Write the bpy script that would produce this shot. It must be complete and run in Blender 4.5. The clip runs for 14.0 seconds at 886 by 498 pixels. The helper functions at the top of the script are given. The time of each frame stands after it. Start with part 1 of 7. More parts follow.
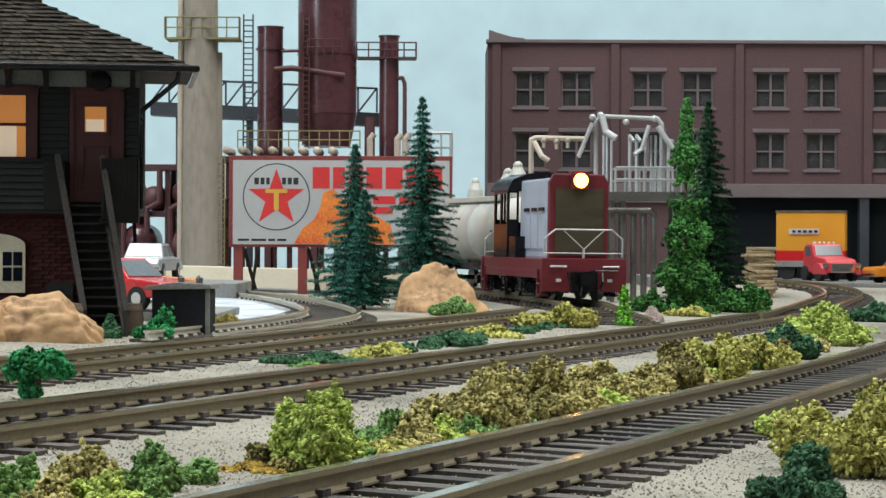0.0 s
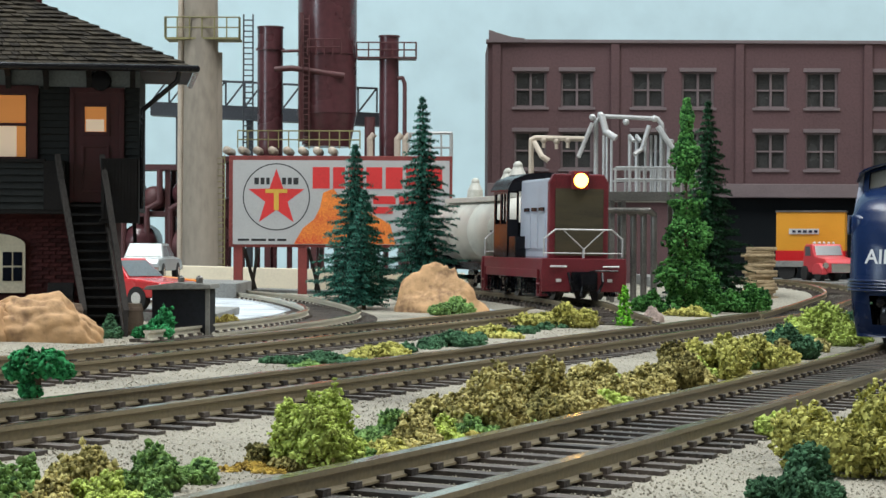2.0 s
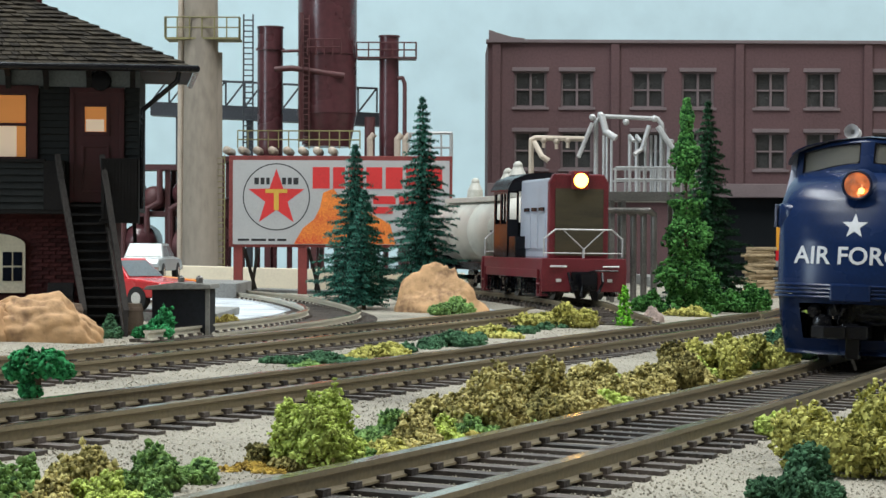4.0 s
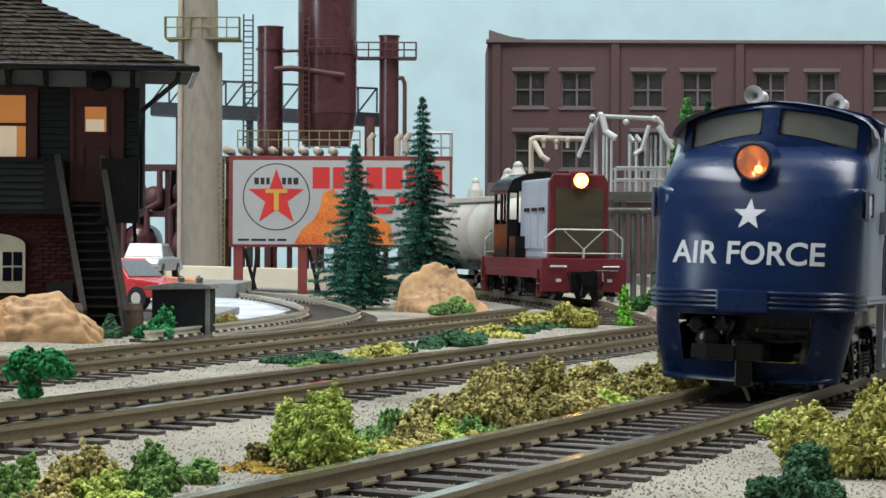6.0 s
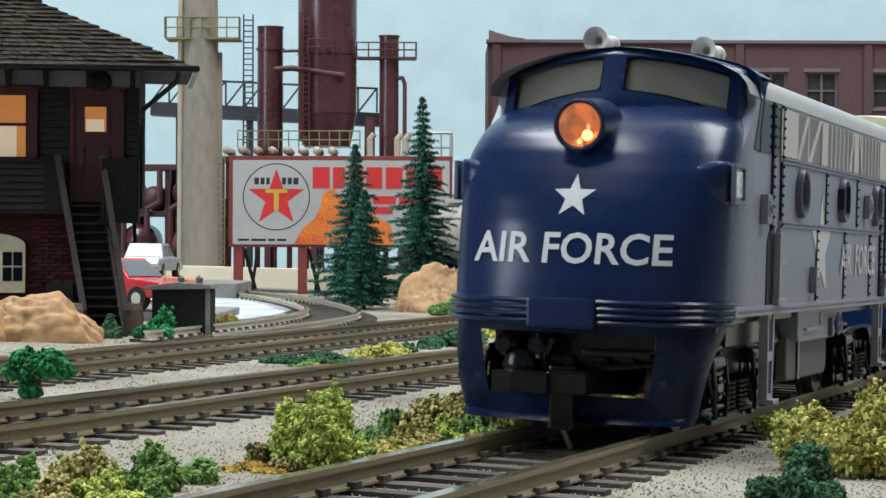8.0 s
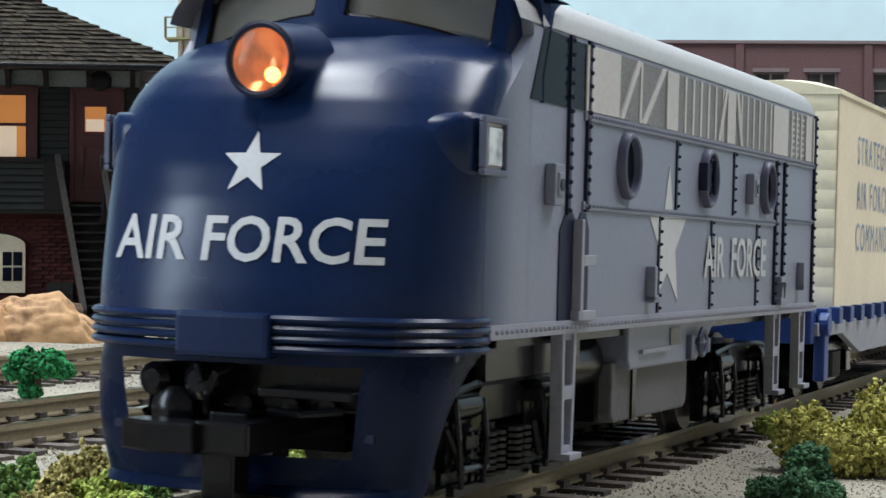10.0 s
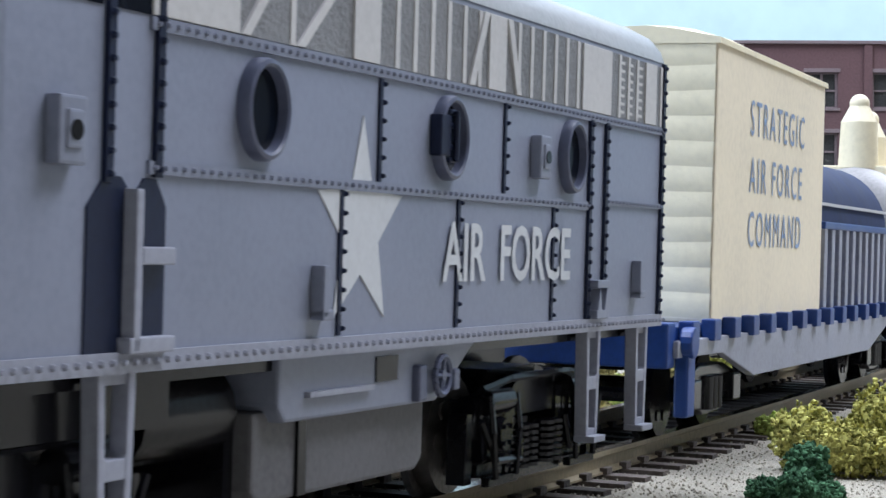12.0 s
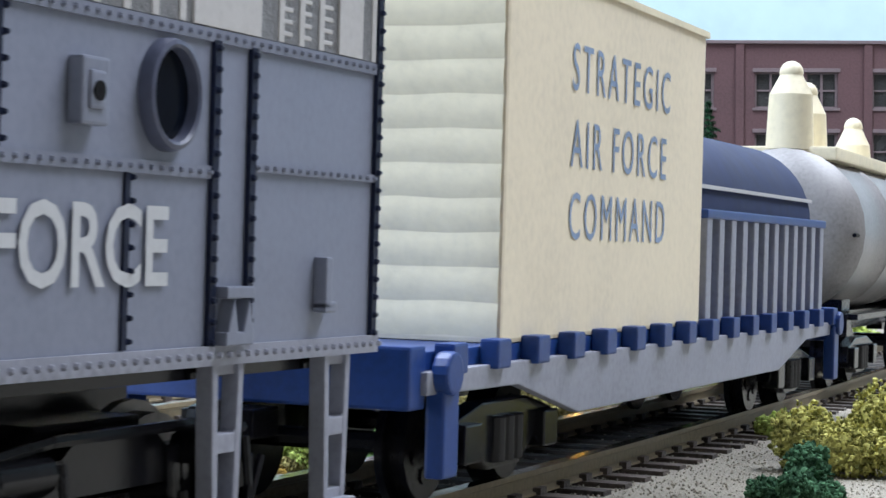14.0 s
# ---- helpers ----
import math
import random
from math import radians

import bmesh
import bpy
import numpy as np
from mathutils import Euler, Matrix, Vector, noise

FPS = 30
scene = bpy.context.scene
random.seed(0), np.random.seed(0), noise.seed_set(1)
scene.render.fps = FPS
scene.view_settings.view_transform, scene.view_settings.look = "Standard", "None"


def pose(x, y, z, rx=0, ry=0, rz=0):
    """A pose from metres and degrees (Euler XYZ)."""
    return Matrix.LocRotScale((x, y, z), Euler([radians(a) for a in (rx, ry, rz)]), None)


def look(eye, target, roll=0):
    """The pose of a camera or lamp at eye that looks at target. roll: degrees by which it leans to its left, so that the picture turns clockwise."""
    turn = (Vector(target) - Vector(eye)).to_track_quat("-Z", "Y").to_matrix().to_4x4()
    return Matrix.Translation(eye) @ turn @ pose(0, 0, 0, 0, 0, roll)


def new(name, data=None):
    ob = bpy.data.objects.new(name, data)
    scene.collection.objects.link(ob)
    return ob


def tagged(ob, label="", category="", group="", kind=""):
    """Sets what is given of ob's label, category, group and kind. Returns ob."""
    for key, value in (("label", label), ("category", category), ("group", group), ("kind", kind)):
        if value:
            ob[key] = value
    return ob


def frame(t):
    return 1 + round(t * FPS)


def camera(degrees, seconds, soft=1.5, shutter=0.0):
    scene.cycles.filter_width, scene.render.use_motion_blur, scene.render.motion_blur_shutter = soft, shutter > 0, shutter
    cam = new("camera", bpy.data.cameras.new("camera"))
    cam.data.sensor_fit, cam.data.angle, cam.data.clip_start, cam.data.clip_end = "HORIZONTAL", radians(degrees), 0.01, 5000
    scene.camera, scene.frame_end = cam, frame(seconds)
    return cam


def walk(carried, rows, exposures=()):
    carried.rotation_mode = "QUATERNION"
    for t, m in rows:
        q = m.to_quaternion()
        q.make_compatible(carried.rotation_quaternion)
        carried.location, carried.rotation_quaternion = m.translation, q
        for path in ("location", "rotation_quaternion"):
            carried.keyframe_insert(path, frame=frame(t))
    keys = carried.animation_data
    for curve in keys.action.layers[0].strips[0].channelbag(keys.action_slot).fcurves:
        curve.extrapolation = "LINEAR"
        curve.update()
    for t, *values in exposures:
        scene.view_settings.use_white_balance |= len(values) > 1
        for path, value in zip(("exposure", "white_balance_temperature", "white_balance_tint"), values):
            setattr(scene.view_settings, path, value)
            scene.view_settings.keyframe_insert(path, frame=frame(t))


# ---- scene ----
# A 1:87 model railway on a table. Helpers take millimetres; U turns them into metres.
U = 0.001
EYE_Z = 26.8
cam = camera(25.13, 14.0, shutter=0.3)
EYE = look((0, 0, EYE_Z * U), (0, 1.0, EYE_Z * U - 0.002), 1.57)
walk(cam, [(0.0, EYE), (14.0, EYE)], [(0.0, -0.08, 6500, 10), (7.5, -0.08, 6450, 11), (9.5, 0.02, 6300, 13), (10.5, 0.2, 6200, 12), (11.6, 0.4, 5750, 17), (14.0, 0.4, 5800, 16)])

# ---- light: a room with ceiling fixtures ----
world = bpy.data.worlds.new("room_air")
world.use_nodes = True
world.node_tree.nodes["Background"].inputs[0].default_value = (0.72, 0.82, 1.0, 1)
world.node_tree.nodes["Background"].inputs[1].default_value = 0.01
scene.world = world
scene.view_settings.exposure = 0.0


def area(name, x, y, z, w, h, power, colour, target):
    lamp = bpy.data.lights.new(name, "AREA")
    lamp.shape, lamp.size, lamp.size_y, lamp.energy, lamp.color = "RECTANGLE", w, h, power, colour
    ob = new(name, lamp)
    ob.matrix_world = look((x, y, z), target)
    return ob


area("ceiling_lamp", -0.46, 0.38, 1.42, 1.2, 0.3, 27.5, (0.95, 1.0, 1.0), (-0.12, 0.36, 0))
area("ceiling_lamp", 0.8, 0.6, 1.38, 1.3, 0.5, 24.5, (0.97, 1.0, 0.99), (0.15, 0.35, 0))
area("ceiling_lamp", -0.15, 1.15, 1.46, 1.3, 0.35, 2.5, (0.95, 1.0, 1.0), (-0.15, 1.3, 0))
area("window_light", -1.4, -0.3, 0.45, 0.3, 0.9, 12.0, (0.74, 0.89, 1.0), (0, 0.3, 0.0))


# ---- materials ----
def ramp(nt, fac, stops):
    node = nt.nodes.new("ShaderNodeValToRGB")
    while len(node.color_ramp.elements) < len(stops):
        node.color_ramp.elements.new(0.5)
    for el, (pos, col) in zip(node.color_ramp.elements, stops):
        el.position, el.color = pos, (*col, 1)
    nt.links.new(fac, node.inputs[0])
    return node.outputs[0]


def mat(name, colour, rough=0.6, metal=0.0, vary=0.18, fine=1500, coarse=60, bump=0.3, spec=0.5, island=0.0, dark=None, coat=0.0, stretch=None, obrand=0.0):
    """A surface with variation at two sizes (fine and coarse, per metre) and a fine relief."""
    m = bpy.data.materials.new(name)
    m.use_nodes = True
    nt = m.node_tree
    bsdf = nt.nodes["Principled BSDF"]
    co = nt.nodes.new("ShaderNodeTexCoord").outputs["Object"]
    if stretch:
        mp = nt.nodes.new("ShaderNodeMapping")
        mp.inputs["Scale"].default_value = stretch
        nt.links.new(co, mp.inputs[0])
        co = mp.outputs[0]

    def nz(scale, detail):
        n = nt.nodes.new("ShaderNodeTexNoise")
        n.inputs["Scale"].default_value, n.inputs["Detail"].default_value = scale, detail
        nt.links.new(co, n.inputs["Vector"])
        return n.outputs["Fac"]
    a, b = nz(fine, 6), nz(coarse, 4)
    mix = nt.nodes.new("ShaderNodeMath")
    mix.operation = "ADD"
    nt.links.new(a, mix.inputs[0])
    nt.links.new(b, mix.inputs[1])
    half = nt.nodes.new("ShaderNodeMath")
    half.operation = "MULTIPLY_ADD"
    half.inputs[1].default_value, half.inputs[2].default_value = 0.5, 0.0
    nt.links.new(mix.outputs[0], half.inputs[0])
    fac = half.outputs[0]
    if island or obrand:
        geo = nt.nodes.new("ShaderNodeNewGeometry").outputs["Random Per Island"] if island else nt.nodes.new("ShaderNodeObjectInfo").outputs["Random"]
        ad = nt.nodes.new("ShaderNodeMath")
        ad.operation = "MULTIPLY_ADD"
        ad.inputs[1].default_value = island or obrand
        nt.links.new(geo, ad.inputs[0])
        sub = nt.nodes.new("ShaderNodeMath")
        sub.operation = "SUBTRACT"
        sub.inputs[1].default_value = (island or obrand) / 2
        nt.links.new(fac, sub.inputs[0])
        nt.links.new(sub.outputs[0], ad.inputs[2])
        fac = ad.outputs[0]
    lo = dark or tuple(c * (1 - vary * 1.6) for c in colour)
    hi = tuple(min(1, c * (1 + vary)) for c in colour)
    col = ramp(nt, fac, [(0.36, lo), (0.5, colour), (0.64, hi)])
    nt.links.new(col, bsdf.inputs["Base Color"])
    rr = nt.nodes.new("ShaderNodeMapRange")
    rr.inputs["To Min"].default_value, rr.inputs["To Max"].default_value = max(0.02, rough - 0.12), min(1, rough + 0.12)
    nt.links.new(b, rr.inputs["Value"])
    nt.links.new(rr.outputs[0], bsdf.inputs["Roughness"])
    bsdf.inputs["Metallic"].default_value = metal
    bsdf.inputs["Specular IOR Level"].default_value = spec
    bsdf.inputs["Coat Weight"].default_value = coat
    if bump:
        bp = nt.nodes.new("ShaderNodeBump")
        bp.inputs["Strength"].default_value, bp.inputs["Distance"].default_value = bump, 0.0004
        nt.links.new(a, bp.inputs["Height"])
        nt.links.new(bp.outputs[0], bsdf.inputs["Normal"])
    return m


def glow(name, colour, strength):
    m = bpy.data.materials.new(name)
    m.use_nodes = True
    b = m.node_tree.nodes["Principled BSDF"]
    b.inputs["Base Color"].default_value = (*colour, 1)
    b.inputs["Emission Color"].default_value = (*colour, 1)
    b.inputs["Emission Strength"].default_value = strength
    return m


def glass(name, colour=(1, 1, 1), rough=0.02, alpha=0.25):
    """Thin glazing: mostly clear, with a real mirror-like surface."""
    m = bpy.data.materials.new(name)
    m.use_nodes = True
    b = m.node_tree.nodes["Principled BSDF"]
    b.inputs["Base Color"].default_value = (*colour, 1)
    b.inputs["Roughness"].default_value = rough
    b.inputs["Alpha"].default_value = alpha
    return m


NAVY = mat("navy_paint", (0.005, 0.017, 0.064), 0.27, vary=0.1, bump=0.02, spec=0.28)
NAVY2 = mat("blue_plastic", (0.012, 0.045, 0.2), 0.4, vary=0.12, bump=0.05)
GREY = mat("grey_blue_paint", (0.212, 0.229, 0.297), 0.42, vary=0.06, bump=0.04)
SILL = mat("pale_grey_paint", (0.29, 0.3, 0.36), 0.5, vary=0.1, bump=0.04)
ROOFG = mat("silver_grey_roof_paint", (0.34, 0.335, 0.34), 0.4, vary=0.1, bump=0.04)
PALE = mat("off_white_paint", (0.55, 0.535, 0.53), 0.5, vary=0.06, bump=0.03)
LETTER = mat("white_lettering", (0.55, 0.56, 0.58), 0.5, vary=0.05, bump=0.0)
BLACKP = mat("black_plastic", (0.006, 0.006, 0.008), 0.2, vary=0.3, bump=0.06, spec=0.28)
MESHG = mat("grey_screen", (0.2, 0.2, 0.21), 0.5, vary=0.2, fine=2600, bump=0.5)
STEELW = mat("dull_wheel_metal", (0.2, 0.19, 0.18), 0.4, 0.8, vary=0.3)
CREAM = mat("cream_plastic", (0.78, 0.7, 0.5), 0.55, vary=0.06, fine=700, bump=0.12)
CREAMS = mat("cream_card_side", (0.8, 0.71, 0.54), 0.7, vary=0.05, fine=900, bump=0.08)
CONTTXT = mat("pale_blue_print", (0.24, 0.32, 0.47), 0.7, vary=0.15, bump=0.0)
WIND = glass("windscreen", (0.2, 0.19, 0.16), 0.05, 0.6)
DARKGLASS = mat("dark_glazing", (0.004, 0.006, 0.012), 0.12, vary=0.2, bump=0.0, spec=0.08)
CHROME = mat("chrome", (0.75, 0.75, 0.76), 0.18, 1.0, vary=0.08, bump=0.0)
RAILTOP = mat("worn_rail_head", (0.5, 0.44, 0.32), 0.15, 0.85, vary=0.2, fine=900, bump=0.05)
RAIL = mat("weathered_brass_rail", (0.25, 0.205, 0.13), 0.5, 0.15, vary=0.16, fine=1400, coarse=15, bump=0.12)
RAILW = mat("pale_rail", (0.6, 0.56, 0.46), 0.4, 0.2, vary=0.15, bump=0.1)
TIE = mat("brown_sleeper_plastic", (0.075, 0.06, 0.052), 0.65, vary=0.4, fine=1800, bump=0.4, obrand=0.25)
SOIL = mat("ballast_gravel", (0.285, 0.262, 0.212), 0.9, vary=0.25, fine=2600, coarse=25, bump=1.0, dark=(0.13, 0.116, 0.092))
SNOWY = mat("pale_blue_grey_gravel", (0.5, 0.54, 0.58), 0.9, vary=0.3, fine=2200, bump=0.9)
ROADM = mat("grey_road", (0.22, 0.22, 0.21), 0.85, vary=0.25, fine=1200, bump=0.5)


# ---- mesh helpers, in millimetres ----
def box(bm, x0, x1, y0, y1, z0, z1):
    v = [bm.verts.new((x, y, z)) for x in (x0, x1) for y in (y0, y1) for z in (z0, z1)]
    for f in ((0, 1, 3, 2), (4, 6, 7, 5), (0, 4, 5, 1), (2, 3, 7, 6), (0, 2, 6, 4), (1, 5, 7, 3)):
        bm.faces.new([v[i] for i in f])
    return v


def tube(bm, p0, p1, r0, r1=None, seg=12, caps=True):
    p0, p1 = Vector(p0), Vector(p1)
    r1 = r0 if r1 is None else r1
    q = (p1 - p0).to_track_quat("Z", "Y")
    rings = []
    for p, r in ((p0, r0), (p1, r1)):
        rings.append([bm.verts.new(p + q @ Vector((r * math.cos(a), r * math.sin(a), 0))) for a in (2 * math.pi * i / seg for i in range(seg))])
    for i in range(seg):
        j = (i + 1) % seg
        bm.faces.new((rings[0][i], rings[0][j], rings[1][j], rings[1][i]))
    if caps:
        bm.faces.new(rings[0][::-1])
        bm.faces.new(rings[1])


def pipe(bm, pts, r, seg=8):
    for a, b in zip(pts, pts[1:]):
        tube(bm, a, b, r, seg=seg)
    for p in pts[1:-1]:
        ball(bm, p, r * 1.04, 8, 5)


def ball(bm, c, r, seg=12, rings=8, squash=1.0):
    c = Vector(c)
    grid = [[bm.verts.new(c + Vector((r * math.sin(t) * math.cos(a), r * math.sin(t) * math.sin(a), r * squash * math.cos(t)))) for a in (2 * math.pi * i / seg for i in range(seg))]
            for t in (math.pi * k / rings for k in range(1, rings))]
    top, bot = bm.verts.new(c + Vector((0, 0, r * squash))), bm.verts.new(c - Vector((0, 0, r * squash)))
    for i in range(seg):
        j = (i + 1) % seg
        bm.faces.new((top, grid[0][i], grid[0][j]))
        bm.faces.new((bot, grid[-1][j], grid[-1][i]))
        for k in range(rings - 2):
            bm.faces.new((grid[k][i], grid[k + 1][i], grid[k + 1][j], grid[k][j]))


def prism(bm, pts, a0, a1, axis="y"):
    """A flat outline pts pushed from a0 to a1 along an axis. pts give the two other axes in order."""
    def at(p, a):
        return {"x": (a, p[0], p[1]), "y": (p[0], a, p[1]), "z": (p[0], p[1], a)}[axis]
    lo, hi = [bm.verts.new(at(p, a0)) for p in pts], [bm.verts.new(at(p, a1)) for p in pts]
    bm.faces.new(lo)
    bm.faces.new(hi[::-1])
    for i in range(len(pts)):
        j = (i + 1) % len(pts)
        bm.faces.new((lo[i], hi[i], hi[j], lo[j]))


def star(cx, cz, sx, sz, inner=0.4):
    return [(cx + sx * r * math.sin(a), cz + sz * r * math.cos(a)) for r, a in ((1 if i % 2 == 0 else inner, math.pi * i / 5) for i in range(10))]


def grid_faces(bm, rows, close=False):
    for a, b in zip(rows, rows[1:]):
        n = len(a)
        for i in range(n if close else n - 1):
            j = (i + 1) % n
            bm.faces.new((a[i], a[j], b[j], b[i]))


def finish(bm, material, smooth=False, bevel=0.0, name="mesh"):
    bmesh.ops.recalc_face_normals(bm, faces=bm.faces)
    if bevel:
        bmesh.ops.bevel(bm, geom=[e for e in bm.edges if len(e.link_faces) == 2 and e.calc_face_angle(0) > 0.6], offset=bevel, segments=2, affect="EDGES", profile=0.6)
    bmesh.ops.scale(bm, vec=(U, U, U), verts=bm.verts)
    me = bpy.data.meshes.new(name)
    bm.to_mesh(me)
    bm.free()
    me.materials.append(material)
    if smooth:
        me.polygons.foreach_set("use_smooth", [True] * len(me.polygons))
        me.set_sharp_from_angle(angle=radians(38))
    return me


def part(name, bm, material, parent=None, label="", smooth=False, bevel=0.0):
    ob = new(name, finish(bm, material, smooth, bevel, name))
    if parent:
        ob.parent = parent
    if label:
        ob["label"] = label
    return ob


def B():
    return bmesh.new()


def P(x, y, z, rx=0, ry=0, rz=0):
    return pose(x * U, y * U, z * U, rx, ry, rz)


def thing(name, label, category, m=None, group="", kind=""):
    ob = tagged(new(name), label, category, group, kind)
    ob.empty_display_size = 0.01
    if m is not None:
        ob.matrix_world = m
    return ob


def lettering(text, size, width=0.0, spacing=1.0, bold=0.017):
    """Flat letters in x (along) and y (up), in millimetres, baseline at 0, from x = 0; width squeezes them to that length."""
    cu = bpy.data.curves.new("letters", "FONT")
    cu.body, cu.size, cu.space_character, cu.resolution_u = text, size, spacing, 3
    cu.offset = size * bold
    ob = bpy.data.objects.new("letters", cu)
    scene.collection.objects.link(ob)
    dg = bpy.context.evaluated_depsgraph_get()
    me = bpy.data.meshes.new_from_object(ob.evaluated_get(dg))
    bm = B()
    bm.from_mesh(me)
    bpy.data.objects.remove(ob)
    bpy.data.meshes.remove(me)
    x0, x1 = min(v.co.x for v in bm.verts), max(v.co.x for v in bm.verts)
    k = width / (x1 - x0) if width else 1
    for v in bm.verts:
        v.co.x = (v.co.x - x0) * k
    return bm


LEAN = 1.35   # the layout's buildings stand a little out of plumb with the table


# ---- tracks: centre lines X(Y) in millimetres ----
GAUGE = 18.0
TIE_TOP, RAIL_TOP = 1.0, 3.5


def near_x(y):
    return -91.8 + 0.45676 * y - 0.863e-4 * y * y


def line_from(fx, y0, y1, step=4.0):
    return [(fx(y0 + i * step), y0 + i * step) for i in range(int((y1 - y0) / step) + 1)]


class Line:
    """A polyline with arc length: at(s) gives place and heading."""
    def __init__(self, pts):
        self.p = np.array(pts, float)
        self.s = np.concatenate([[0], np.cumsum(np.hypot(*np.diff(self.p, axis=0).T))])

    def at(self, s):
        x, y = np.interp(s, self.s, self.p[:, 0]), np.interp(s, self.s, self.p[:, 1])
        return float(x), float(y)

    def heading(self, s):
        a, b = self.at(s - 6), self.at(s + 6)
        return math.atan2(b[1] - a[1], b[0] - a[0])

    def s_of_y(self, y):
        return float(np.interp(y, self.p[:, 1], self.s))


RAIL_OUT = [(-1.4, 0), (1.4, 0), (1.4, 0.25), (0.35, 0.5), (0.35, 1.7), (0.8, 1.9), (0.8, 2.5), (-0.8, 2.5), (-0.8, 1.9), (-0.35, 1.7), (-0.35, 0.5), (-1.4, 0.25)]


def tie_mesh():
    bm = B()
    box(bm, -1.35, 1.35, -15.5, 15.5, -0.8, TIE_TOP)
    for y in (-GAUGE / 2, GAUGE / 2):
        for d in (-1, 1):
            box(bm, -0.95, 0.95, y + d * 1.0 - (0.9 if d < 0 else 0), y + d * 1.0 + (0.9 if d > 0 else 0), TIE_TOP, TIE_TOP + 0.75)
    return finish(bm, TIE, name="sleeper")


TIE_MESH = tie_mesh()


def build_track(line, label, rail_mat=RAIL, z=0.0, spacing=7.4, step=6.0, zf=None):
    tr = thing("railway_track", label, "railway track", group="model railway tracks", kind="structure")
    zz = zf or (lambda s: z)
    total = line.s[-1]
    n = int(total / step)
    for side in (-1, 1):
        bm = B()
        rows = []
        for i in range(n + 1):
            s = total * i / n
            x, y = line.at(s)
            h = line.heading(s)
            nx, ny = -math.sin(h), math.cos(h)
            rows.append([bm.verts.new((x + nx * (side * GAUGE / 2 + u), y + ny * (side * GAUGE / 2 + u), zz(s) + TIE_TOP + v)) for u, v in RAIL_OUT])
        grid_faces(bm, rows, close=True)
        bm.faces.new(rows[0])
        bm.faces.new(rows[-1][::-1])
        rail = part("rail", bm, rail_mat, tr)
        rail.data.materials.append(RAILTOP)
        rail.data.polygons.foreach_set("material_index", [1 if i < 12 * n and i % 12 == 6 else 0 for i in range(len(rail.data.polygons))])
    k = 0
    s = 2.0
    while s < total and k < 299:
        x, y = line.at(s)
        ob = new("sleeper", TIE_MESH)
        ob.parent = tr
        ob.matrix_local = P(x, y, zz(s), 0, 0, math.degrees(line.heading(s)) + random.uniform(-0.8, 0.8))
        s += spacing
        k += 1
    return tr


NEAR = Line(line_from(near_x, -260, 1500))
MID = Line(line_from(lambda y: -152.6 + 0.382 * y - 0.245e-4 * y * y, 60, 900))
FAR = Line(line_from(lambda y: -191.3 + 0.3242 * y - 0.263e-4 * y * y, 120, 790))
build_track(NEAR, "weathered brass rails on brown plastic sleepers, foreground track")
build_track(MID, "weathered brass rails on brown sleepers, second track")
build_track(FAR, "weathered brass rails on brown sleepers beside a turnout")

# ---- table top ground ----
bm = B()
rows = []
xs = [-1300, -900, -500] + [-400 + 12 * i for i in range(84)] + [750, 1000, 1300]
ys = [-320, -150, -40] + [60 + 12 * i for i in range(120)] + [1520, 1559]
for y in ys:
    rows.append([bm.verts.new((x, y, 0.5 + 0.32 * noise.noise(Vector((x / 23, y / 23, 0))))) for x in xs])
grid_faces(bm, rows)
tagged(part("ground", bm, SOIL, smooth=True), "sandy grey gravel ground with fine ballast", "ground", kind="structure")


# ---- the moving train ----
# Vehicle space: x towards the rear, y towards the far side, z up from the rail head.
HALF = 18.15    # half the body's width
OFF = 0.9       # the body sits this much to the far side of its trucks
NOSE_Z = [(15.0, -66.6), (19, -66.3), (23, -65.4), (26.5, -64.4), (30, -63.0), (33, -61.5), (36, -59.9), (38, -58.2), (39.6, -55.9), (41.0, -52.8), (42.2, -49.4), (43.2, -46.2), (43.8, -43.6)]


def nose_front(z):
    return float(np.interp(z, [a for a, b in NOSE_Z], [b for a, b in NOSE_Z]))


def nose_half(z):
    return float(np.interp(z, [14, 34, 37, 39, 40.8, 42.2, 43.2, 43.8], [HALF, HALF, 18.0, 17.6, 16.8, 15.2, 11.5, 6.0]))


def nose_end(z):
    return float(np.interp(z, [14, 33, 36, 38, 40, 42], [-53.2, -53.2, -50.2, -47.6, -45.2, -43.0]))


NOSE_N = 2.5


def nose_x(y, z):
    k = min(0.999, abs(y) / nose_half(z))
    d = max(0.6, nose_end(z) - nose_front(z))
    return nose_front(z) + d * (1 - (1 - k ** NOSE_N) ** (1 / NOSE_N))


def nose_shell(bm):
    rows = []
    for z in [15.0 + 28.8 * (i / 44) ** 0.9 for i in range(45)]:
        row = []
        d = max(0.6, nose_end(z) - nose_front(z))
        for i in range(57):
            a = -math.pi / 2 + math.pi * i / 56
            k = math.copysign(abs(math.sin(a)) ** (2 / NOSE_N), a)
            row.append(bm.verts.new((nose_front(z) + d * (1 - abs(math.cos(a)) ** (2 / NOSE_N)), nose_half(z) * k, z)))
        rows.append(row)
    grid_faces(bm, rows)
    bm.faces.new(rows[-1])


ROOF_SECTION = [(HALF, 44.0), (HALF - 0.5, 45.4), (HALF - 1.6, 46.7), (14.0, 48.0), (9.4, 49.3), (4, 50.1), (0, 50.4)]


def roof_outline():
    half = [(-y, z) for y, z in ROOF_SECTION]
    return half + [(y, z) for y, z in ROOF_SECTION[::-1][1:]]


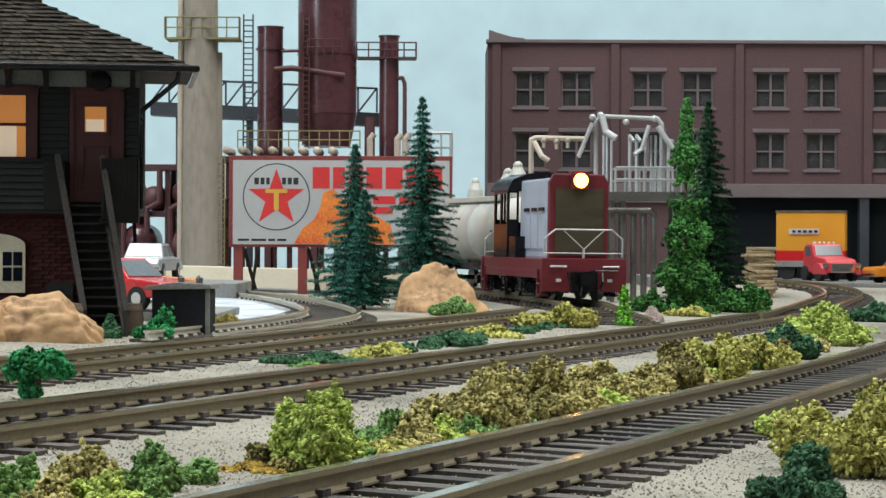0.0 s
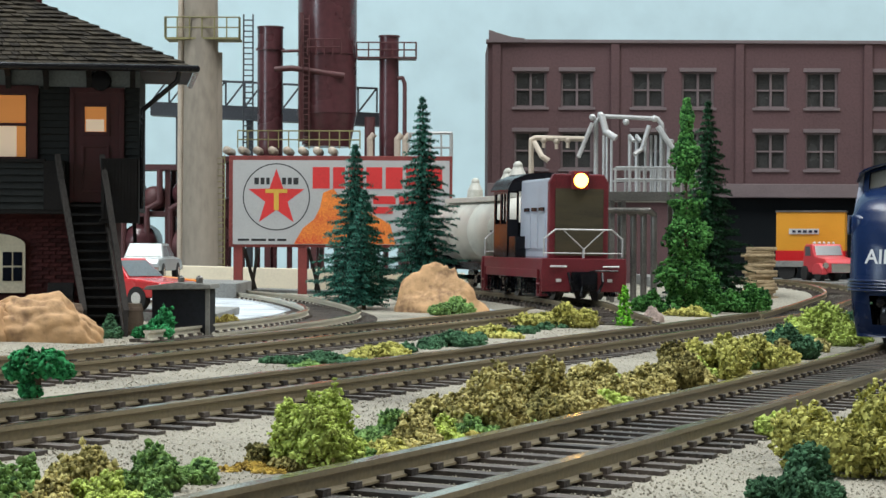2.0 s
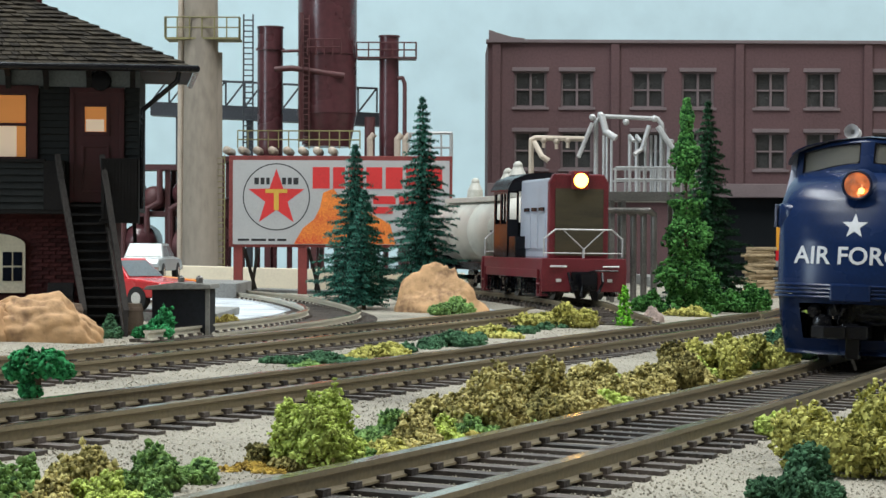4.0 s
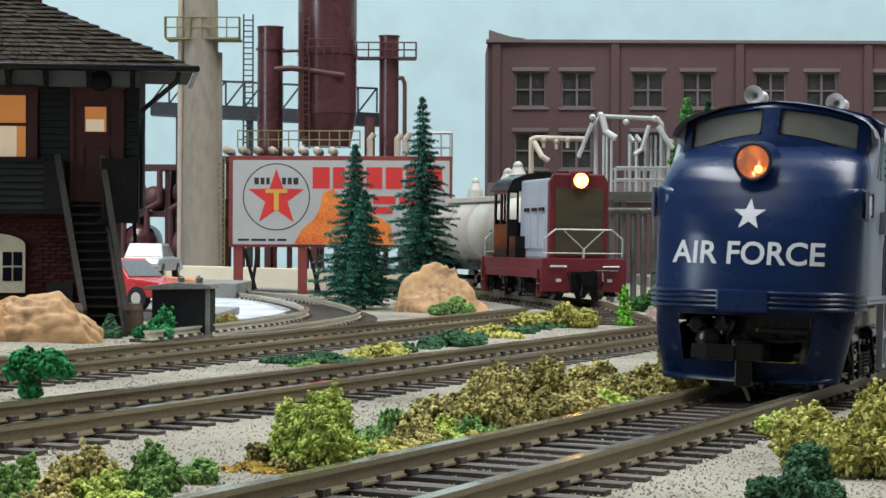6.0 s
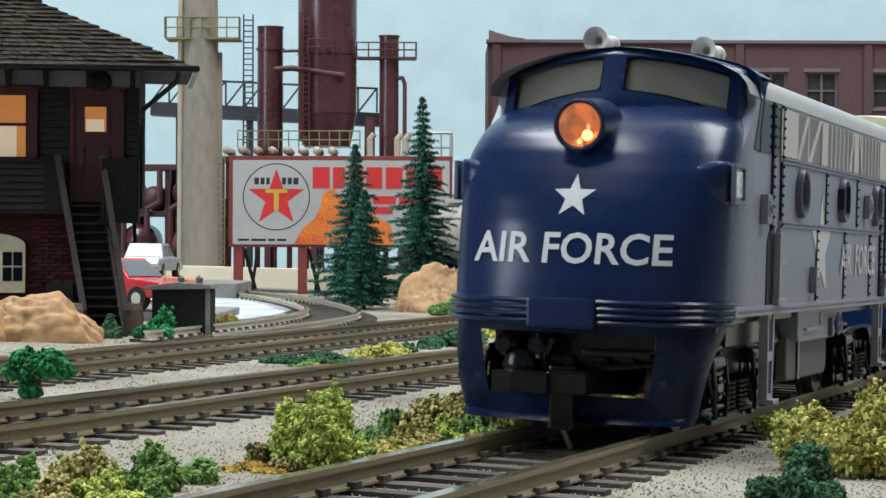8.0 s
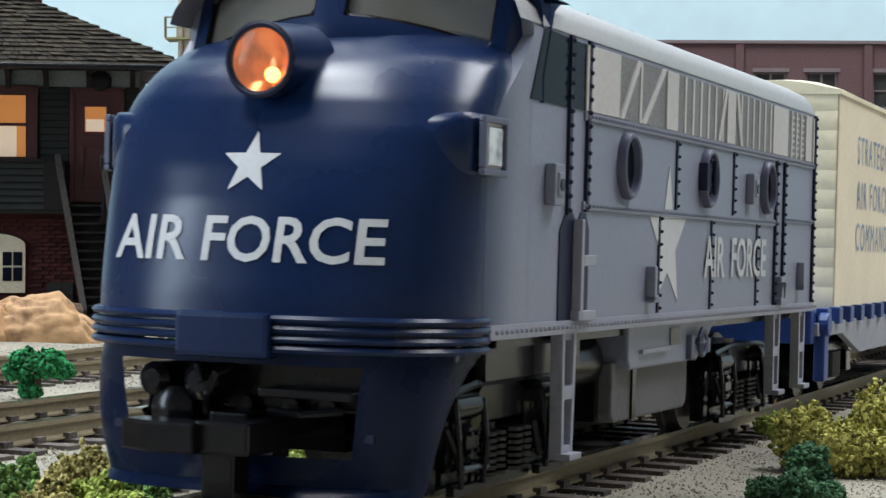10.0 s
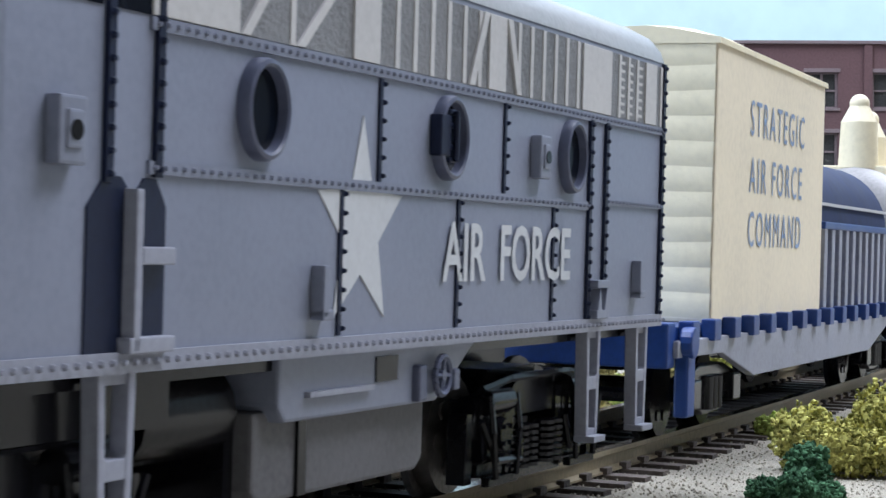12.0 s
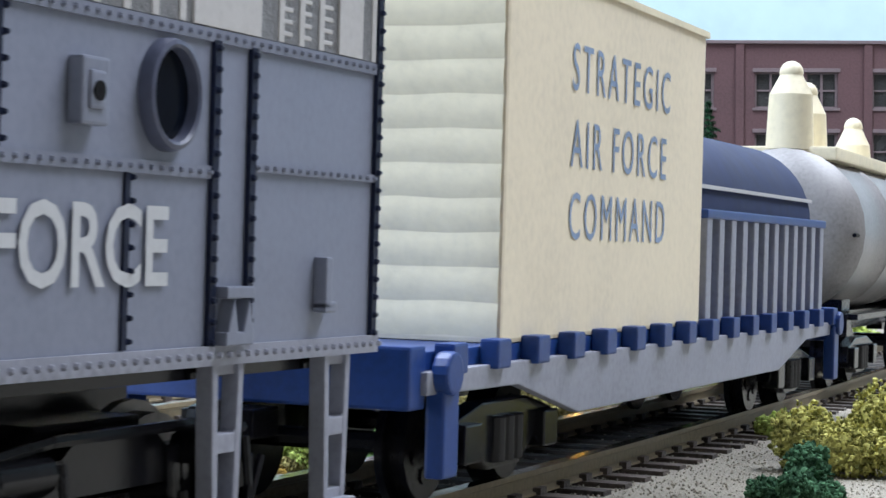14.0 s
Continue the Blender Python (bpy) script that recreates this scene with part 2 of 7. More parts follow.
def rivets(bm, x0, z0, x1, z1, y, pitch=1.15, r=0.22):
    n = max(1, int(math.hypot(x1 - x0, z1 - z0) / pitch))
    d = -1 if y < 0 else 1
    for i in range(n + 1):
        x, z = x0 + (x1 - x0) * i / n, z0 + (z1 - z0) * i / n
        tube(bm, (x, y, z), (x, y + d * 0.3, z), r, r * 0.6, 6)


def wheelset(parent, x, r, width=GAUGE, material=None):
    bm = B()
    tube(bm, (0, -width / 2 - 1, 0), (0, width / 2 + 1, 0), 1.0, seg=8)
    for s in (-1, 1):
        c = s * width / 2
        tube(bm, (0, c - 0.9, 0), (0, c + 0.9, 0), r, seg=24)
        tube(bm, (0, c - s * 0.9, 0), (0, c - s * 1.7, 0), r + 0.8, seg=24)
        for k in range(6):
            a = k * math.pi / 3
            tube(bm, (r * 0.55 * math.cos(a), c + s * 0.85, r * 0.55 * math.sin(a)), (r * 0.55 * math.cos(a), c + s * 1.1, r * 0.55 * math.sin(a)), r * 0.16, seg=6)
    ob = part("wheelset", bm, material or STEELW, parent, smooth=True)
    ob.location = (x * U, 0, r * U)
    SPIN.append((ob, x, r))
    return ob


SPIN = []


def loco_truck(parent, cx):
    """A black sprung truck frame: bolster, coil springs, hangers and axle boxes on both sides."""
    for s in (-1, 1):
        bm = B()
        y0, y1 = s * 12.2, s * 14.0
        a, b = min(y0, y1), max(y0, y1)
        prism(bm, [(cx - 16, 6.0), (cx - 14.6, 9.4), (cx - 6, 9.6), (cx - 4, 11.0), (cx + 4, 11.0), (cx + 6, 9.6), (cx + 15, 9.4), (cx + 17, 6.0), (cx + 14, 5.4), (cx + 8, 7.2), (cx - 8, 7.2), (cx - 14, 5.4)], a, b, "y")
        for dx in (-11, 11):
            box(bm, cx + dx - 2.2, cx + dx + 2.2, a - 0.6, b + 0.6, 3.6, 8.6)
            tube(bm, (cx + dx, s * 14.2, 5.9), (cx + dx, s * 15.6, 5.9), 1.7, 1.5, 12)
            box(bm, cx + dx - 3.2, cx + dx + 3.2, a, b, 2.0, 3.2)
        for dx in (-4.6, -2.2, 2.2, 4.6):
            for k in range(7):
                tube(bm, (cx + dx, s * 14.4, 2.2 + 0.62 * k), (cx + dx, s * 14.4, 2.55 + 0.62 * k), 1.05, 1.05, 8)
        box(bm, cx - 6.4, cx + 6.4, a - 0.4, b + 1.6, 1.2, 2.3)
        for dx in (-6.8, 6.8):
            prism(bm, [(cx + dx - 0.7, 1.2), (cx + dx + 0.7, 1.2), (cx + dx + 1.1, 9.5), (cx + dx - 1.1, 9.5)], a - 0.2, b + 1.0, "y")
        pipe(bm, [(cx - 15, s * 14.6, 10.2), (cx - 8, s * 14.6, 10.9), (cx + 8, s * 14.6, 10.9), (cx + 15, s * 14.6, 10.2)], 0.4, 6)
        tube(bm, (cx - 14, s * 14.3, 9.0), (cx - 8.5, s * 14.3, 9.0), 1.3, seg=10)
        tube(bm, (cx + 7.5, s * 14.4, 9.4), (cx + 13, s * 14.4, 9.4), 1.2, seg=10)
        for dx in (-11, 11):
            for e in (-1, 1):
                prism(bm, [(cx + dx + e * 2.0, 8.6), (cx + dx + e * 3.6, 9.2), (cx + dx + e * 2.8, 3.4), (cx + dx + e * 1.8, 3.4)], a - 0.3, b + 0.9, "y")
                pipe(bm, [(cx + dx + e * 3.3, s * 15.2, 9.6), (cx + dx + e * 3.3, s * 15.6, 6.2), (cx + dx + e * 2.6, s * 15.6, 2.0)], 0.32, 6)
            for k in range(4):
                q = math.pi / 4 + k * math.pi / 2
                tube(bm, (cx + dx + 1.1 * math.cos(q), s * 15.5, 5.9 + 1.1 * math.sin(q)), (cx + dx + 1.1 * math.cos(q), s * 15.9, 5.9 + 1.1 * math.sin(q)), 0.25, seg=6)
            box(bm, cx + dx - 3.6, cx + dx + 3.6, min(s * 14.6, s * 15.4), max(s * 14.6, s * 15.4), 1.3, 2.1)
        pipe(bm, [(cx - 16, s * 15.0, 7.4), (cx - 13, s * 15.4, 3.6), (cx - 7, s * 15.4, 3.4), (cx - 6.4, s * 15.0, 6.6)], 0.35, 6)
        pipe(bm, [(cx + 6.4, s * 15.0, 6.6), (cx + 7, s * 15.4, 3.4), (cx + 14, s * 15.4, 3.6), (cx + 17, s * 15.0, 8.0)], 0.35, 6)
        for dx in (-16.4, 17.2):
            prism(bm, [(cx + dx - 0.9, 1.6), (cx + dx + 0.9, 1.6), (cx + dx + 0.6, 8.0), (cx + dx - 0.6, 8.0)], a, b, "y")
        part("truck_frame", bm, BLACKP, parent, "black sprung truck side frame", smooth=True)
    bm = B()
    box(bm, cx - 6, cx + 6, -11.8, 11.8, 6.4, 11.5)
    box(bm, cx - 15, cx + 15, -5.0, 5.0, 4.6, 12.5)
    part("truck_bolster", bm, BLACKP, parent)
    for dx in (-11, 11):
        wheelset(parent, cx + dx, 5.6)


def step_ladder(parent, x, z0, z1, y, w=4.2):
    """A stirrup step: a tapering bracket with two openings, a rung between them and a foot."""
    d = -1 if y < 0 else 1
    a, b = sorted((y, y + d * 1.3))
    bm = B()
    box(bm, x - w / 2 + 0.2, x + w / 2 - 0.2, a + 0.3, b - 0.3, z1 - 0.9, z1)
    br = part("step_bracket", bm, SILL, parent, "pale grey step bracket")
    for e in (-1, 1):
        bm = B()
        xt, xb = x + e * w / 2, x + e * w * 0.4
        prism(bm, [(xb, z0), (xt, z1), (xt - e * 0.75, z1), (xb - e * 0.75, z0)], a, b, "y")
        part("upright", bm, SILL, br, bevel=0.12)
    zm = (z0 + z1) / 2
    for z, h in ((z0, 1.0), (zm - 0.6, 1.3)):
        bm = B()
        prism(bm, [(x - w * 0.4, z), (x + w * 0.4, z), (x + w * 0.4, z + h + 0.7), (x + w * 0.22, z + h), (x - w * 0.22, z + h), (x - w * 0.4, z + h + 0.7)], a + 0.05, b - 0.05, "y")
        part("rung", bm, SILL, br, bevel=0.1)
    bm = B()
    box(bm, x - w * 0.42, x + w * 0.42, min(a, a if d > 0 else a - 0.9), max(b, b + 0.9 if d > 0 else b), z0 - 0.35, z0 + 0.3)
    part("foot", bm, SILL, br, bevel=0.1)


def air_force_loco():
    loco = thing("diesel_locomotive", "streamlined navy and grey diesel locomotive rolling along a track", "locomotive")
    # body shell
    bm = B()
    out = [(-HALF, 15.6)] + roof_outline() + [(HALF, 15.6)]
    prism(bm, out, -42.6, 80.0, "x")
    for e in (-1, 1):
        prism(bm, [(-53.4, 15.6), (-53.4, 33), (-50.4, 36), (-47.8, 38), (-45.4, 40), (-43.6, 41.8), (-42.5, 43), (-42.5, 15.6)], e * (HALF - 2), e * HALF, "y")
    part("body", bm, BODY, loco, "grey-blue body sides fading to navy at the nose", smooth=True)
    bm = B()
    rows = []
    for x in (-46.5, -20, 20, 60, 79.0, 80.2):
        k = 0.35 if x < 79.5 else -0.1
        rows.append([bm.verts.new((x, y * (1 + 0.015 * k), z + 0.25 * k)) for y, z in roof_outline()])
    grid_faces(bm, rows)
    bm.faces.new(rows[-1])
    roof = part("roof", bm, ROOFG, loco, "silver-grey rounded roof", smooth=True)
    for x in (-8, 10, 28, 46):
        bm = B()
        tube(bm, (x, 0, 49.5), (x, 0, 51.0), 6.0, 5.8, 28)
        for k in range(8):
            a = k * math.pi / 4
            tube(bm, (x, 0, 51.1), (x + 5.6 * math.cos(a), 5.6 * math.sin(a), 51.1), 0.25, seg=5)
        part("roof_fan", bm, BLACKP if x < 20 else ROOFG, roof, smooth=True)
    for x in (62, 70):
        bm = B()
        box(bm, x - 2, x + 2, -3.5, 3.5, 49.2, 51.2)
        part("exhaust_stack", bm, ROOFG, roof, bevel=0.3)
    # horns
    for x, y in ((-38.5, 4.6), (-34.0, -9.4)):
        bm = B()
        z = 52.0 if y > 0 else 50.9
        tube(bm, (x + 1, y, 47), (x + 1, y, z), 0.7, seg=8)
        tube(bm, (x + 4, y, z), (x - 1, y, z), 0.8, 1.0, 12)
        rows = [[bm.verts.new((x - 1 - d, y + r * math.cos(2 * math.pi * i / 20), z + r * math.sin(2 * math.pi * i / 20))) for i in range(20)] for d, r in ((0, 0.9), (1, 1.0), (1.8, 1.4), (2.2, 1.75), (2.4, 1.75), (2.0, 1.3), (0.6, 0.5))]
        grid_faces(bm, rows, close=True)
        ball(bm, (x + 4, y, z), 1.3, 10, 6)
        part("horn", bm, PALE, roof, "off-white air horn", smooth=True)
    # nose
    bm = B()
    nose_shell(bm)
    nose = part("nose", bm, NAVY, loco, "glossy navy rounded nose", smooth=True)
    # cab hood: a raked two-pane windscreen set in a thick shell that follows the roof's curve
    def roof_z(y):
        return float(np.interp(abs(y), [b for b, c in ROOF_SECTION[::-1]], [c for b, c in ROOF_SECTION[::-1]]))

    def hood_z(y):
        return roof_z(y * 0.9) + 0.5 - 0.3 * max(0, abs(y) - 17)

    def hood_at(y, v):
        q = min(1.0, abs(y) / 16.0)
        z0, z1 = 42.9 - 3.6 * q ** 1.8, hood_z(y)
        if v < 0:
            z0 -= 2.5
        x = -49.4 + 3.6 * q ** 1.4 + 3.0 * max(0, v)
        if abs(y) > 16.4:
            x += 3.0 * (abs(y) - 16.4)
        x += 1.0 * max(0, v - 0.86) / 0.07 + (2.2 if v > 0.97 else 0)
        return Vector((x, y, z0 + (z1 - z0) * min(1, max(0, v))))
    ys = [-18.3, -17.9, -17.2, -16.4, -15.2, -15.0, -12, -9, -6, -3.6, -1.5, -1.3, 0]
    ys = ys + [-b for b in ys[::-1][1:]]
    vs = [-1, 0, 0.12, 0.19, 0.4, 0.6, 0.8, 0.84, 0.9, 0.95, 1.0]
    bm = B()
    rows = [[bm.verts.new(hood_at(b, v)) for b in ys] for v in vs]
    rows.append([bm.verts.new((-41.4, b, hood_z(b))) for b in ys])
    rows.append([bm.verts.new((-40.6, b, roof_z(b) - 0.3)) for b in ys])
    for i in range(len(rows) - 1):
        for j in range(len(ys) - 1):
            if 3 <= i <= 5 and 1.4 < abs(ys[j] + ys[j + 1]) / 2 < 15.0:
                continue
            bm.faces.new((rows[i][j], rows[i][j + 1], rows[i + 1][j + 1], rows[i + 1][j]))
    for s in (-1, 1):
        e0 = [r[0 if s < 0 else -1] for r in rows]
        back = [bm.verts.new((max(v.co.x, -41.0 + 0.25 * max(0, 41 - v.co.z)), s * (HALF + 0.2), v.co.z)) for v in e0]
        grid_faces(bm, [e0, back])
    for s in (-1, 1):
        hole = [hood_at(s * b, 0.19) for b in (1.5, 3.6, 6, 9, 12, 15.0)] + [hood_at(s * 15.0, v) for v in (0.4, 0.6)] + [hood_at(s * b, 0.8) for b in (15.0, 12, 9, 6, 3.6, 1.5)] + [hood_at(s * 1.5, v) for v in (0.6, 0.4)]
        lip = [bm.verts.new(p) for p in hole]
        inner = [bm.verts.new(p + Vector((1.0, 0, 0))) for p in hole]
        grid_faces(bm, [lip, inner], close=True)
    cab = part("cab_hood", bm, NAVY, loco, "navy cab hood over the windscreen", smooth=True)
    for s in (-1, 1):
        gy = [1.1, 3.6, 6, 9, 12, 15.3]
        bm = B()
        grid_faces(bm, [[bm.verts.new(hood_at(s * b, v) + Vector((0.75, 0, 0))) for b in gy] for v in (0.17, 0.4, 0.6, 0.81)])
        part("windscreen", bm, WIND, cab, "smoky windscreen pane", smooth=True)
        bm = B()
        edge = [hood_at(s * b, 0.19) for b in (2.0, 4, 7, 10, 14.4)] + [hood_at(s * 15.0, v) for v in (0.25, 0.5, 0.75)] + [hood_at(s * b, 0.79) for b in (14.4, 10, 7, 4, 2.0)] + [hood_at(s * 1.5, v) for v in (0.75, 0.5, 0.26)]
        edge = [p + Vector((0.35, 0, 0)) for p in edge]
        for p, q in zip(edge, edge[1:] + edge[:1]):
            tube(bm, p, q, 0.3, seg=6)
        part("windscreen_gasket", bm, BLACKP, cab, "black rubber gasket", smooth=True)["kind"] = "stuff"
        # cab side windows and door
        y = s * HALF
        for pts in ([(-43.2, 37.0), (-33.0, 37.0), (-33.0, 43.7), (-39.8, 43.9)], [(-31.4, 37.0), (-27.4, 37.0), (-27.4, 43.6), (-31.4, 43.6)]):
            bm = B()
            prism(bm, pts, y - 0.12, y + 0.12, "y")
            part("cab_window", bm, DARKGLASS, loco, "dark cab side window")
        for x, z0, z1 in ((-32.2, 26.5, 44), (-26.6, 27.0, 44), (55.3, 16, 36.2), (60.2, 16, 36.2), (79.5, 16, 44)):
            bm = B()
            box(bm, x - 0.4, x + 0.4, y - 0.35, y + 0.35, z0, z1)
            rivets(bm, x, z0 + 0.5, x, z1 - 0.5, y + s * 0.33, 1.3, 0.3)
            part("door_strip", bm, NAVYTRIM, loco, "dark riveted door strip", smooth=True)
        # grilles and pale panels along the top of the side
        z0, z1 = 37.0, 43.6
        bm = B()
        box(bm, -27.4, 79.4, y - 0.1, y + 0.16, z0, z1)
        part("grille_screen", bm, MESHG, loco, "grey mesh grille band")
        bm = B()
        for x0, x1 in ((-27.6, -16.8), (0.6, 5.2), (27.5, 31.5), (52.2, 61.0), (72.6, 76.5)):
            box(bm, x0, x1, y - 0.3, y + 0.45, z0, z1)
        for x in [-9.0] + [8.6 + 3.4 * i for i in range(6)] + [35 + 3.2 * i for i in range(6)] + [64.0, 67.0, 70.0, 78.6]:
            box(bm, x - 0.4, x + 0.4, y - 0.2, y + 0.4, z0, z1)
        for x0, x1, d in ((-16.6, -9.4, 1), (-8.6, 0.2, 1), (23.0, 27.4, 1), (31.6, 35.4, -1)):
            q = [(x0, z0), (x0 + 1.2, z0), (x1, z1), (x1 - 1.2, z1)] if d > 0 else [(x1 - 1.2, z0), (x1, z0), (x0 + 1.2, z1), (x0, z1)]
            prism(bm, q, min(y, y + s * 0.35), max(y, y + s * 0.35), "y")
        for x in (64.9, 67.7, 71.0):
            for k in range(7):
                box(bm, x - 0.8, x + 0.8, y - 0.15, y + 0.3, z0 + 0.5 + 0.85 * k, z0 + 0.85 + 0.85 * k)
        part("grille_panel", bm, PALE, loco, "off-white grille bars and panels", bevel=0.08)
        # riveted seams
        bm = B()
        for z in (36.5, 27.6):
            x1 = 80 if z > 30 else 55
            box(bm, -27.6, x1, y - 0.25, y + 0.25, z - 0.42, z + 0.42)
            rivets(bm, -27, z, x1 - 0.4, z, y + s * 0.22)
        box(bm, 60, 80, y - 0.25, y + 0.25, 27.9, 28.5)
        rivets(bm, 61, 28.2, 79, 28.2, y + s * 0.22)
        part("riveted_seam", bm, GREY, loco, smooth=True)
        bm = B()
        for x, a, b in ((5.9, 28, 36), (32.1, 28, 36.2), (-0.5, 16.4, 27.3), (21.9, 16.4, 27.3), (45.2, 16.4, 27.3)):
            box(bm, x - 0.28, x + 0.28, y - 0.2, y + 0.2, a, b)
            rivets(bm, x + 0.5, a + 0.5, x + 0.5, b - 0.4, y + s * 0.12, 1.3, 0.24)
        part("panel_joint", bm, NAVYTRIM, loco, "dark riveted panel joint", smooth=True)
        bm = B()
        box(bm, -52.6, 80.2, y - 0.4, y + 0.75, 15.0, 16.3)
        rivets(bm, -52, 15.7, 79.5, 15.7, y + s * 0.7, 1.25, 0.27)
        part("side_sill", bm, SILL, loco, "pale riveted side sill", smooth=True)
        # portholes
        for x in (-13.4, 18.9, 49.4):
            bm = B()
            ring = []
            for k in range(32):
                a = 2 * math.pi * k / 32
                ring.append([bm.verts.new((x + (2.75 + o) * math.cos(a), y + s * h, 32.2 + (3.15 + o) * math.sin(a))) for o, h in ((0.42, -0.1), (0.42, 0.6), (0.28, 0.95), (0.0, 1.05), (-0.2, 0.9), (-0.3, 0.2))])
            grid_faces(bm, ring + ring[:1])
            port = part("porthole_rim", bm, GREYD, loco, "dark raised porthole rim", smooth=True)
            bm = B()
            prism(bm, [(x + 2.6 * math.cos(2 * math.pi * k / 24), 32.2 + 3.0 * math.sin(2 * math.pi * k / 24)) for k in range(24)], min(y, y + s * 0.2), max(y, y + s * 0.2), "y")
            part("porthole_glass", bm, DARKGLASS, port)
        bm = B()
        a, b = sorted((y, y + s * 1.1))
        box(bm, 15.6, 17.6, a, b, 30.6, 34.0)
        tube(bm, (18.2, y + s * 1.3, 30.2), (18.2, y + s * 1.3, 34.4), 0.28, seg=6)
        for z in (30.3, 31.4, 33.2, 34.3):
            box(bm, 17.4, 18.8, a, b + 0.3 * (s > 0), z - 0.22, z + 0.22)
        part("door_latch", bm, NAVYTRIM, loco, bevel=0.15)
        for x, z in ((-37.2, 29.6), (40.2, 32.0)):
            bm = B()
            box(bm, x - 1.4, x + 1.4, a, b - (0.4 if s > 0 else 0), z - 2.3, z + 1.7)
            box(bm, x - 0.8, x + 0.8, y - 1.3, y + 1.3, z - 1.4, z + 0.9)
            part("vent_box", bm, GREY, loco, bevel=0.2)
            bm = B()
            tube(bm, (x, y + s * 1.25, z - 0.3), (x, y + s * 1.4, z - 0.3), 0.6, seg=14)
            part("vent_hole", bm, BLACKP, loco)
        for x, z in ((-4.4, 19.6), (70.5, 20.2)):
            bm = B()
            box(bm, x - 0.5, x + 0.5, a, b, z - 1.8, z + 2.0)
            box(bm, x - 0.5, x + 1.3, a, b, z - 2.0, z - 1.2)
            part("grab_bracket", bm, GREY, loco, bevel=0.15)
        bm = B()
        box(bm, 56.0, 59.6, a, b, 16.3, 17.2)
        prism(bm, [(56.2, 17), (57.6, 17), (57, 19.4)], a, b, "y")
        prism(bm, [(58.2, 17), (59.6, 17), (59, 19.4)], a, b, "y")
        box(bm, 56.0, 59.6, a, b, 19.4, 20.2)
        part("door_step", bm, GREY, loco, bevel=0.12)
        # recessed ladder below the cab door
        bm = B()
        prism(bm, [(-34.2, 16.3), (-25.4, 16.3), (-25.4, 25.2), (-26.6, 26.9), (-28.0, 26.9), (-29.2, 25.6), (-30.6, 26.9), (-32.4, 26.9), (-34.2, 25.0)], y - 0.15, y + 0.12, "y")
        part("ladder_recess", bm, NAVYTRIM, loco, "dark recessed ladder well")
        for x0, x1, z0, z1 in ((-30.2, -29.4, 16.3, 26.2), (-29.4, -25.6, 21.6, 22.7), (-30.6, -25.4, 16.2, 17.2)):
            bm = B()
            box(bm, x0, x1, a, b, z0, z1)
            part("ladder_rung", bm, SILL, loco, bevel=0.12)
        step_ladder(loco, -30.4, 3.0, 15.2, s * 17.0)
        step_ladder(loco, 58.0, 4.2, 15.2, s * 17.0)
        step_ladder(loco, 74.0, 4.2, 15.2, s * 17.0)
        # star and lettering
        bm = B()
        prism(bm, [(3.0 + 7.65 * px, 24.45 + 8.46 * pz) for px, pz in star(0, 0, 1, 1, 0.42)], y - s * 0.02, y + s * 0.1, "y")
        part("star_marking", bm, LETTER, loco, "white star on the side")
        bm = lettering("AIR  FORCE", 7.4, 31.4)
        zlo, zhi = min(v.co.y for v in bm.verts), max(v.co.y for v in bm.verts)
        for v in bm.verts:
            v.co = Vector((18.5 + v.co.x if s < 0 else 49.9 - v.co.x, y + s * 0.24, 20.2 + (v.co.y - zlo) * 5.1 / (zhi - zlo)))
        part("side_lettering", bm, LETTER, loco, "white letters AIR FORCE")
        # fuel tank skirt and battery box below the sill
        bm = B()
        prism(bm, [(-7.6, 11.4), (-6.6, 10.2), (20.5, 10.2), (23, 11.4), (28.5, 14.6), (29.5, 15.4), (-7.6, 15.4)], s * 12.5, s * 17.2, "y")
        tank = part("skirt", bm, GREY, loco, bevel=0.3)
        bm = B()
        prism(bm, [(-9.0, 11.0), (21, 11.0), (21, 5.4), (19.6, 4.4), (-8, 4.4), (-9.0, 5.4)], s * 4, s * 15.9, "y")
        part("fuel_tank", bm, TANKG, loco, "grey fuel tank darkened for the shade under the sill", bevel=0.35)
        # added black plate paints shade over the tank's front; the tube is the reservoir
        bm = B()
        box(bm, -10.4, -9.05, min(s * 3, s * 14.4), max(s * 3, s * 14.4), 4.6, 11.6)
        tube(bm, (-22, s * 11.8, 11.2), (-10, s * 11.8, 11.2), 3.4, seg=16)
        part("air_tank", bm, BLACKP, loco, "black air reservoir and plate painted as the tank front's shade", smooth=True)
        bm = B()
        box(bm, -2.4, -1.1, min(s * 13, s * 16.2), max(s * 13, s * 16.2), 4.5, 11)
        part("tank_strap", bm, BLACKP, loco)
        bm = B()
        box(bm, 8.4, 12.4, min(s * 16, s * 17.35), max(s * 16, s * 17.35), 12.4, 14.4)
        part("vent_slot", bm, BLACKP, tank)
        bm = B()
        box(bm, -3.6, 7.4, min(s * 17, s * 17.7), max(s * 17, s * 17.7), 11.9, 12.3)
        part("skirt_ledge", bm, SILL, tank)
        bm = B()
        box(bm, 15.6, 17.2, min(s * 16, s * 17.9), max(s * 16, s * 17.9), 10.4, 13.4)
        part("latch", bm, GREYD, tank, bevel=0.25)
        bm = B()
        rim = [(20.0 + 1.5 * math.cos(2 * math.pi * k / 18), s * 18.0, 12.4 + 1.6 * math.sin(2 * math.pi * k / 18)) for k in range(18)]
        for p, q in zip(rim, rim[1:] + rim[:1]):
            tube(bm, p, q, 0.3, seg=6)
        for k in (0, 4, 9, 13):
            tube(bm, (20.0, s * 18.0, 12.4), rim[k], 0.22, seg=5)
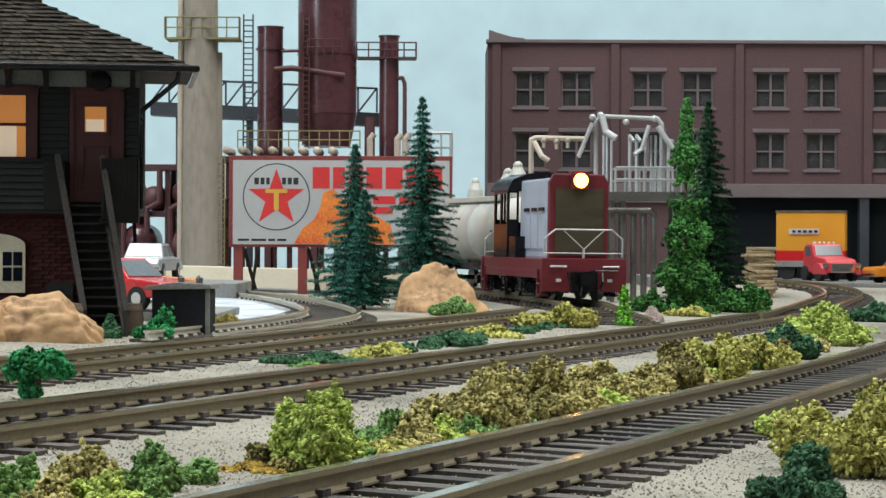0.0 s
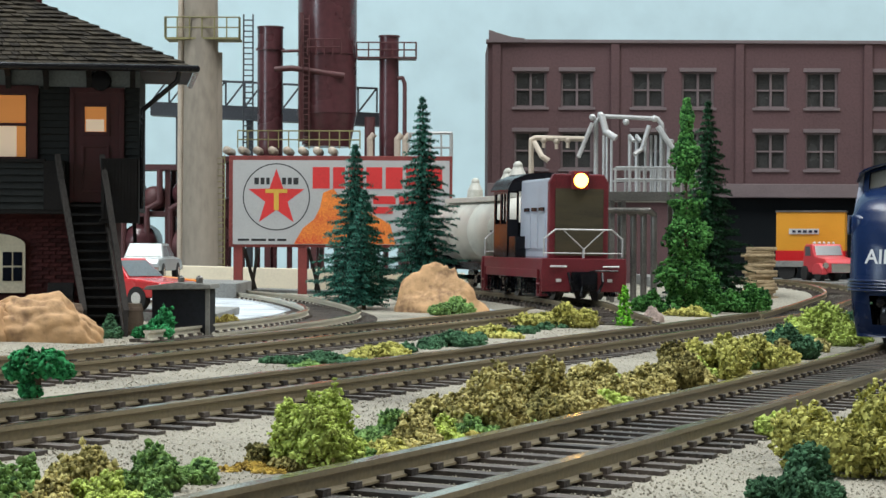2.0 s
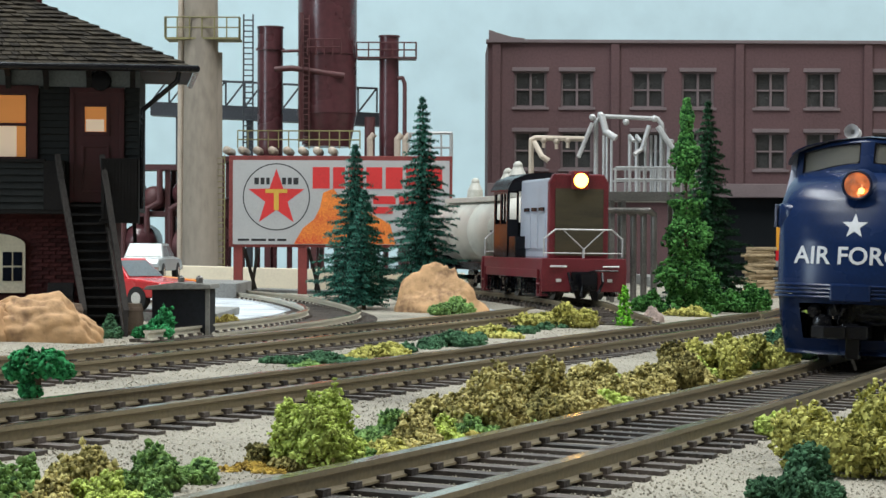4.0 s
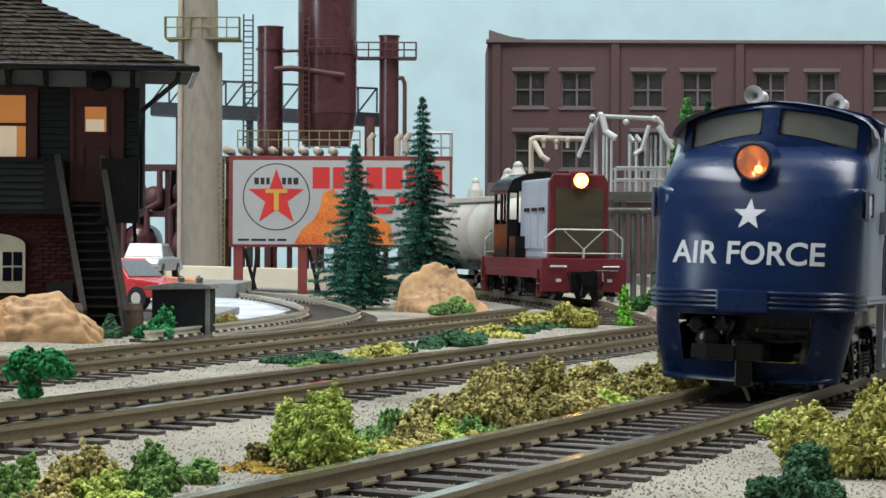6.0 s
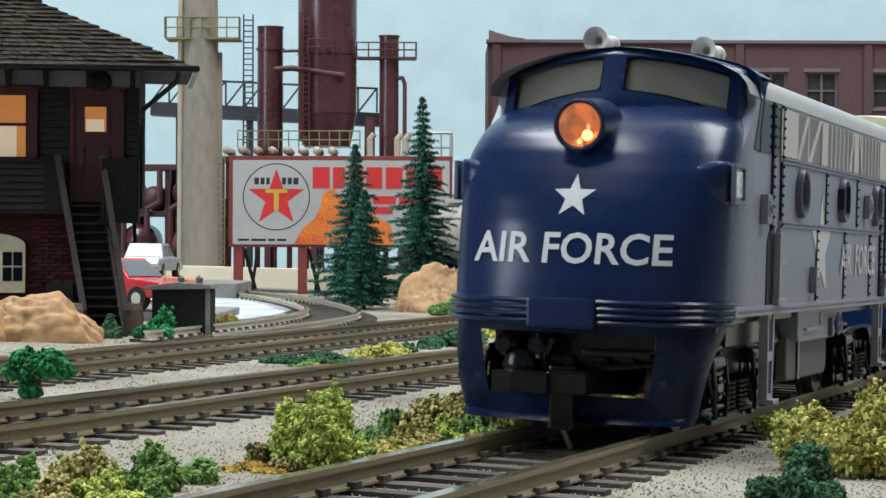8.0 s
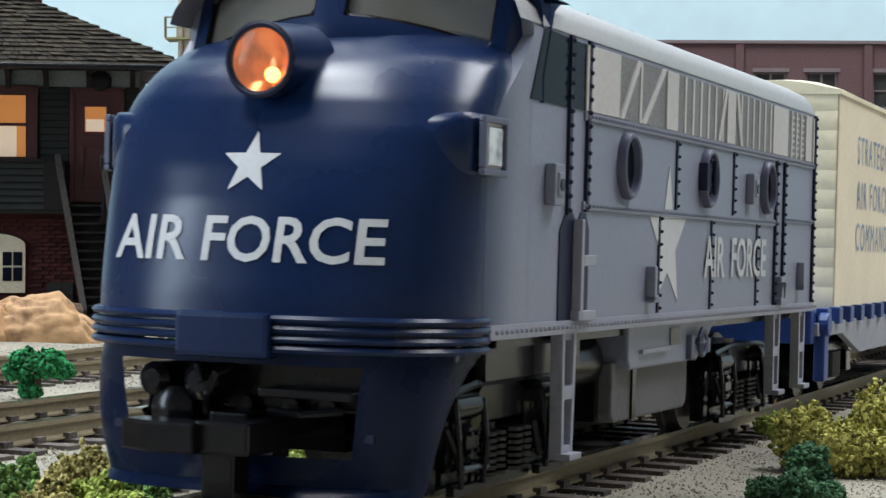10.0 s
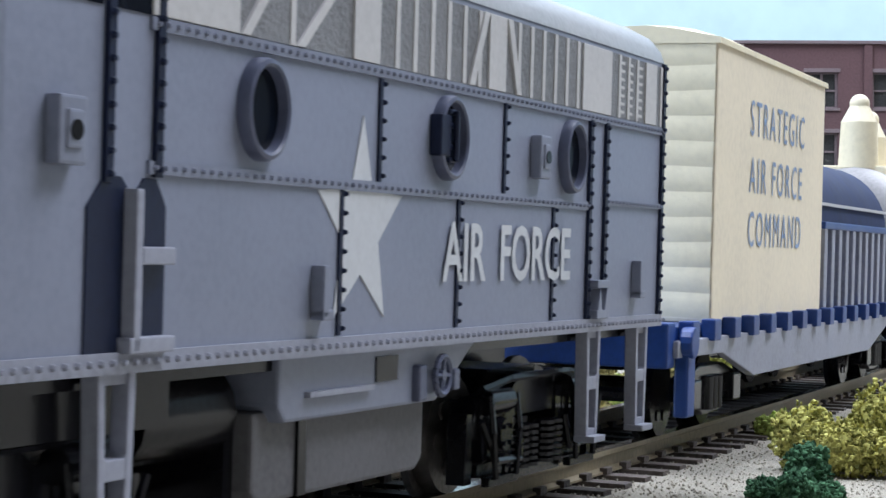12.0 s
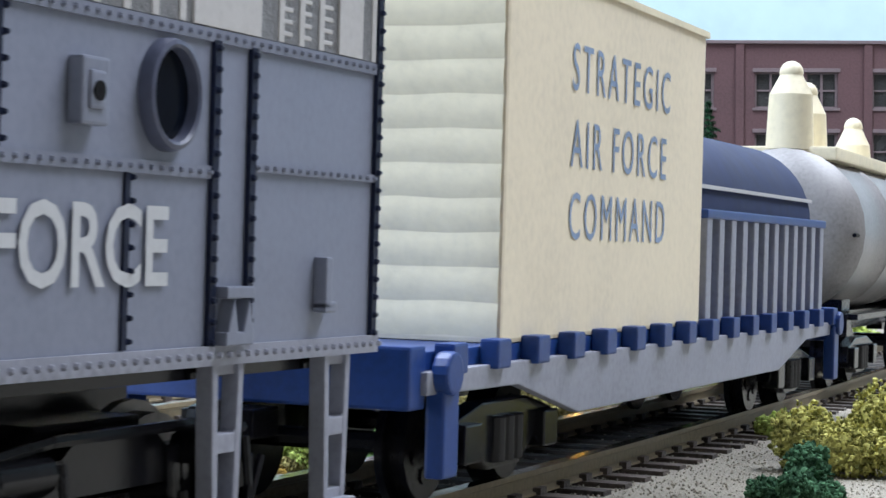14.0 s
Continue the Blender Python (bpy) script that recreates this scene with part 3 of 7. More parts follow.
        tube(bm, (20.0, s * 17, 12.4), (20.0, s * 18.2, 12.4), 0.5, seg=8)
        part("hand_wheel", bm, GREYD, tank, "small dark hand wheel", smooth=True)
        bm = B()
        box(bm, 22.6, 23.9, min(s * 16, s * 18.0), max(s * 16, s * 18.0), 11.0, 12.8)
        part("cap", bm, GREYD, tank, bevel=0.2)
        # number board: a pod that grows out of the nose, with a glazed panel on its side
        bm = B()
        rows = []
        for x, out, h in ((-58.8, -0.2, 1.2), (-58.5, 0.5, 1.9), (-57.9, 1.3, 2.4), (-57.1, 2.0, 2.7), (-56.2, 2.5, 2.8), (-50.4, 2.6, 2.8)):
            yo = 15.7 + out
            rows.append([bm.verts.new((x, s * b, z)) for b, z in ((12.5, 32.0 - h), (yo - 0.5, 32.0 - h), (yo, 32.0 - h + 0.5), (yo, 32.0 + h - 0.5), (yo - 0.5, 32.0 + h), (12.5, 32.0 + h))])
        grid_faces(bm, rows, close=True)
        bm.faces.new(rows[0])
        bm.faces.new(rows[-1][::-1])
        nb = part("number_board", bm, NAVY, loco, "navy number board housing", smooth=True)
        bm = B()
        yo = s * 18.45
        for x0, x1, z0, z1 in ((-56.4, -50.6, 29.4, 30.0), (-56.4, -50.6, 34.0, 34.6), (-56.4, -55.8, 30.0, 34.0), (-51.2, -50.6, 30.0, 34.0)):
            box(bm, x0, x1, min(yo, yo + s * 0.6), max(yo, yo + s * 0.6), z0, z1)
        part("panel_frame", bm, GREYD, nb, bevel=0.15)
        bm = B()
        box(bm, -55.9, -51.1, min(yo, yo + s * 0.1), max(yo, yo + s * 0.1), 29.9, 34.1)
        part("panel_backing", bm, PALE, nb)
        bm = B()
        box(bm, -54.8, -51.4, min(yo, yo + s * 0.35), max(yo, yo + s * 0.35), 30.3, 33.7)
        part("number_panel", bm, LAMPW, nb, "bright faceted number lamp", bevel=0.2)
        # ventilator cut over the front truck
        bm = B()
        box(bm, -47, -20.6, s * 16.0 if s < 0 else 15.0, -15.0 if s < 0 else 16.0, 11.0, 15.2)
        part("frame_edge", bm, BLACKP, loco)
    # belt of raised bands round the nose
    for z in (14.2, 15.05, 15.9, 16.75):
        bm = B()
        rows = []
        for i in range(57):
            a = -math.pi / 2 + math.pi * i / 56
            kk = math.copysign(abs(math.sin(a)) ** (2 / NOSE_N), a)
            d = nose_end(15) - nose_front(15)
            p = Vector((nose_front(15) + d * (1 - abs(math.cos(a)) ** (2 / NOSE_N)), HALF * kk, z))
            n = Vector((-abs(math.cos(a)) ** 0.8, math.sin(a), 0)).normalized()
            rows.append([bm.verts.new(p + n * o + Vector((0, 0, h))) for o, h in ((-0.3, -0.36), (0.5, -0.3), (0.72, 0), (0.5, 0.3), (-0.3, 0.36))])
        grid_faces(bm, rows)
        part("belt_band", bm, NAVY, nose, "raised navy band", smooth=True)
    bm = B()
    box(bm, -67.7, -64.6, -4.5, 4.5, 13.3, 17.2)
    part("nose_plate", bm, NAVY, nose, bevel=0.5)
    # pilot with an opening round the coupler
    def pil_half(z):
        return float(np.interp(z, [1.5, 6, 14.6], [15.2, 16.2, 17.9]))

    def pil_x(k, z):
        front = float(np.interp(z, [1.5, 2.4, 5, 14.6], [-64.6, -63.9, -64.6, -66.2]))
        end = float(np.interp(z, [1.5, 5, 8, 10.5, 12.5, 14.6], [-58.2, -58.4, -58.0, -56.6, -54.6, -51.4]))
        return front + (end - front) * (1 - (1 - min(1, abs(k)) ** 2.6) ** (1 / 2.6))
    bm = B()
    zs = [1.6, 2.0, 2.5, 4.6, 5.0, 7, 9, 11, 12.4, 12.8, 13.6, 14.6]
    yn = [math.copysign(abs(math.sin(math.pi * i / 80)) ** (2 / 2.6), i) for i in range(-40, 41)]
    rows = [[bm.verts.new((pil_x(k, z) - (0.5 if z < 2.1 else 0), k * pil_half(z), z)) for k in yn] for z in zs]
    for a, b, z0 in zip(rows, rows[1:], zs):
        for i in range(len(yn) - 1):
            if 4.9 <= z0 < 12.7 and abs((yn[i] + yn[i + 1]) / 2) < 0.66:
                continue
            bm.faces.new((a[i], a[i + 1], b[i + 1], b[i]))
    bmesh.ops.solidify(bm, geom=bm.faces[:], thickness=0.9)
    part("pilot", bm, NAVY, loco, "navy pilot with open coupler pocket", smooth=True)
    for s in (-1, 1):
        bm = B()
        prism(bm, [(-57.8, 13.2), (-54.6, 13.2), (-51.0, 14.6), (-50.0, 15.2), (-57.8, 15.2)], min(s * 16.2, s * 17.4), max(s * 16.2, s * 17.4), "y")
        part("pilot_cheek", bm, NAVY, loco, bevel=0.2)
        bm = B()
        box(bm, -63.6, -62.9, min(s * 11.4, s * 12.6), max(s * 11.4, s * 12.6), 6.5, 7.2)
        part("pilot_step", bm, NAVYTRIM, loco)
    # coupler and draft gear
    bm = B()
    box(bm, -66, -50, -1.8, 1.8, 6.0, 8.6)
    cp = part("coupler", bm, BLACKP, loco, "black knuckle coupler", bevel=0.25)
    bm = B()
    box(bm, -70.5, -63, -4.4, 0.6, 5.4, 8.2)
    part("coupler_head", bm, BLACKP, cp, bevel=0.3)
    bm = B()
    prism(bm, [(-71.5, 0.2), (-67.5, 0.2), (-67.5, 4.6), (-66.5, 7.4), (-70.2, 7.8), (-71.5, 4.8)], 5.4, 8.0, "z")
    part("knuckle", bm, BLACKP, cp, bevel=0.25)
    bm = B()
    box(bm, -69.6, -66.6, -2.6, 0.4, 1.0, 5.6)
    part("coupler_box", bm, BLACKP, cp, bevel=0.25)
    bm = B()
    tube(bm, (-68, -0.8, 1.2), (-66.5, -1.6, -1.4), 0.35, seg=6)
    part("trip_pin", bm, STEELW, cp)
    bm = B()
    box(bm, -61, -57, -10.5, 3.5, 8.6, 13)
    gear = part("draft_gear", bm, BLACKP, loco, "black draft gear", bevel=0.3)
    bm = B()
    box(bm, -64.4, -61, -10.8, -2, 9.9, 10.7)
    part("cut_lever", bm, BLACKP, gear, bevel=0.15)
    for b in (-7.5, -4.0, 0.5):
        bm = B()
        tube(bm, (-62.2, b, 9.0), (-60, b, 9.0), 0.8, seg=10)
        part("bolt", bm, BLACKP, gear, smooth=True)
    for b, z, r in ((6.4, 8.4, 2.1), (3.6, 11.0, 1.7), (8.2, 11.0, 1.5)):
        bm = B()
        tube(bm, (-64.4, b, z), (-58, b, z), r, r, 14)
        tube(bm, (-64.4, b, z), (-65.0, b, z), r, r * 0.6, 14)
        part("air_cylinder", bm, BLACKP, gear, "glossy black air cylinder", smooth=True)
    for pts in ([(-63.6, 1, 12.4), (-65.0, 1.8, 11.8), (-65.3, 2.4, 10.0), (-64.6, 2.8, 8.4)], [(-63.8, 5.0, 12.6), (-65.0, 3.6, 12.4), (-65.2, 3.0, 11.0)], [(-63.4, -9.6, 9.0), (-64.2, -6, 8.6), (-64.4, -3, 8.8)]):
        bm = B()
        pipe(bm, pts, 0.38, 8)
        part("hose", bm, BLACKP, gear, smooth=True)
    # headlight
    bm = B()
    tube(bm, (-54, 0, 39.4), (-61.7, 0, 39.0), 3.5, 3.3, 32, caps=False)
    hl = part("headlight_housing", bm, NAVY, nose, smooth=True)
    bm = B()
    rows = []
    for k in range(9):
        q = k / 8
        rows.append([bm.verts.new((-61.75 + 1.5 * (1 - q * q), 2.95 * max(0.02, q) * math.cos(2 * math.pi * i / 32), 39.0 + 2.95 * max(0.02, q) * math.sin(2 * math.pi * i / 32))) for i in range(32)])
    grid_faces(bm, rows, close=True)
    part("headlight_reflector", bm, AMBERREF, hl, "amber headlight reflector with the bulb's glow painted in", smooth=True)
    bm = B()
    ball(bm, (-61.2, -0.9, 37.7), 0.7, 14, 8)
    part("headlight_bulb", bm, AMBERBULB, hl, smooth=True)
    bm = B()
    rows = []
    for k in range(6):
        q = k / 5
        rows.append([bm.verts.new((-61.8 - 0.5 * (1 - q * q), 2.95 * max(0.02, q) * math.cos(2 * math.pi * i / 32), 39.0 + 2.95 * max(0.02, q) * math.sin(2 * math.pi * i / 32))) for i in range(32)])
    grid_faces(bm, rows, close=True)
    part("headlight_lens", bm, AMBERLENS, hl, "clear domed lens", smooth=True)
    bm = B()
    for k in range(32):
        a0, a1 = 2 * math.pi * k / 32, 2 * math.pi * (k + 1) / 32
        tube(bm, (-61.8, 3.1 * math.cos(a0), 39.0 + 3.1 * math.sin(a0)), (-61.8, 3.1 * math.cos(a1), 39.0 + 3.1 * math.sin(a1)), 0.35, seg=6)
    part("headlight_rim", bm, NAVYTRIM, hl, smooth=True)
    # nose star and lettering, laid on the curved nose
    bm = B()
    pts = star(0, 0, 2.9, 2.9, 0.4)
    c = bm.verts.new((nose_x(0, 29.9) - 0.12, 0, 29.9))
    vs = [bm.verts.new((nose_x(a, 29.9 + b) - 0.12, a, 29.9 + b)) for a, b in pts]
    for i in range(10):
        bm.faces.new((c, vs[i], vs[(i + 1) % 10]))
    part("nose_star", bm, LETTER, nose, "white star on the nose")
    bm = lettering("AIR FORCE", 5.4, 26.2)
    bmesh.ops.triangulate(bm, faces=bm.faces)
    for _ in range(2):
        bmesh.ops.subdivide_edges(bm, edges=[e for e in bm.edges if e.calc_length() > 1.2], cuts=1)
    bmesh.ops.triangulate(bm, faces=bm.faces)
    zlo = min(v.co.y for v in bm.verts)
    for v in bm.verts:
        yy, zz = 13.2 - v.co.x, 21.4 + (v.co.y - zlo)
        v.co = Vector((nose_x(yy, zz) - 0.14, yy, zz))
    part("nose_lettering", bm, LETTER, nose, "white letters AIR FORCE")
    bm = B()
    box(bm, -46, 79, -16.6, 16.6, 14.0, 15.5)
    box(bm, -24, 34, -8, 8, 5, 14.2)
    part("underframe", bm, BLACKP, loco)
    for ob in loco.children:
        ob.location.y = OFF * U
    loco_truck(loco, -40.0)
    loco_truck(loco, 50.0)
    return loco


# tank grey is set darker than the body to paint in its shade
TANKG = mat("shade_darkened_tank_grey", (0.125, 0.122, 0.128), 0.6, vary=0.15, bump=0.1)
TARPB = mat("dark_blue_cover", (0.008, 0.018, 0.07), 0.75, vary=0.15, fine=300, bump=0.08)
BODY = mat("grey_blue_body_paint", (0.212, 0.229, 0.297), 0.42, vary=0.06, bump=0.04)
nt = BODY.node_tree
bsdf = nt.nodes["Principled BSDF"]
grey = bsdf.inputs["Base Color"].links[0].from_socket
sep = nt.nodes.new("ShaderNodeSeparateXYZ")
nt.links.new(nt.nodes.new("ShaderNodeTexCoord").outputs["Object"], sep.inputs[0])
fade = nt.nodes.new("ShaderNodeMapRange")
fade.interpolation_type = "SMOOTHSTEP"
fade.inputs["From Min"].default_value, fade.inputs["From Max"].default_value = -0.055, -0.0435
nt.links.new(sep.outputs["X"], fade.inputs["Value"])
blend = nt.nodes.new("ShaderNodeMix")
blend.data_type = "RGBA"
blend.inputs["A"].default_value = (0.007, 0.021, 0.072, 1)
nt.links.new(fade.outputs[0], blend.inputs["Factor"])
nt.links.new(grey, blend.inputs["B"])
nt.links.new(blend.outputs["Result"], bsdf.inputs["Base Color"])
LAMPW = mat("clear_lamp_plastic", (0.72, 0.75, 0.78), 0.2, 0.3, vary=0.5, fine=500, coarse=260, bump=0.3)
GREYD = mat("dark_grey_blue_paint", (0.085, 0.095, 0.15), 0.38, vary=0.1, bump=0.04)
NAVYTRIM = mat("dark_navy_trim", (0.007, 0.012, 0.036), 0.45, vary=0.15, bump=0.05, spec=0.3)
AMBERREF = mat("amber_reflector", (0.75, 0.2, 0.04), 0.2, 0.5, vary=0.5, fine=500, coarse=250, bump=0.25)
# emission paints the bulb's light onto the reflector, which is no source itself
AMBERREF.node_tree.nodes["Principled BSDF"].inputs["Emission Color"].default_value = (1.0, 0.22, 0.03, 1)
AMBERREF.node_tree.nodes["Principled BSDF"].inputs["Emission Strength"].default_value = 0.22
AMBERLENS = glass("amber_lens", (0.9, 0.75, 0.6), 0.03, 0.12)
AMBERBULB = glow("amber_bulb", (1.0, 0.45, 0.1), 5.0)


def car_truck(parent, cx):
    for s in (-1, 1):
        bm = B()
        prism(bm, [(cx - 14, 4.6), (cx - 13, 7.4), (cx - 6, 8.8), (cx + 6, 8.8), (cx + 13, 7.4), (cx + 14, 4.6), (cx + 8, 4.6), (cx + 4, 2.4), (cx - 4, 2.4), (cx - 8, 4.6)], s * 11.6, s * 13.6, "y")
        for dx in (-10.5, 10.5):
            box(bm, cx + dx - 2, cx + dx + 2, min(s * 12, s * 14.6), max(s * 12, s * 14.6), 3.6, 7.2)
        for dx in (-2.4, 0, 2.4):
            tube(bm, (cx + dx, s * 13.6, 3.0), (cx + dx, s * 13.6, 7.4), 1.0, seg=8)
        part("truck_frame", bm, BLACKP, parent, bevel=0.2)
    for dx in (-10.5, 10.5):
        wheelset(parent, cx + dx, 5.0, material=BLACKP)


def flat_car():
    """The deck runs from 74 mm before the origin to 97 mm behind it."""
    car = thing("flat_car", "blue flat car with pale fishbelly sides and stake pockets", "railway wagon")
    L, R = 74.0, 97.0
    bm = B()
    box(bm, -L, R, -14.5, 14.5, 12.2, 14.2)
    part("deck", bm, NAVY2, car, "blue plastic deck", bevel=0.2)
    for s in (-1, 1):
        a, b = sorted((s * 14.4, s * 15.6))
        bm = B()
        prism(bm, [(-L, 12.6), (-L, 10.6), (-52, 10.4), (-34, 6.6), (56, 6.6), (74, 10.4), (R, 10.6), (R, 12.6)], a, b, "y")
        part("side_sill", bm, SILL, car, "pale lilac-grey fishbelly sill", bevel=0.15)
        for i in range(16):
            bm = B()
            x = -68.5 + i * 10.7
            box(bm, x - 1.7, x + 1.7, min(s * 14.5, s * 16.4), max(s * 14.5, s * 16.4), 12.2, 14.9)
            part("stake_pocket", bm, NAVY2, car, bevel=0.25)
    for e, L in ((-1, 74.0), (1, 97.0)):
        bm = B()
        box(bm, e * (L - 1), e * (L + 2.4), -15, 15, 9.4, 14.8)
        tube(bm, (e * (L - 3), -15.4, 12.4), (e * (L - 3), -17.0, 12.4), 1.9, seg=16)
        box(bm, e * (L - 5.4), e * (L - 2), -16.4, -14.6, 3.4, 12)
        box(bm, e * (L - 5.4), e * (L - 2), 14.6, 16.4, 3.4, 12)
        part("end_beam", bm, NAVY2, car, "bright blue end beam with steps", bevel=0.3)
        bm = B()
        box(bm, e * L, e * (L + 5), -1.8, 1.8, 6.4, 9.0)
        part("coupler", bm, BLACKP, car, bevel=0.25)
        car_truck(car, e * (L - 24.0))
    bm = B()
    box(bm, -60, 84, -5, 5, 8.0, 12.2)
    part("centre_sill", bm, BLACKP, car)
    return car


def container():
    """Cream box, ribbed across the ends, lettered on the sides; 64 long."""
    c = thing("freight_container", "cream ribbed container lettered in pale blue on a flat car", "container")
    bm = B()
    box(bm, -35, 35, -14.6, 14.6, 0, 36.5)
    part("box", bm, CREAMS, c, bevel=0.5)
    for e in (-1, 1):
        for k in range(11):
            bm = B()
            z = 0.6 + 3.25 * k
            rows = [[bm.verts.new((e * (35.0 + h), b, z + dz + 0.12 * math.sin(b * 0.5 + k))) for b in (-14.3, -9, -4, 0, 4, 9, 14.3)] for dz, h in ((0, 0.02), (0.7, 0.16), (1.6, 0.24), (2.5, 0.16), (3.25, 0.02))]
            grid_faces(bm, rows)
            part("end_rib", bm, CREAM, c, smooth=True)
    bm = B()
    rows = []
    for i in range(25):
        x = -35.4 + 70.8 * i / 24
        row = []
        for k in range(13):
            b = -14.9 + 29.8 * k / 12
            up = (1 - (abs(b) / 14.9) ** 4) * (0.9 + 1.1 * noise.noise(Vector((x / 14, b / 9, 4))) + (1.6 if i < 9 else 0.0) * math.sin(math.pi * min(i, 9) / 9))
            row.append(bm.verts.new((x, b, 36.7 + max(0.0, up))))
        rows.append([bm.verts.new((x, -14.95, 35.9))] + row + [bm.verts.new((x, 14.95, 35.9))])
    grid_faces(bm, rows)
    bm.faces.new(rows[0])
    bm.faces.new(rows[-1][::-1])
    part("cover", bm, CREAM, c, "loose cream cover with soft humps", smooth=True)
    for s in (-1, 1):
        for text, z, w in (("STRATEGIC", 25.2, 34.0), ("AIR FORCE", 17.4, 33.0), ("COMMAND", 10.0, 33.0)):
            bm = lettering(text, 6.4, w + 1.5, 1.3, 0.0)
            zlo, zhi = min(v.co.y for v in bm.verts), max(v.co.y for v in bm.verts)
            for v in bm.verts:
                v.co = Vector((-16.6 + v.co.x if s < 0 else 20.6 - v.co.x, s * 14.72, z + (v.co.y - zlo) * 4.9 / (zhi - zlo)))
            part("lettering", bm, CONTTXT, c, "blue letters " + text)
    return c


def tarp_load():
    t = thing("covered_load", "blue ribbed crate under a rounded dark blue cover", "freight load")
    bm = B()
    box(bm, -36, 36, -13.4, 13.4, 0, 13.6)
    part("crate", bm, NAVY2, t, bevel=0.3)
    for s in (-1, 1):
        for i in range(12):
            bm = B()
            x = -34.4 + 6.25 * i
            box(bm, x - 1.3, x + 1.3, min(s * 13.2, s * 14.6), max(s * 13.2, s * 14.6), 0, 13.8)
            part("rib", bm, SILL, t, bevel=0.25)
        bm = B()
        box(bm, -36.4, 36.4, min(s * 13.0, s * 14.8), max(s * 13.0, s * 14.8), 13.4, 14.6)
        part("rail", bm, NAVY2, t, bevel=0.25)
    bm = B()
    prism(bm, [(-12.6, 11)] + [(12.6 * -math.cos(math.pi * i / 20), 14.2 + 12.2 * math.sin(math.pi * i / 20)) for i in range(21)] + [(12.6, 11)], -34.5, 34.5, "x")
    part("cover", bm, TARPB, t, "dark blue rounded cover", smooth=True)
    bm = B()
    prism(bm, [(-12.75, 17.4), (12.75, 17.4), (12.75, 17.9), (-12.75, 17.9)], -34.8, 34.8, "x")
    part("strap", bm, PALE, t, "pale strap")
    return t


def tank_wagon(name, label, body, sill, tall=False, dome_mat=None):
    w = thing(name, label, "railway wagon")
    bm = B()
    n = 28
    R, zc = (14.6, 27.5) if tall else (13.2, 24.5)
    rows = []
    for x, k in ((-56, 0.3), (-55, 0.62), (-53, 0.86), (-50, 1.0), (-49.2, 1.03), (-48.4, 1.0), (-17, 1.0), (-16.4, 1.03), (-15.8, 1.0), (15.8, 1.0), (16.4, 1.03), (17, 1.0), (48.4, 1.0), (49.2, 1.03), (50, 1.0), (53, 0.86), (55, 0.62), (56, 0.3)):
        rows.append([bm.verts.new((x, R * k * math.cos(2 * math.pi * i / n), zc + R * k * math.sin(2 * math.pi * i / n))) for i in range(n)])
    grid_faces(bm, rows, close=True)
    bm.faces.new(rows[0])
    bm.faces.new(rows[-1][::-1])
    part("tank", bm, body, w, smooth=True)
    bm = B()
    tube(bm, (0, 0, 35), (0, 0, 41.5), 5.6, 5.4, 24)
    ball(bm, (0, 0, 41.4), 5.4, 20, 8, 0.35)
    part("dome", bm, body, w, smooth=True)
    if tall:
        bm = B()
        box(bm, -46, 46, -9, 9, 40.6, 43.0)
        part("walkway", bm, dome_mat or CREAM, w, "roof walkway", bevel=0.4)
        for x, top, r in ((-44, 56.5, 4.4), (-29, 54.0, 4.2), (24, 51, 4.0)):
            bm = B()
            tube(bm, (x, 0, 42.5), (x, 0, top - 4), r, r * 0.9, 20)
            tube(bm, (x, 0, top - 4), (x, 0, top), r * 0.9, r * 0.42, 20)
            ball(bm, (x, 0, top), r * 0.5, 14, 8)
            part("dome", bm, dome_mat or CREAM, w, "bottle-shaped dome", smooth=True)
    for x in (-9, 9):
        bm = B()
        tube(bm, (x, 0, 36), (x, 0, 39.6), 1.6, seg=12)
        part("valve", bm, body, w, smooth=True)
    bm = B()
    box(bm, -58, 58, -6, 6, 9.0, 12.6)
    for x in (-44, 44):
        box(bm, x - 4, x + 4, -11, 11, 10, 15.4)
    part("underframe", bm, sill, w)
    for s in (-1, 1):
        bm = B()
        box(bm, -58, 58, min(s * 13, s * 15.5), max(s * 13, s * 15.5), 12.2, 13.2)
        part("running_board", bm, sill, w)
        bm = B()
        pipe(bm, [(-54, s * 13.9, 27), (54, s * 13.9, 27)], 0.4, 6)
        for x in (-48, -32, -16, 16, 32, 48):
            tube(bm, (x, s * 12.8, 27), (x, s * 13.9, 27), 0.3, seg=5)
        part("handrail", bm, sill, w)
    for e in (-1, 1):
        bm = B()
        box(bm, e * 56, e * 60, -14, 14, 9.4, 12.8)
        box(bm, e * 60, e * 64, -1.8, 1.8, 6.6, 9.2)
        part("end_beam", bm, sill, w)
        car_truck(w, e * 42.0)
    return w


LOCO = air_force_loco()
FLAT = flat_car()
CRATE = container()
TARP = tarp_load()
WHITEP = mat("off_white_tank_paint", (0.47, 0.46, 0.41), 0.4, vary=0.12, bump=0.05, coarse=90)
GREYT = mat("dull_grey_tank_paint", (0.27, 0.26, 0.26), 0.4, vary=0.15, bump=0.05, coarse=90)
FLAT2 = tank_wagon("tank_wagon", "grey tank wagon with tall cream domes behind a flat car", GREYT, BLACKP, True)


def stand(x, y, z, rz=0.0, lean=LEAN):
    return P(x, y, z, 0, -lean, 0) @ pose(0, 0, 0, 0, 0, rz)


# ---- room round the layout ----
SKY = mat("sky_blue_painted_backdrop", (0.52, 0.68, 0.74), 0.85, vary=0.05, fine=40, coarse=2.5, bump=0.02)
PLASTER = mat("beige_plaster", (0.24, 0.225, 0.2), 0.9, vary=0.05, fine=80, coarse=3, bump=0.1)
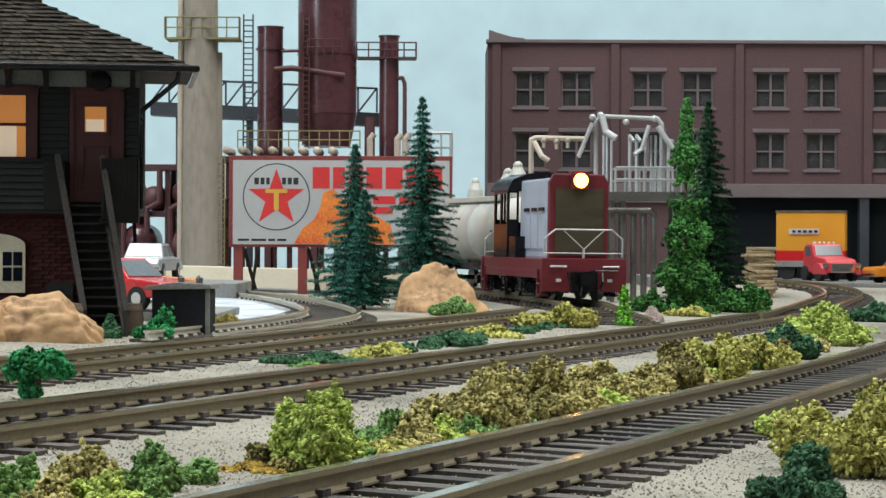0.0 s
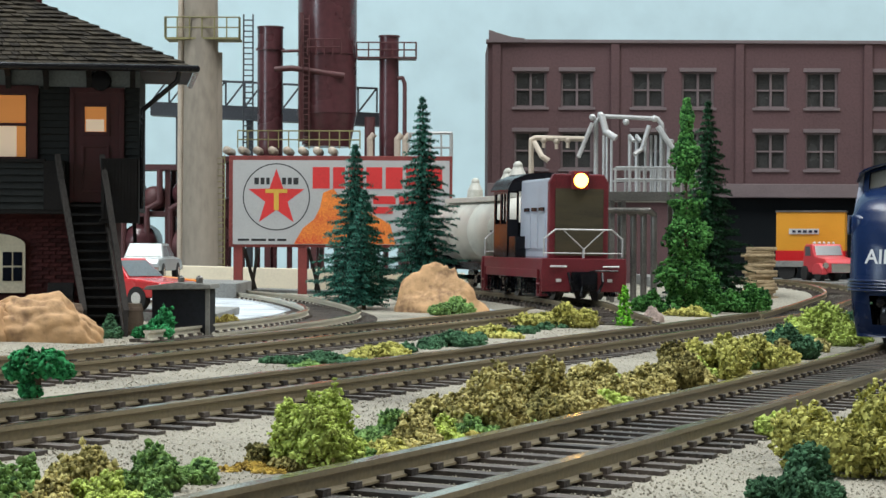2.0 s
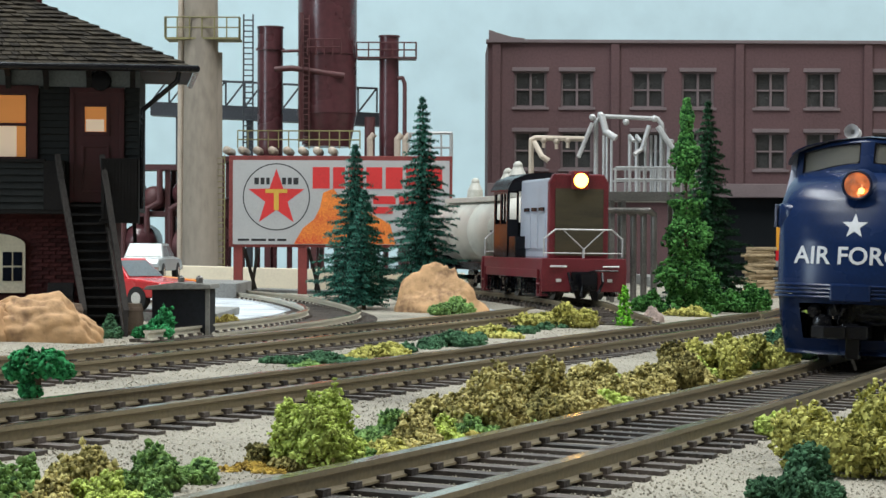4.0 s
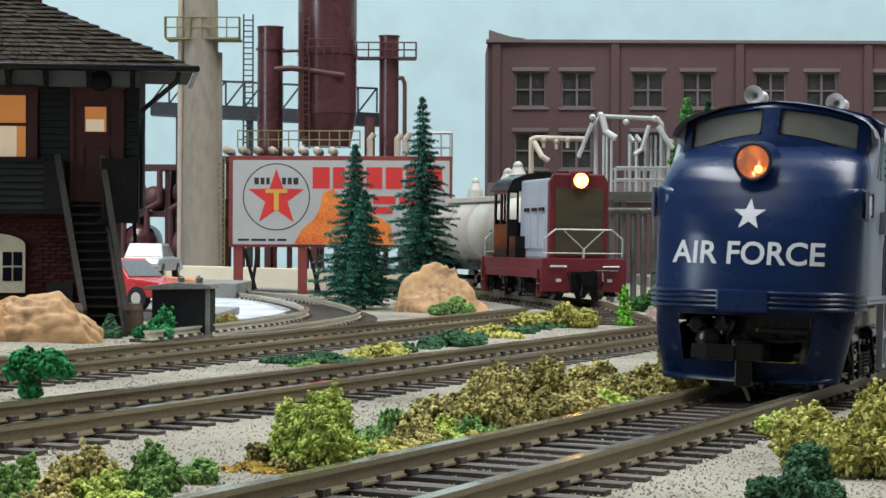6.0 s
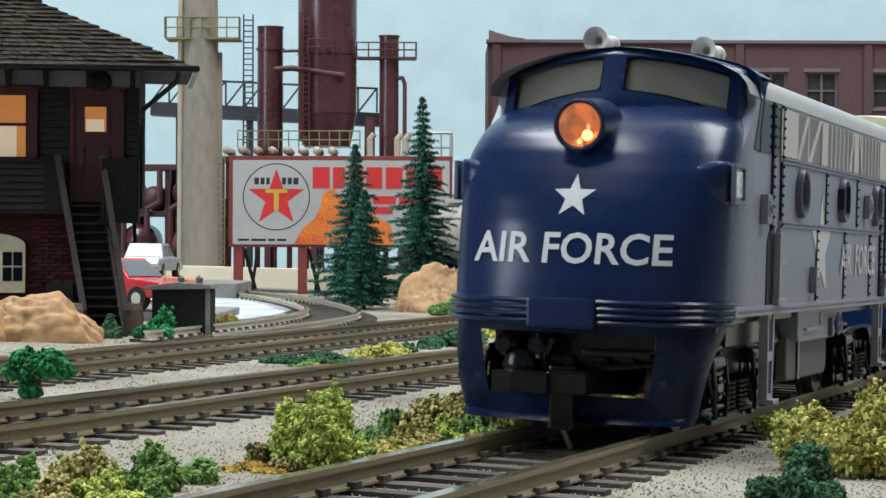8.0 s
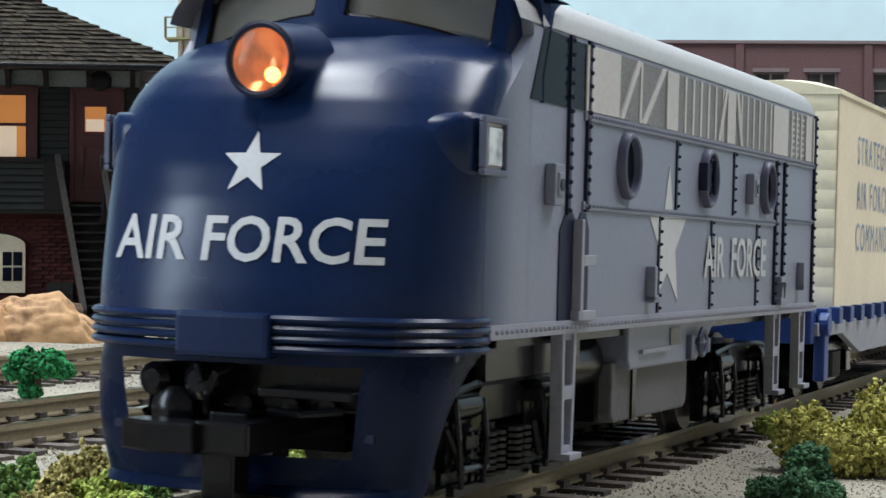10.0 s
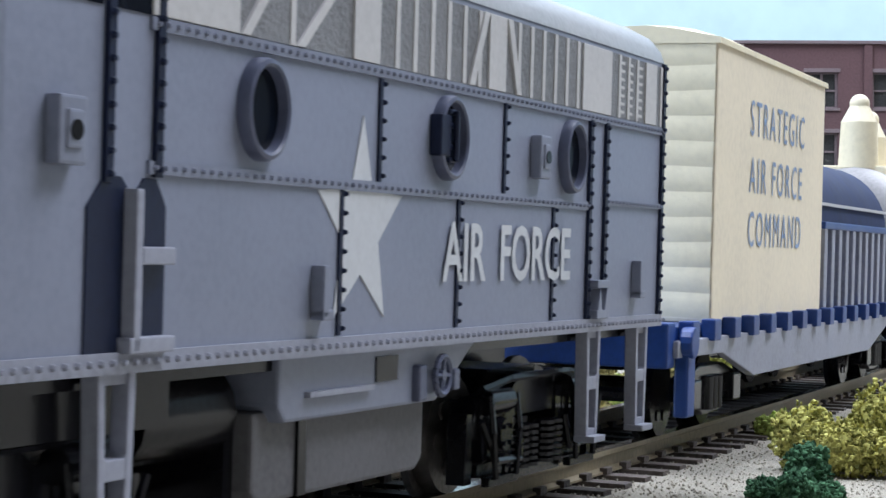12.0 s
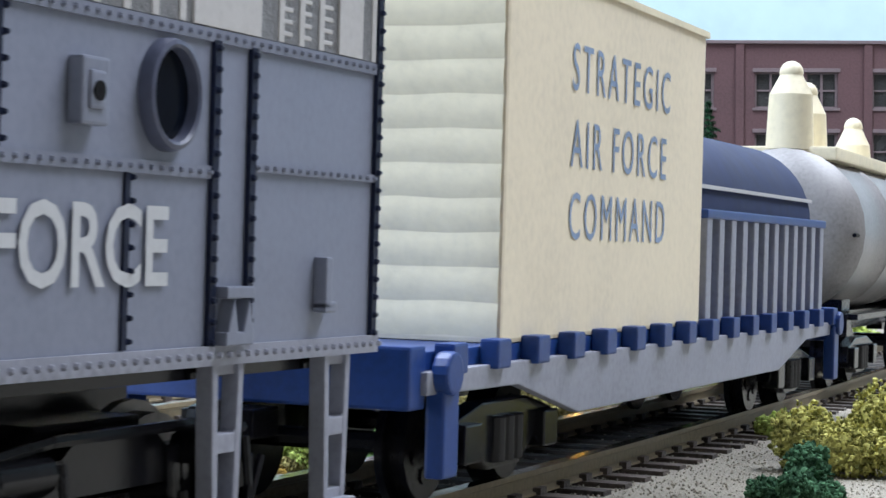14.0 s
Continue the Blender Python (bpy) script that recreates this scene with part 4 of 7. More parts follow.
CARPET = mat("grey_carpet", (0.16, 0.15, 0.14), 0.95, vary=0.2, fine=400, bump=0.5)


def slab(name, label, material, x0, x1, y0, y1, z0, z1, category="wall"):
    b = B()
    box(b, x0, x1, y0, y1, z0, z1)
    return tagged(part(name, b, material), label, category, kind="structure")


slab("backdrop", "pale sky-blue painted backdrop wall", SKY, -1700, 1700, 1560, 1600, -900, 1500, "backdrop")
slab("wall_west", "plain beige plaster wall", PLASTER, -1740, -1700, -1440, 1600, -900, 1500)
slab("wall_east", "plain beige plaster wall", PLASTER, 1700, 1740, -1440, 1600, -900, 1500)
slab("wall_south", "plain beige plaster wall", PLASTER, -1740, 1740, -1480, -1440, -900, 1500)
slab("ceiling", "plain beige ceiling", PLASTER, -1740, 1740, -1480, 1600, 1500, 1540, "ceiling")
slab("floor", "grey carpeted room floor", CARPET, -1740, 1740, -1480, 1600, -940, -900, "floor")

# ---- more track ----


def smooth_line(pts, n=60):
    pts = [Vector(p) for p in pts]
    out = []
    for i in range(len(pts) - 1):
        p0, p1, p2, p3 = pts[max(0, i - 1)], pts[i], pts[i + 1], pts[min(len(pts) - 1, i + 2)]
        m = max(2, n // (len(pts) - 1))
        for k in range(m):
            t = k / m
            out.append(0.5 * ((2 * p1) + (p2 - p0) * t + (2 * p0 - 5 * p1 + 4 * p2 - p3) * t * t + (3 * p1 - p0 - 3 * p2 + p3) * t ** 3))
    out.append(pts[-1])
    return out


def curve_track(pts, label, rail_mat):
    sm = smooth_line([(*p, 0) if len(p) == 2 else p for p in pts])
    line = Line([(p.x, p.y) for p in sm])
    zs = [p.z for p in sm]
    return build_track(line, label, rail_mat, zf=lambda s: float(np.interp(s, line.s, zs)), step=5.0)


curve_track([(-175, 985), (-140, 960), (-110, 932), (-83, 882), (-62, 822), (-47, 755), (-38.5, 700), (-37.5, 655), (-42.5, 606), (-52, 548, 0.1), (-64, 490, 0.15)],
            "pale rails curving away from a turnout on dark sleepers", RAILW)
curve_track([(133, 770, 0.1), (155, 850, 0.6), (174, 915, 1.5), (191, 968, 3.0), (204, 1010, 4.8), (206, 1045, 7.0), (198, 1070, 8.6), (178, 1092, 9.6), (140, 1105, 9.8)], "brass rails curving up beside the road", RAIL)
SWLINE_PTS = [(60, 730), (53.5, 775), (44.5, 822), (33, 880), (17, 945), (-7, 1010), (-40, 1065)]
SW_LIFT = 3.0
curve_track([(64, 690, 0.05)] + [(x, y, min(1.0, max(0, (y - 715) / 45)) * SW_LIFT) for x, y in SWLINE_PTS], "weathered rails curving behind the rocks", RAIL)

bm = B()
rows = []
for p in smooth_line([(*p, 0) for p in SWLINE_PTS], 40):
    k = min(1.0, max(0, (p.y - 715) / 45)) * SW_LIFT
    rows.append([bm.verts.new((p.x + dx, p.y, z)) for dx, z in ((-30, -0.5), (-20, k * 0.96 - 0.1), (20, k * 0.96 - 0.1), (30, -0.5))])
grid_faces(bm, rows)
tagged(part("embankment", bm, SOIL, smooth=True), "low gravel bed under the curved track", "ground", kind="structure")

# embankment under the rising curve, and the street
bm = B()
rows = []
for j in range(31):
    y = 820 + j * 14
    rows.append([bm.verts.new((x, y, -0.5 + 10.0 * max(0, min(1, (y - 890) / 190)) ** 1.15 * max(0, min(1, (x - 70) / 70)) + 0.3 * noise.noise(Vector((x / 15, y / 15, 3))))) for x in [40 + 12 * i for i in range(40)]])
grid_faces(bm, rows)
tagged(part("embankment", bm, SOIL, smooth=True), "grey gravel embankment rising towards the street", "ground", kind="structure")
bm = B()
box(bm, 118, 900, 1112, 1244, -1, 12.0)
tagged(part("road", bm, ROADM, bevel=0.6), "grey street in front of the brick factory", "road", kind="structure")
bm = B()
box(bm, -420, -40, 1000, 1160, -1, 2.0)
tagged(part("pavement", bm, ROADM, bevel=0.5), "grey paved refinery yard", "pavement", kind="structure")
for pts, label in (([(-150, 930), (-105, 900), (-78, 850), (-62, 795), (-56, 740), (-58, 690), (-66, 640), (-85, 690), (-110, 790), (-150, 860)], "pale blue-grey gravel inside the curve"),
                   ([(-2, 830), (12, 790), (34, 800), (26, 850), (14, 900), (-2, 940), (-12, 900)], "pale gravel beside the curved track")):
    bm = B()
    prism(bm, pts, -0.4, 1.0, "z")
    tagged(part("gravel_bed", bm, SNOWY), label, "ground", kind="structure")

# loose ballast grains along the near tracks
GRAIN = mat("mixed_ballast_grains", (0.36, 0.33, 0.27), 0.9, vary=0.3, fine=900, bump=0.3, island=0.6, dark=(0.26, 0.235, 0.19))


def ballast():
    b = B()
    bmesh.ops.create_icosphere(b, subdivisions=1, radius=1.0)
    v = np.array([list(q.co) for q in b.verts])
    f = np.array([[q.index for q in fc.verts] for fc in b.faces])
    b.free()
    rng = np.random.default_rng(3)
    n = 34000
    y = 170 + 520 * rng.random(n) ** 1.5
    x = -0.24 * y + 0.5 * y * rng.random(n)
    z = np.full(n, 0.58)
    r = rng.uniform(0.06, 0.16, n) * (0.75 + y / 700)
    pts = (v[None] * (1 + 0.3 * rng.uniform(-1, 1, (n, len(v), 1))) * r[:, None, None] + np.stack([x, y, z], 1)[:, None, :]) * U
    me = bpy.data.meshes.new("ballast")
    me.from_pydata(pts.reshape(-1, 3).tolist(), [], (f[None] + (np.arange(n) * len(v))[:, None, None]).reshape(-1, 3).tolist())
    me.materials.append(GRAIN)
    tagged(new("ballast", me), "loose grey and tan ballast grains between the tracks", "ballast", kind="stuff")


ballast()

# ---- foliage ----
def foam(name, tones, island=0.34):
    lo, mid, hi = tones
    m = mat(name, mid, 0.95, vary=0.45, fine=900, coarse=150, bump=0.8, spec=0.15, island=island, dark=lo)
    return m


FOAM = {
    "Y": foam("yellow_green_foam", ((0.17, 0.21, 0.045), (0.4, 0.48, 0.125), (0, 0, 0))),
    "G": foam("mid_green_foam", ((0.05, 0.1, 0.035), (0.17, 0.28, 0.09), (0, 0, 0))),
    "D": foam("dark_green_foam", ((0.018, 0.05, 0.025), (0.055, 0.125, 0.065), (0, 0, 0))),
    "O": foam("olive_foam", ((0.11, 0.095, 0.03), (0.42, 0.365, 0.15), (0, 0, 0))),
    "K": foam("dark_olive_foam", ((0.06, 0.055, 0.02), (0.26, 0.225, 0.085), (0, 0, 0))),
    "M": foam("mixed_olive_yellow_foam", ((0.13, 0.13, 0.03), (0.42, 0.4, 0.12), (0, 0, 0))),
    "L": foam("straw_yellow_foam", ((0.2, 0.15, 0.04), (0.4, 0.34, 0.1), (0, 0, 0))),
    "B": foam("brown_ochre_foam", ((0.12, 0.072, 0.0144), (0.336, 0.228, 0.048), (0, 0, 0))),
    "T": foam("bright_green_foam", ((0.008, 0.06, 0.02), (0.035, 0.22, 0.08), (0, 0, 0))),
    "S": foam("spring_green_foam", ((0.04, 0.16, 0.012), (0.16, 0.45, 0.04), (0, 0, 0))),
    "F": foam("leaf_green_foam", ((0.012, 0.055, 0.016), (0.07, 0.2, 0.05), (0, 0, 0))),
}
WORDS = {"Y": "yellow-green", "G": "mid green", "D": "dark green", "O": "olive", "K": "dark olive", "M": "olive-yellow", "L": "straw-yellow", "B": "ochre-brown", "T": "bright green", "S": "spring green", "F": "leaf green"}


def ico(sub):
    b = B()
    bmesh.ops.create_icosphere(b, subdivisions=sub, radius=1.0)
    v = np.array([list(q.co) for q in b.verts])
    f = np.array([[q.index for q in fc.verts] for fc in b.faces])
    b.free()
    return v, f


ICO = {1: ico(1)}
RNG = np.random.default_rng(7)


def clumps(name, centres, radii, material, sub=1, rough=0.42):
    """Many small ragged crumbs joined into one crown mesh."""
    v, f = ICO[sub]
    n = len(centres)
    jit = (1 + rough * RNG.uniform(-1, 1, (n, len(v), 1))) * RNG.uniform(0.6, 1.4, (n, 1, 3))
    pts = (v[None] * jit * np.asarray(radii)[:, None, None] + np.asarray(centres)[:, None, :]) * U
    faces = (f[None] + (np.arange(n) * len(v))[:, None, None]).reshape(-1, 3)
    me = bpy.data.meshes.new(name)
    me.from_pydata(pts.reshape(-1, 3).tolist(), [], faces.tolist())
    me.materials.append(material)
    return me


def bush(x, y, rx, h, tone, seed=0, z=0.0):
    """A clump of torn foam: five lobes, each a dense ragged heap of crumbs."""
    rx, h = rx * 1.2, h * 1.12
    ry = min(rx, 7.5) * 0.85
    t = thing("bush", WORDS[tone] + " foam-foliage bush on the gravel beside a track", "bush", P(x, y, z), "trackside bushes")
    size = 0.17 + y / 1700
    for lobe in range(5):
        a = 2 * math.pi * lobe / 5 + RNG.uniform(0, 1)
        d0 = RNG.uniform(0.0, 0.25) if lobe == 0 else RNG.uniform(0.45, 0.8)
        lx, ly = d0 * rx * math.cos(a), d0 * ry * math.sin(a)
        top = h * (1.0 if lobe == 0 else RNG.uniform(0.4, 0.85))
        sx, sy, sz = rx * RNG.uniform(0.34, 0.52), ry * 0.5, top * 0.5
        n = int(max(60, min(1100, 5.4 * (sx * sz + sx * sy + sy * sz) / size ** 2)))
        cs = [np.array([lx, ly, sz])]
        rs = [0.0]
        for _ in range(n):
            d = RNG.normal(size=3)
            d /= np.linalg.norm(d)
            q = 0.84 + 0.42 * noise.noise(Vector(d * 2.2) + Vector((x, y, lobe))) + 0.2 * noise.noise(Vector(d * 6) + Vector((y, x, lobe))) + RNG.uniform(-0.12, 0.1)
            cs.append(np.array([lx + d[0] * sx * q, ly + d[1] * sy * q, max(0.2, sz + d[2] * sz * q)]))
            rs.append(size * RNG.uniform(0.4, 1.1))
        core = new("clump", clumps("clump", cs[1:], rs[1:], FOAM[tone], 1, 0.5))
        core.parent = t
        cb = B()
        bmesh.ops.create_icosphere(cb, subdivisions=2, radius=0.7)
        for v in cb.verts:
            v.co = Vector((lx + v.co.x * sx, ly + v.co.y * sy, max(0, sz + v.co.z * sz)))
        part("core", cb, FOAM[tone], core)
    return t


for x, y, rx, h, tone in [(-42.0, 189, 3.4, 4.2, "G"), (-36.6, 188, 3.4, 3.6, "O"), (-31.6, 190, 3.2, 3.8, "Y"), (-27.4, 193, 2.6, 2.8, "G"), (-41.7, 200.3, 2.6, 4.0, "G"), (-35.7, 201.6, 3.2, 4.9, "O"), (-29.9, 207.5, 3.5, 4.6, "G"), (-25.7, 214.2, 2.4, 2.9, "G"), (-21.5, 226.8, 3.5, 1.2, "B"),
                          (-14.0, 230.9, 5.3, 9.2, "Y"), (-6.3, 261.4, 4.5, 4.5, "G"), (3.6, 276.3, 3.1, 1.3, "L"), (6.0, 283, 7.6, 9.0, "O"), (16.1, 310, 7.4, 8.8, "O"), (27.5, 343, 5.8, 6.8, "O"),
                          (35.3, 363, 5.7, 4.9, "O"), (44.8, 385, 6.5, 8.5, "K"), (57.7, 415, 7.0, 9.4, "M"), (70.8, 450, 7.0, 7.4, "M"), (87.3, 501, 7.8, 8.4, "D"), (112.3, 582, 13.0, 11.6, "Y"),
                          (174.9, 804.4, 9.2, 7.8, "D")]:
    bush(x, y, rx, h, tone)
for x, y, rx, h, tone in [(48.7, 285, 2.9, 4.0, "Y"), (51.5, 240, 8.6, 10.4, "M"), (39.0, 212, 4.4, 6.0, "D"),
                          (-26.0, 422, 9.5, 3.1, "D"), (-12.9, 463, 5.9, 3.4, "M"), (3.0, 517, 8.0, 3.9, "D"), (14.6, 572, 7.3, 3.6, "M"), (38.3, 660, 10.5, 7.8, "M"), (102.7, 813, 7.4, 4.2, "M"),
                          (-72.0, 509, 5.4, 8.0, "T"), (-85.5, 512, 3.1, 5.5, "D"), (-63.1, 588, 5.0, 4.0, "L"), (4, 745, 7, 7, "G")]:
    bush(x, y, rx, h, tone)

# low tufts that join the hedge between the two nearer tracks
for i in range(34):
    q = (i + RNG.uniform(0, 0.9)) / 34
    yy = 232 + 330 * q ** 1.25
    xx = -14.5 + 121 * q ** 1.12 + RNG.uniform(-2.5, 2.5)
    bush(xx, yy + RNG.uniform(-3, 3), RNG.uniform(2.6, 4.6), RNG.uniform(2.2, 4.8) * (1 + 0.3 * q), str(RNG.choice(["O", "O", "M", "K", "G", "Y"])))
for i in range(16):
    yy = 415 + 260 * i / 15
    bush(-27 + 0.262 * (yy - 415) + RNG.uniform(-2, 2), yy, RNG.uniform(2.4, 4.2), RNG.uniform(1.2, 2.6), str(RNG.choice(["D", "G", "M", "D"])))

BARK = mat("brown_bark", (0.09, 0.06, 0.04), 0.9, vary=0.4, fine=1200, bump=0.8)
NEEDLE = mat("dark_green_needles", (0.035, 0.15, 0.11), 0.7, vary=0.5, fine=700, bump=0.0, spec=0.3, island=0.7, dark=(0.003, 0.02, 0.012))
NEEDLE2 = mat("deep_green_needles", (0.018, 0.075, 0.03), 0.7, vary=0.5, fine=700, bump=0.0, spec=0.3, island=0.7, dark=(0.004, 0.016, 0.007))


def shrub_tree():
    t = thing("small_tree", "bright green foam bush-tree on a short stem by the track", "tree", P(-64.5, 316.4, 0))
    b = B()
    tube(b, (0, 0, -0.3), (0.6, 0, 4.5), 1.0, 0.6, 8)
    tube(b, (0.6, 0, 4.0), (3.0, 0.5, 6.5), 0.5, 0.3, 6)
    part("trunk", b, BARK, t)
    cs, rs = [], []
    for i in range(1100):
        lx, lz, k = [(-1.2, 6.0, 3.2), (2.2, 6.3, 2.9), (4.6, 5.2, 1.7), (-3.2, 5.0, 1.8), (-0.6, 2.0, 1.8)][i % 5]
        d = RNG.normal(size=3)
        d /= np.linalg.norm(d)
        cs.append(np.array([lx, 0, lz]) + d * k * np.array([1, 0.8, 0.85]) * RNG.uniform(0.7, 1))
        rs.append(RNG.uniform(0.22, 0.5))
    ob = new("crown", clumps("crown", cs, rs, FOAM["T"], 1))
    ob.parent = t


shrub_tree()


def spruce(x, y, h, r, material, label, layers=30, twigs=22, z=0.0):
    """A bottle-brush spruce: whorls of drooping boughs, each with rows of needles."""
    t = thing("spruce_tree", label, "tree", stand(x, y, z), "model conifers")
    b = B()
    tube(b, (0, 0, -1), (0, 0, h * 0.97), h * 0.018, 0.25, 8)
    part("trunk", b, BARK, t)
    vs, fs = [], []
    for k in range(layers):
        q = k / (layers - 1)
        z0 = h * (0.07 + 0.9 * q)
        rad = r * (1 - q) ** 0.8 * (0.78 + 0.34 * (k % 2)) * RNG.uniform(0.86, 1.08) + 0.5
        m = max(6, int(twigs * (1 - 0.55 * q)))
        off = RNG.uniform(0, 6.28)
        for i in range(m):
            a = off + 2 * math.pi * i / m + RNG.uniform(-0.12, 0.12)
            L = rad * RNG.uniform(0.72, 1.08)
            droop = L * RNG.uniform(-0.05, 0.2)
            ca, sa = math.cos(a), math.sin(a)
            steps = max(4, int(L / 0.75))
            for s in range(1, steps + 1):
                p = s / steps
                cx, cy, cz = ca * L * p, sa * L * p, z0 - droop * p * p
                w = (0.7 + 0.8 * (1 - p)) * RNG.uniform(0.7, 1.25) * (0.6 + r / 22)
                for _ in range(6):
                    n0 = len(vs)
                    ang = RNG.uniform(0, 2 * math.pi)
                    side, up = math.cos(ang), math.sin(ang)
                    ux, uy = -sa * side * w, ca * side * w
                    vs += [(cx - 0.4 * sa, cy + 0.4 * ca, cz - 0.28), (cx + 0.4 * sa + ca * 0.3, cy - 0.4 * ca + sa * 0.3, cz + 0.3), (cx + ca * 0.9 + ux, cy + sa * 0.9 + uy, cz + up * w)]
                    fs.append((n0, n0 + 1, n0 + 2))
    me = bpy.data.meshes.new("foliage")
    me.from_pydata([(a * U, b_ * U, c * U) for a, b_, c in vs], [], fs)
    me.materials.append(material)
    ob = new("foliage", me)
    ob.parent = t
    return t


spruce(-35.0, 802, 67, 18, NEEDLE, "dark blue-green bottle-brush spruce beside the billboard", 26, 19)
spruce(-30.5, 784, 48, 12, NEEDLE, "small dark green spruce in front of a taller one", 20, 16)
spruce(-8.5, 860, 92, 20, NEEDLE, "tall dark blue-green spruce with drooping boughs", 30, 18)
spruce(121.0, 905, 97, 21, NEEDLE2, "tall dark green spruce near the loading rack", 32, 18)


def foam_tree(x, y, h, r, tone, label, n=520, name="foam_tree", gap=True):
    t = thing(name, label, "tree", stand(x, y, 0), "model conifers")
    b = B()
    tube(b, (0, 0, -1), (0, 0, h * 0.95), max(0.5, h * 0.013), 0.3, 8)
    part("trunk", b, BARK, t)
    cs, rs = [], []
    while len(cs) < n:
        q = RNG.uniform(0.03, 1.0) ** 1.15
        if gap and 0.54 < q < 0.62 and RNG.uniform() < 0.88:
            continue
        lay = 0.72 + 0.28 * math.sin(q * 34 + 1.3)
        rad = (r * (1 - q) ** 0.75 * lay + 0.6)
        a = RNG.uniform(0, 2 * math.pi)
        lump = 0.75 + 0.35 * noise.noise(Vector((math.cos(a) * 1.7, math.sin(a) * 1.7, q * 9)))
        d = rad * lump * RNG.uniform(0.55, 1.05)
        cs.append((d * math.cos(a), d * math.sin(a), q * h - 0.12 * d))
        rs.append(RNG.uniform(0.35, 0.75) * (0.5 + 0.035 * r))
    ob = new("crown", clumps("crown", cs, rs, FOAM[tone], 1, 0.5))
    ob.parent = t
    return t


foam_tree(104.5, 850, 92, 21, "F", "leafy green foam conifer with a bare gap in its trunk", 5200)
foam_tree(63.4, 687, 14.5, 5.2, "S", "tiny spring-green foam tree", 420, "small_tree", False)
bush(116, 868, 10, 14, "F")
bush(136, 880, 9, 12, "F")
bush(90, 862, 7, 9, "F")

# ---- rocks ----
ROCK = mat("tan_cast_rock", (0.45, 0.27, 0.135), 0.8, vary=0.25, fine=420, coarse=90, bump=0.7, dark=(0.2, 0.11, 0.055))
ROCKP = mat("pinkish_grey_rock", (0.3, 0.23, 0.2), 0.9, vary=0.3, fine=700, coarse=120, bump=0.8)
ROCKY = mat("layered_cream_rock", (0.36, 0.27, 0.16), 0.9, vary=0.3, fine=500, coarse=120, bump=0.7, stretch=(1, 1, 4))


def rock(x, y, rx, ry, h, material, label, seed, peak=0.5, rough=0.3, facets=30):
    b = B()
    bmesh.ops.create_icosphere(b, subdivisions=5, radius=1.0)
    rnd = random.Random(seed)
    planes = []
    for _ in range(facets):
        n = Vector((rnd.gauss(0, 1), rnd.gauss(0, 1), rnd.gauss(0.2, 0.8))).normalized()
        planes.append((n, rnd.uniform(1 - rough, 1.0)))
    for v in b.verts:
        p = v.co.copy()
        o = Vector((seed * 7.1, seed * 3.3, 0))
        k = min(d / max(0.2, n.dot(p)) for n, d in planes)
        k = min(k, 1.12) * (1 + 0.07 * noise.noise(p * 2.2 + o) + 0.035 * noise.noise(p * 6 + o) - 0.07 * max(0, 0.25 - abs(noise.noise(p * 2.6 - o))) / 0.25)
        lift = max(0, p.z) ** 0.8
        shift = 1 - peak * 0.55 * max(0, p.z)
        v.co = Vector((p.x * rx * k * shift, p.y * ry * k * shift, (lift * h * k if p.z > 0 else p.z * 1.5)))
    ob = part("rock", b, material, smooth=False)
    for pl in ob.data.polygons:
        pl.use_smooth = True
    tagged(ob, label, "rock")
    ob.matrix_world = P(x, y, -0.4)
    return ob


rock(0.9, 772, 22, 12, 19.5, ROCK, "tan plaster boulder between the tracks", 1.0, 0.85, 0.34, 34)
rock(-99, 488, 17, 9, 12.4, ROCK, "tan rounded boulder in front of the signal tower", 2.3, 0.1, 0.16)
rock(-116, 482, 12, 8, 13.5, ROCK, "tan boulder at the table edge by the tower", 5.1, 0.2, 0.2, 22)
rock(77.9, 735, 4.8, 4, 7.2, ROCKP, "small pinkish-grey stone by the track", 3.7, 0.6)
stack = thing("rock_outcrop", "cream layered rock outcrop behind the trees", "rock", stand(160, 1000, 2.0))
for k in range(17):
    bm = B()
    z0, z1 = 1.65 * k, 1.65 * (k + 1) + 0.1
    r0 = 7.6 - 0.05 * k + 0.5 * math.sin(k * 2.4) + 0.4 * math.sin(k * 5.1)
    n = 22
    rows = [[bm.verts.new((r0 * kk * (1 + 0.16 * noise.noise(Vector((math.cos(2 * math.pi * i / n) * 2, math.sin(2 * math.pi * i / n) * 2, k * 0.7)))) * math.cos(2 * math.pi * i / n) * 1.1 + 0.8 * math.sin(k * 1.7),
                            r0 * kk * math.sin(2 * math.pi * i / n), z)) for i in range(n)] for z, kk in ((z0, 0.96), (z0 + 0.35, 1.0), (z1 - 0.4, 1.0), (z1, 0.96))]
    grid_faces(bm, rows, close=True)
    bm.faces.new(rows[-1])
    bm.faces.new(rows[0][::-1])
    part("layer", bm, ROCKY, stack, smooth=True)

# ---- signal tower ----
SIDING = mat("dark_grey_green_clapboard", (0.02, 0.022, 0.022), 0.7, vary=0.2, fine=900, bump=0.2, spec=0.15)
SIDING2 = mat("pale_grey_frieze", (0.16, 0.18, 0.19), 0.75, vary=0.15, bump=0.2, spec=0.15)
BRICKD = mat("dark_red_brick", (0.05, 0.015, 0.015), 0.8, vary=0.3, fine=1100, bump=0.5, obrand=0.3, spec=0.15)
MAROON = mat("maroon_painted_wood", (0.045, 0.005, 0.008), 0.5, vary=0.2, bump=0.1)
SHINGLE = mat("brown_grey_shingle", (0.036, 0.03, 0.022), 0.85, vary=0.35, fine=900, bump=0.5, island=0.35, dark=(0.02, 0.017, 0.014), spec=0.15)
DARKWOOD = mat("black_brown_timber", (0.013, 0.012, 0.012), 0.7, vary=0.3, bump=0.2, spec=0.15)
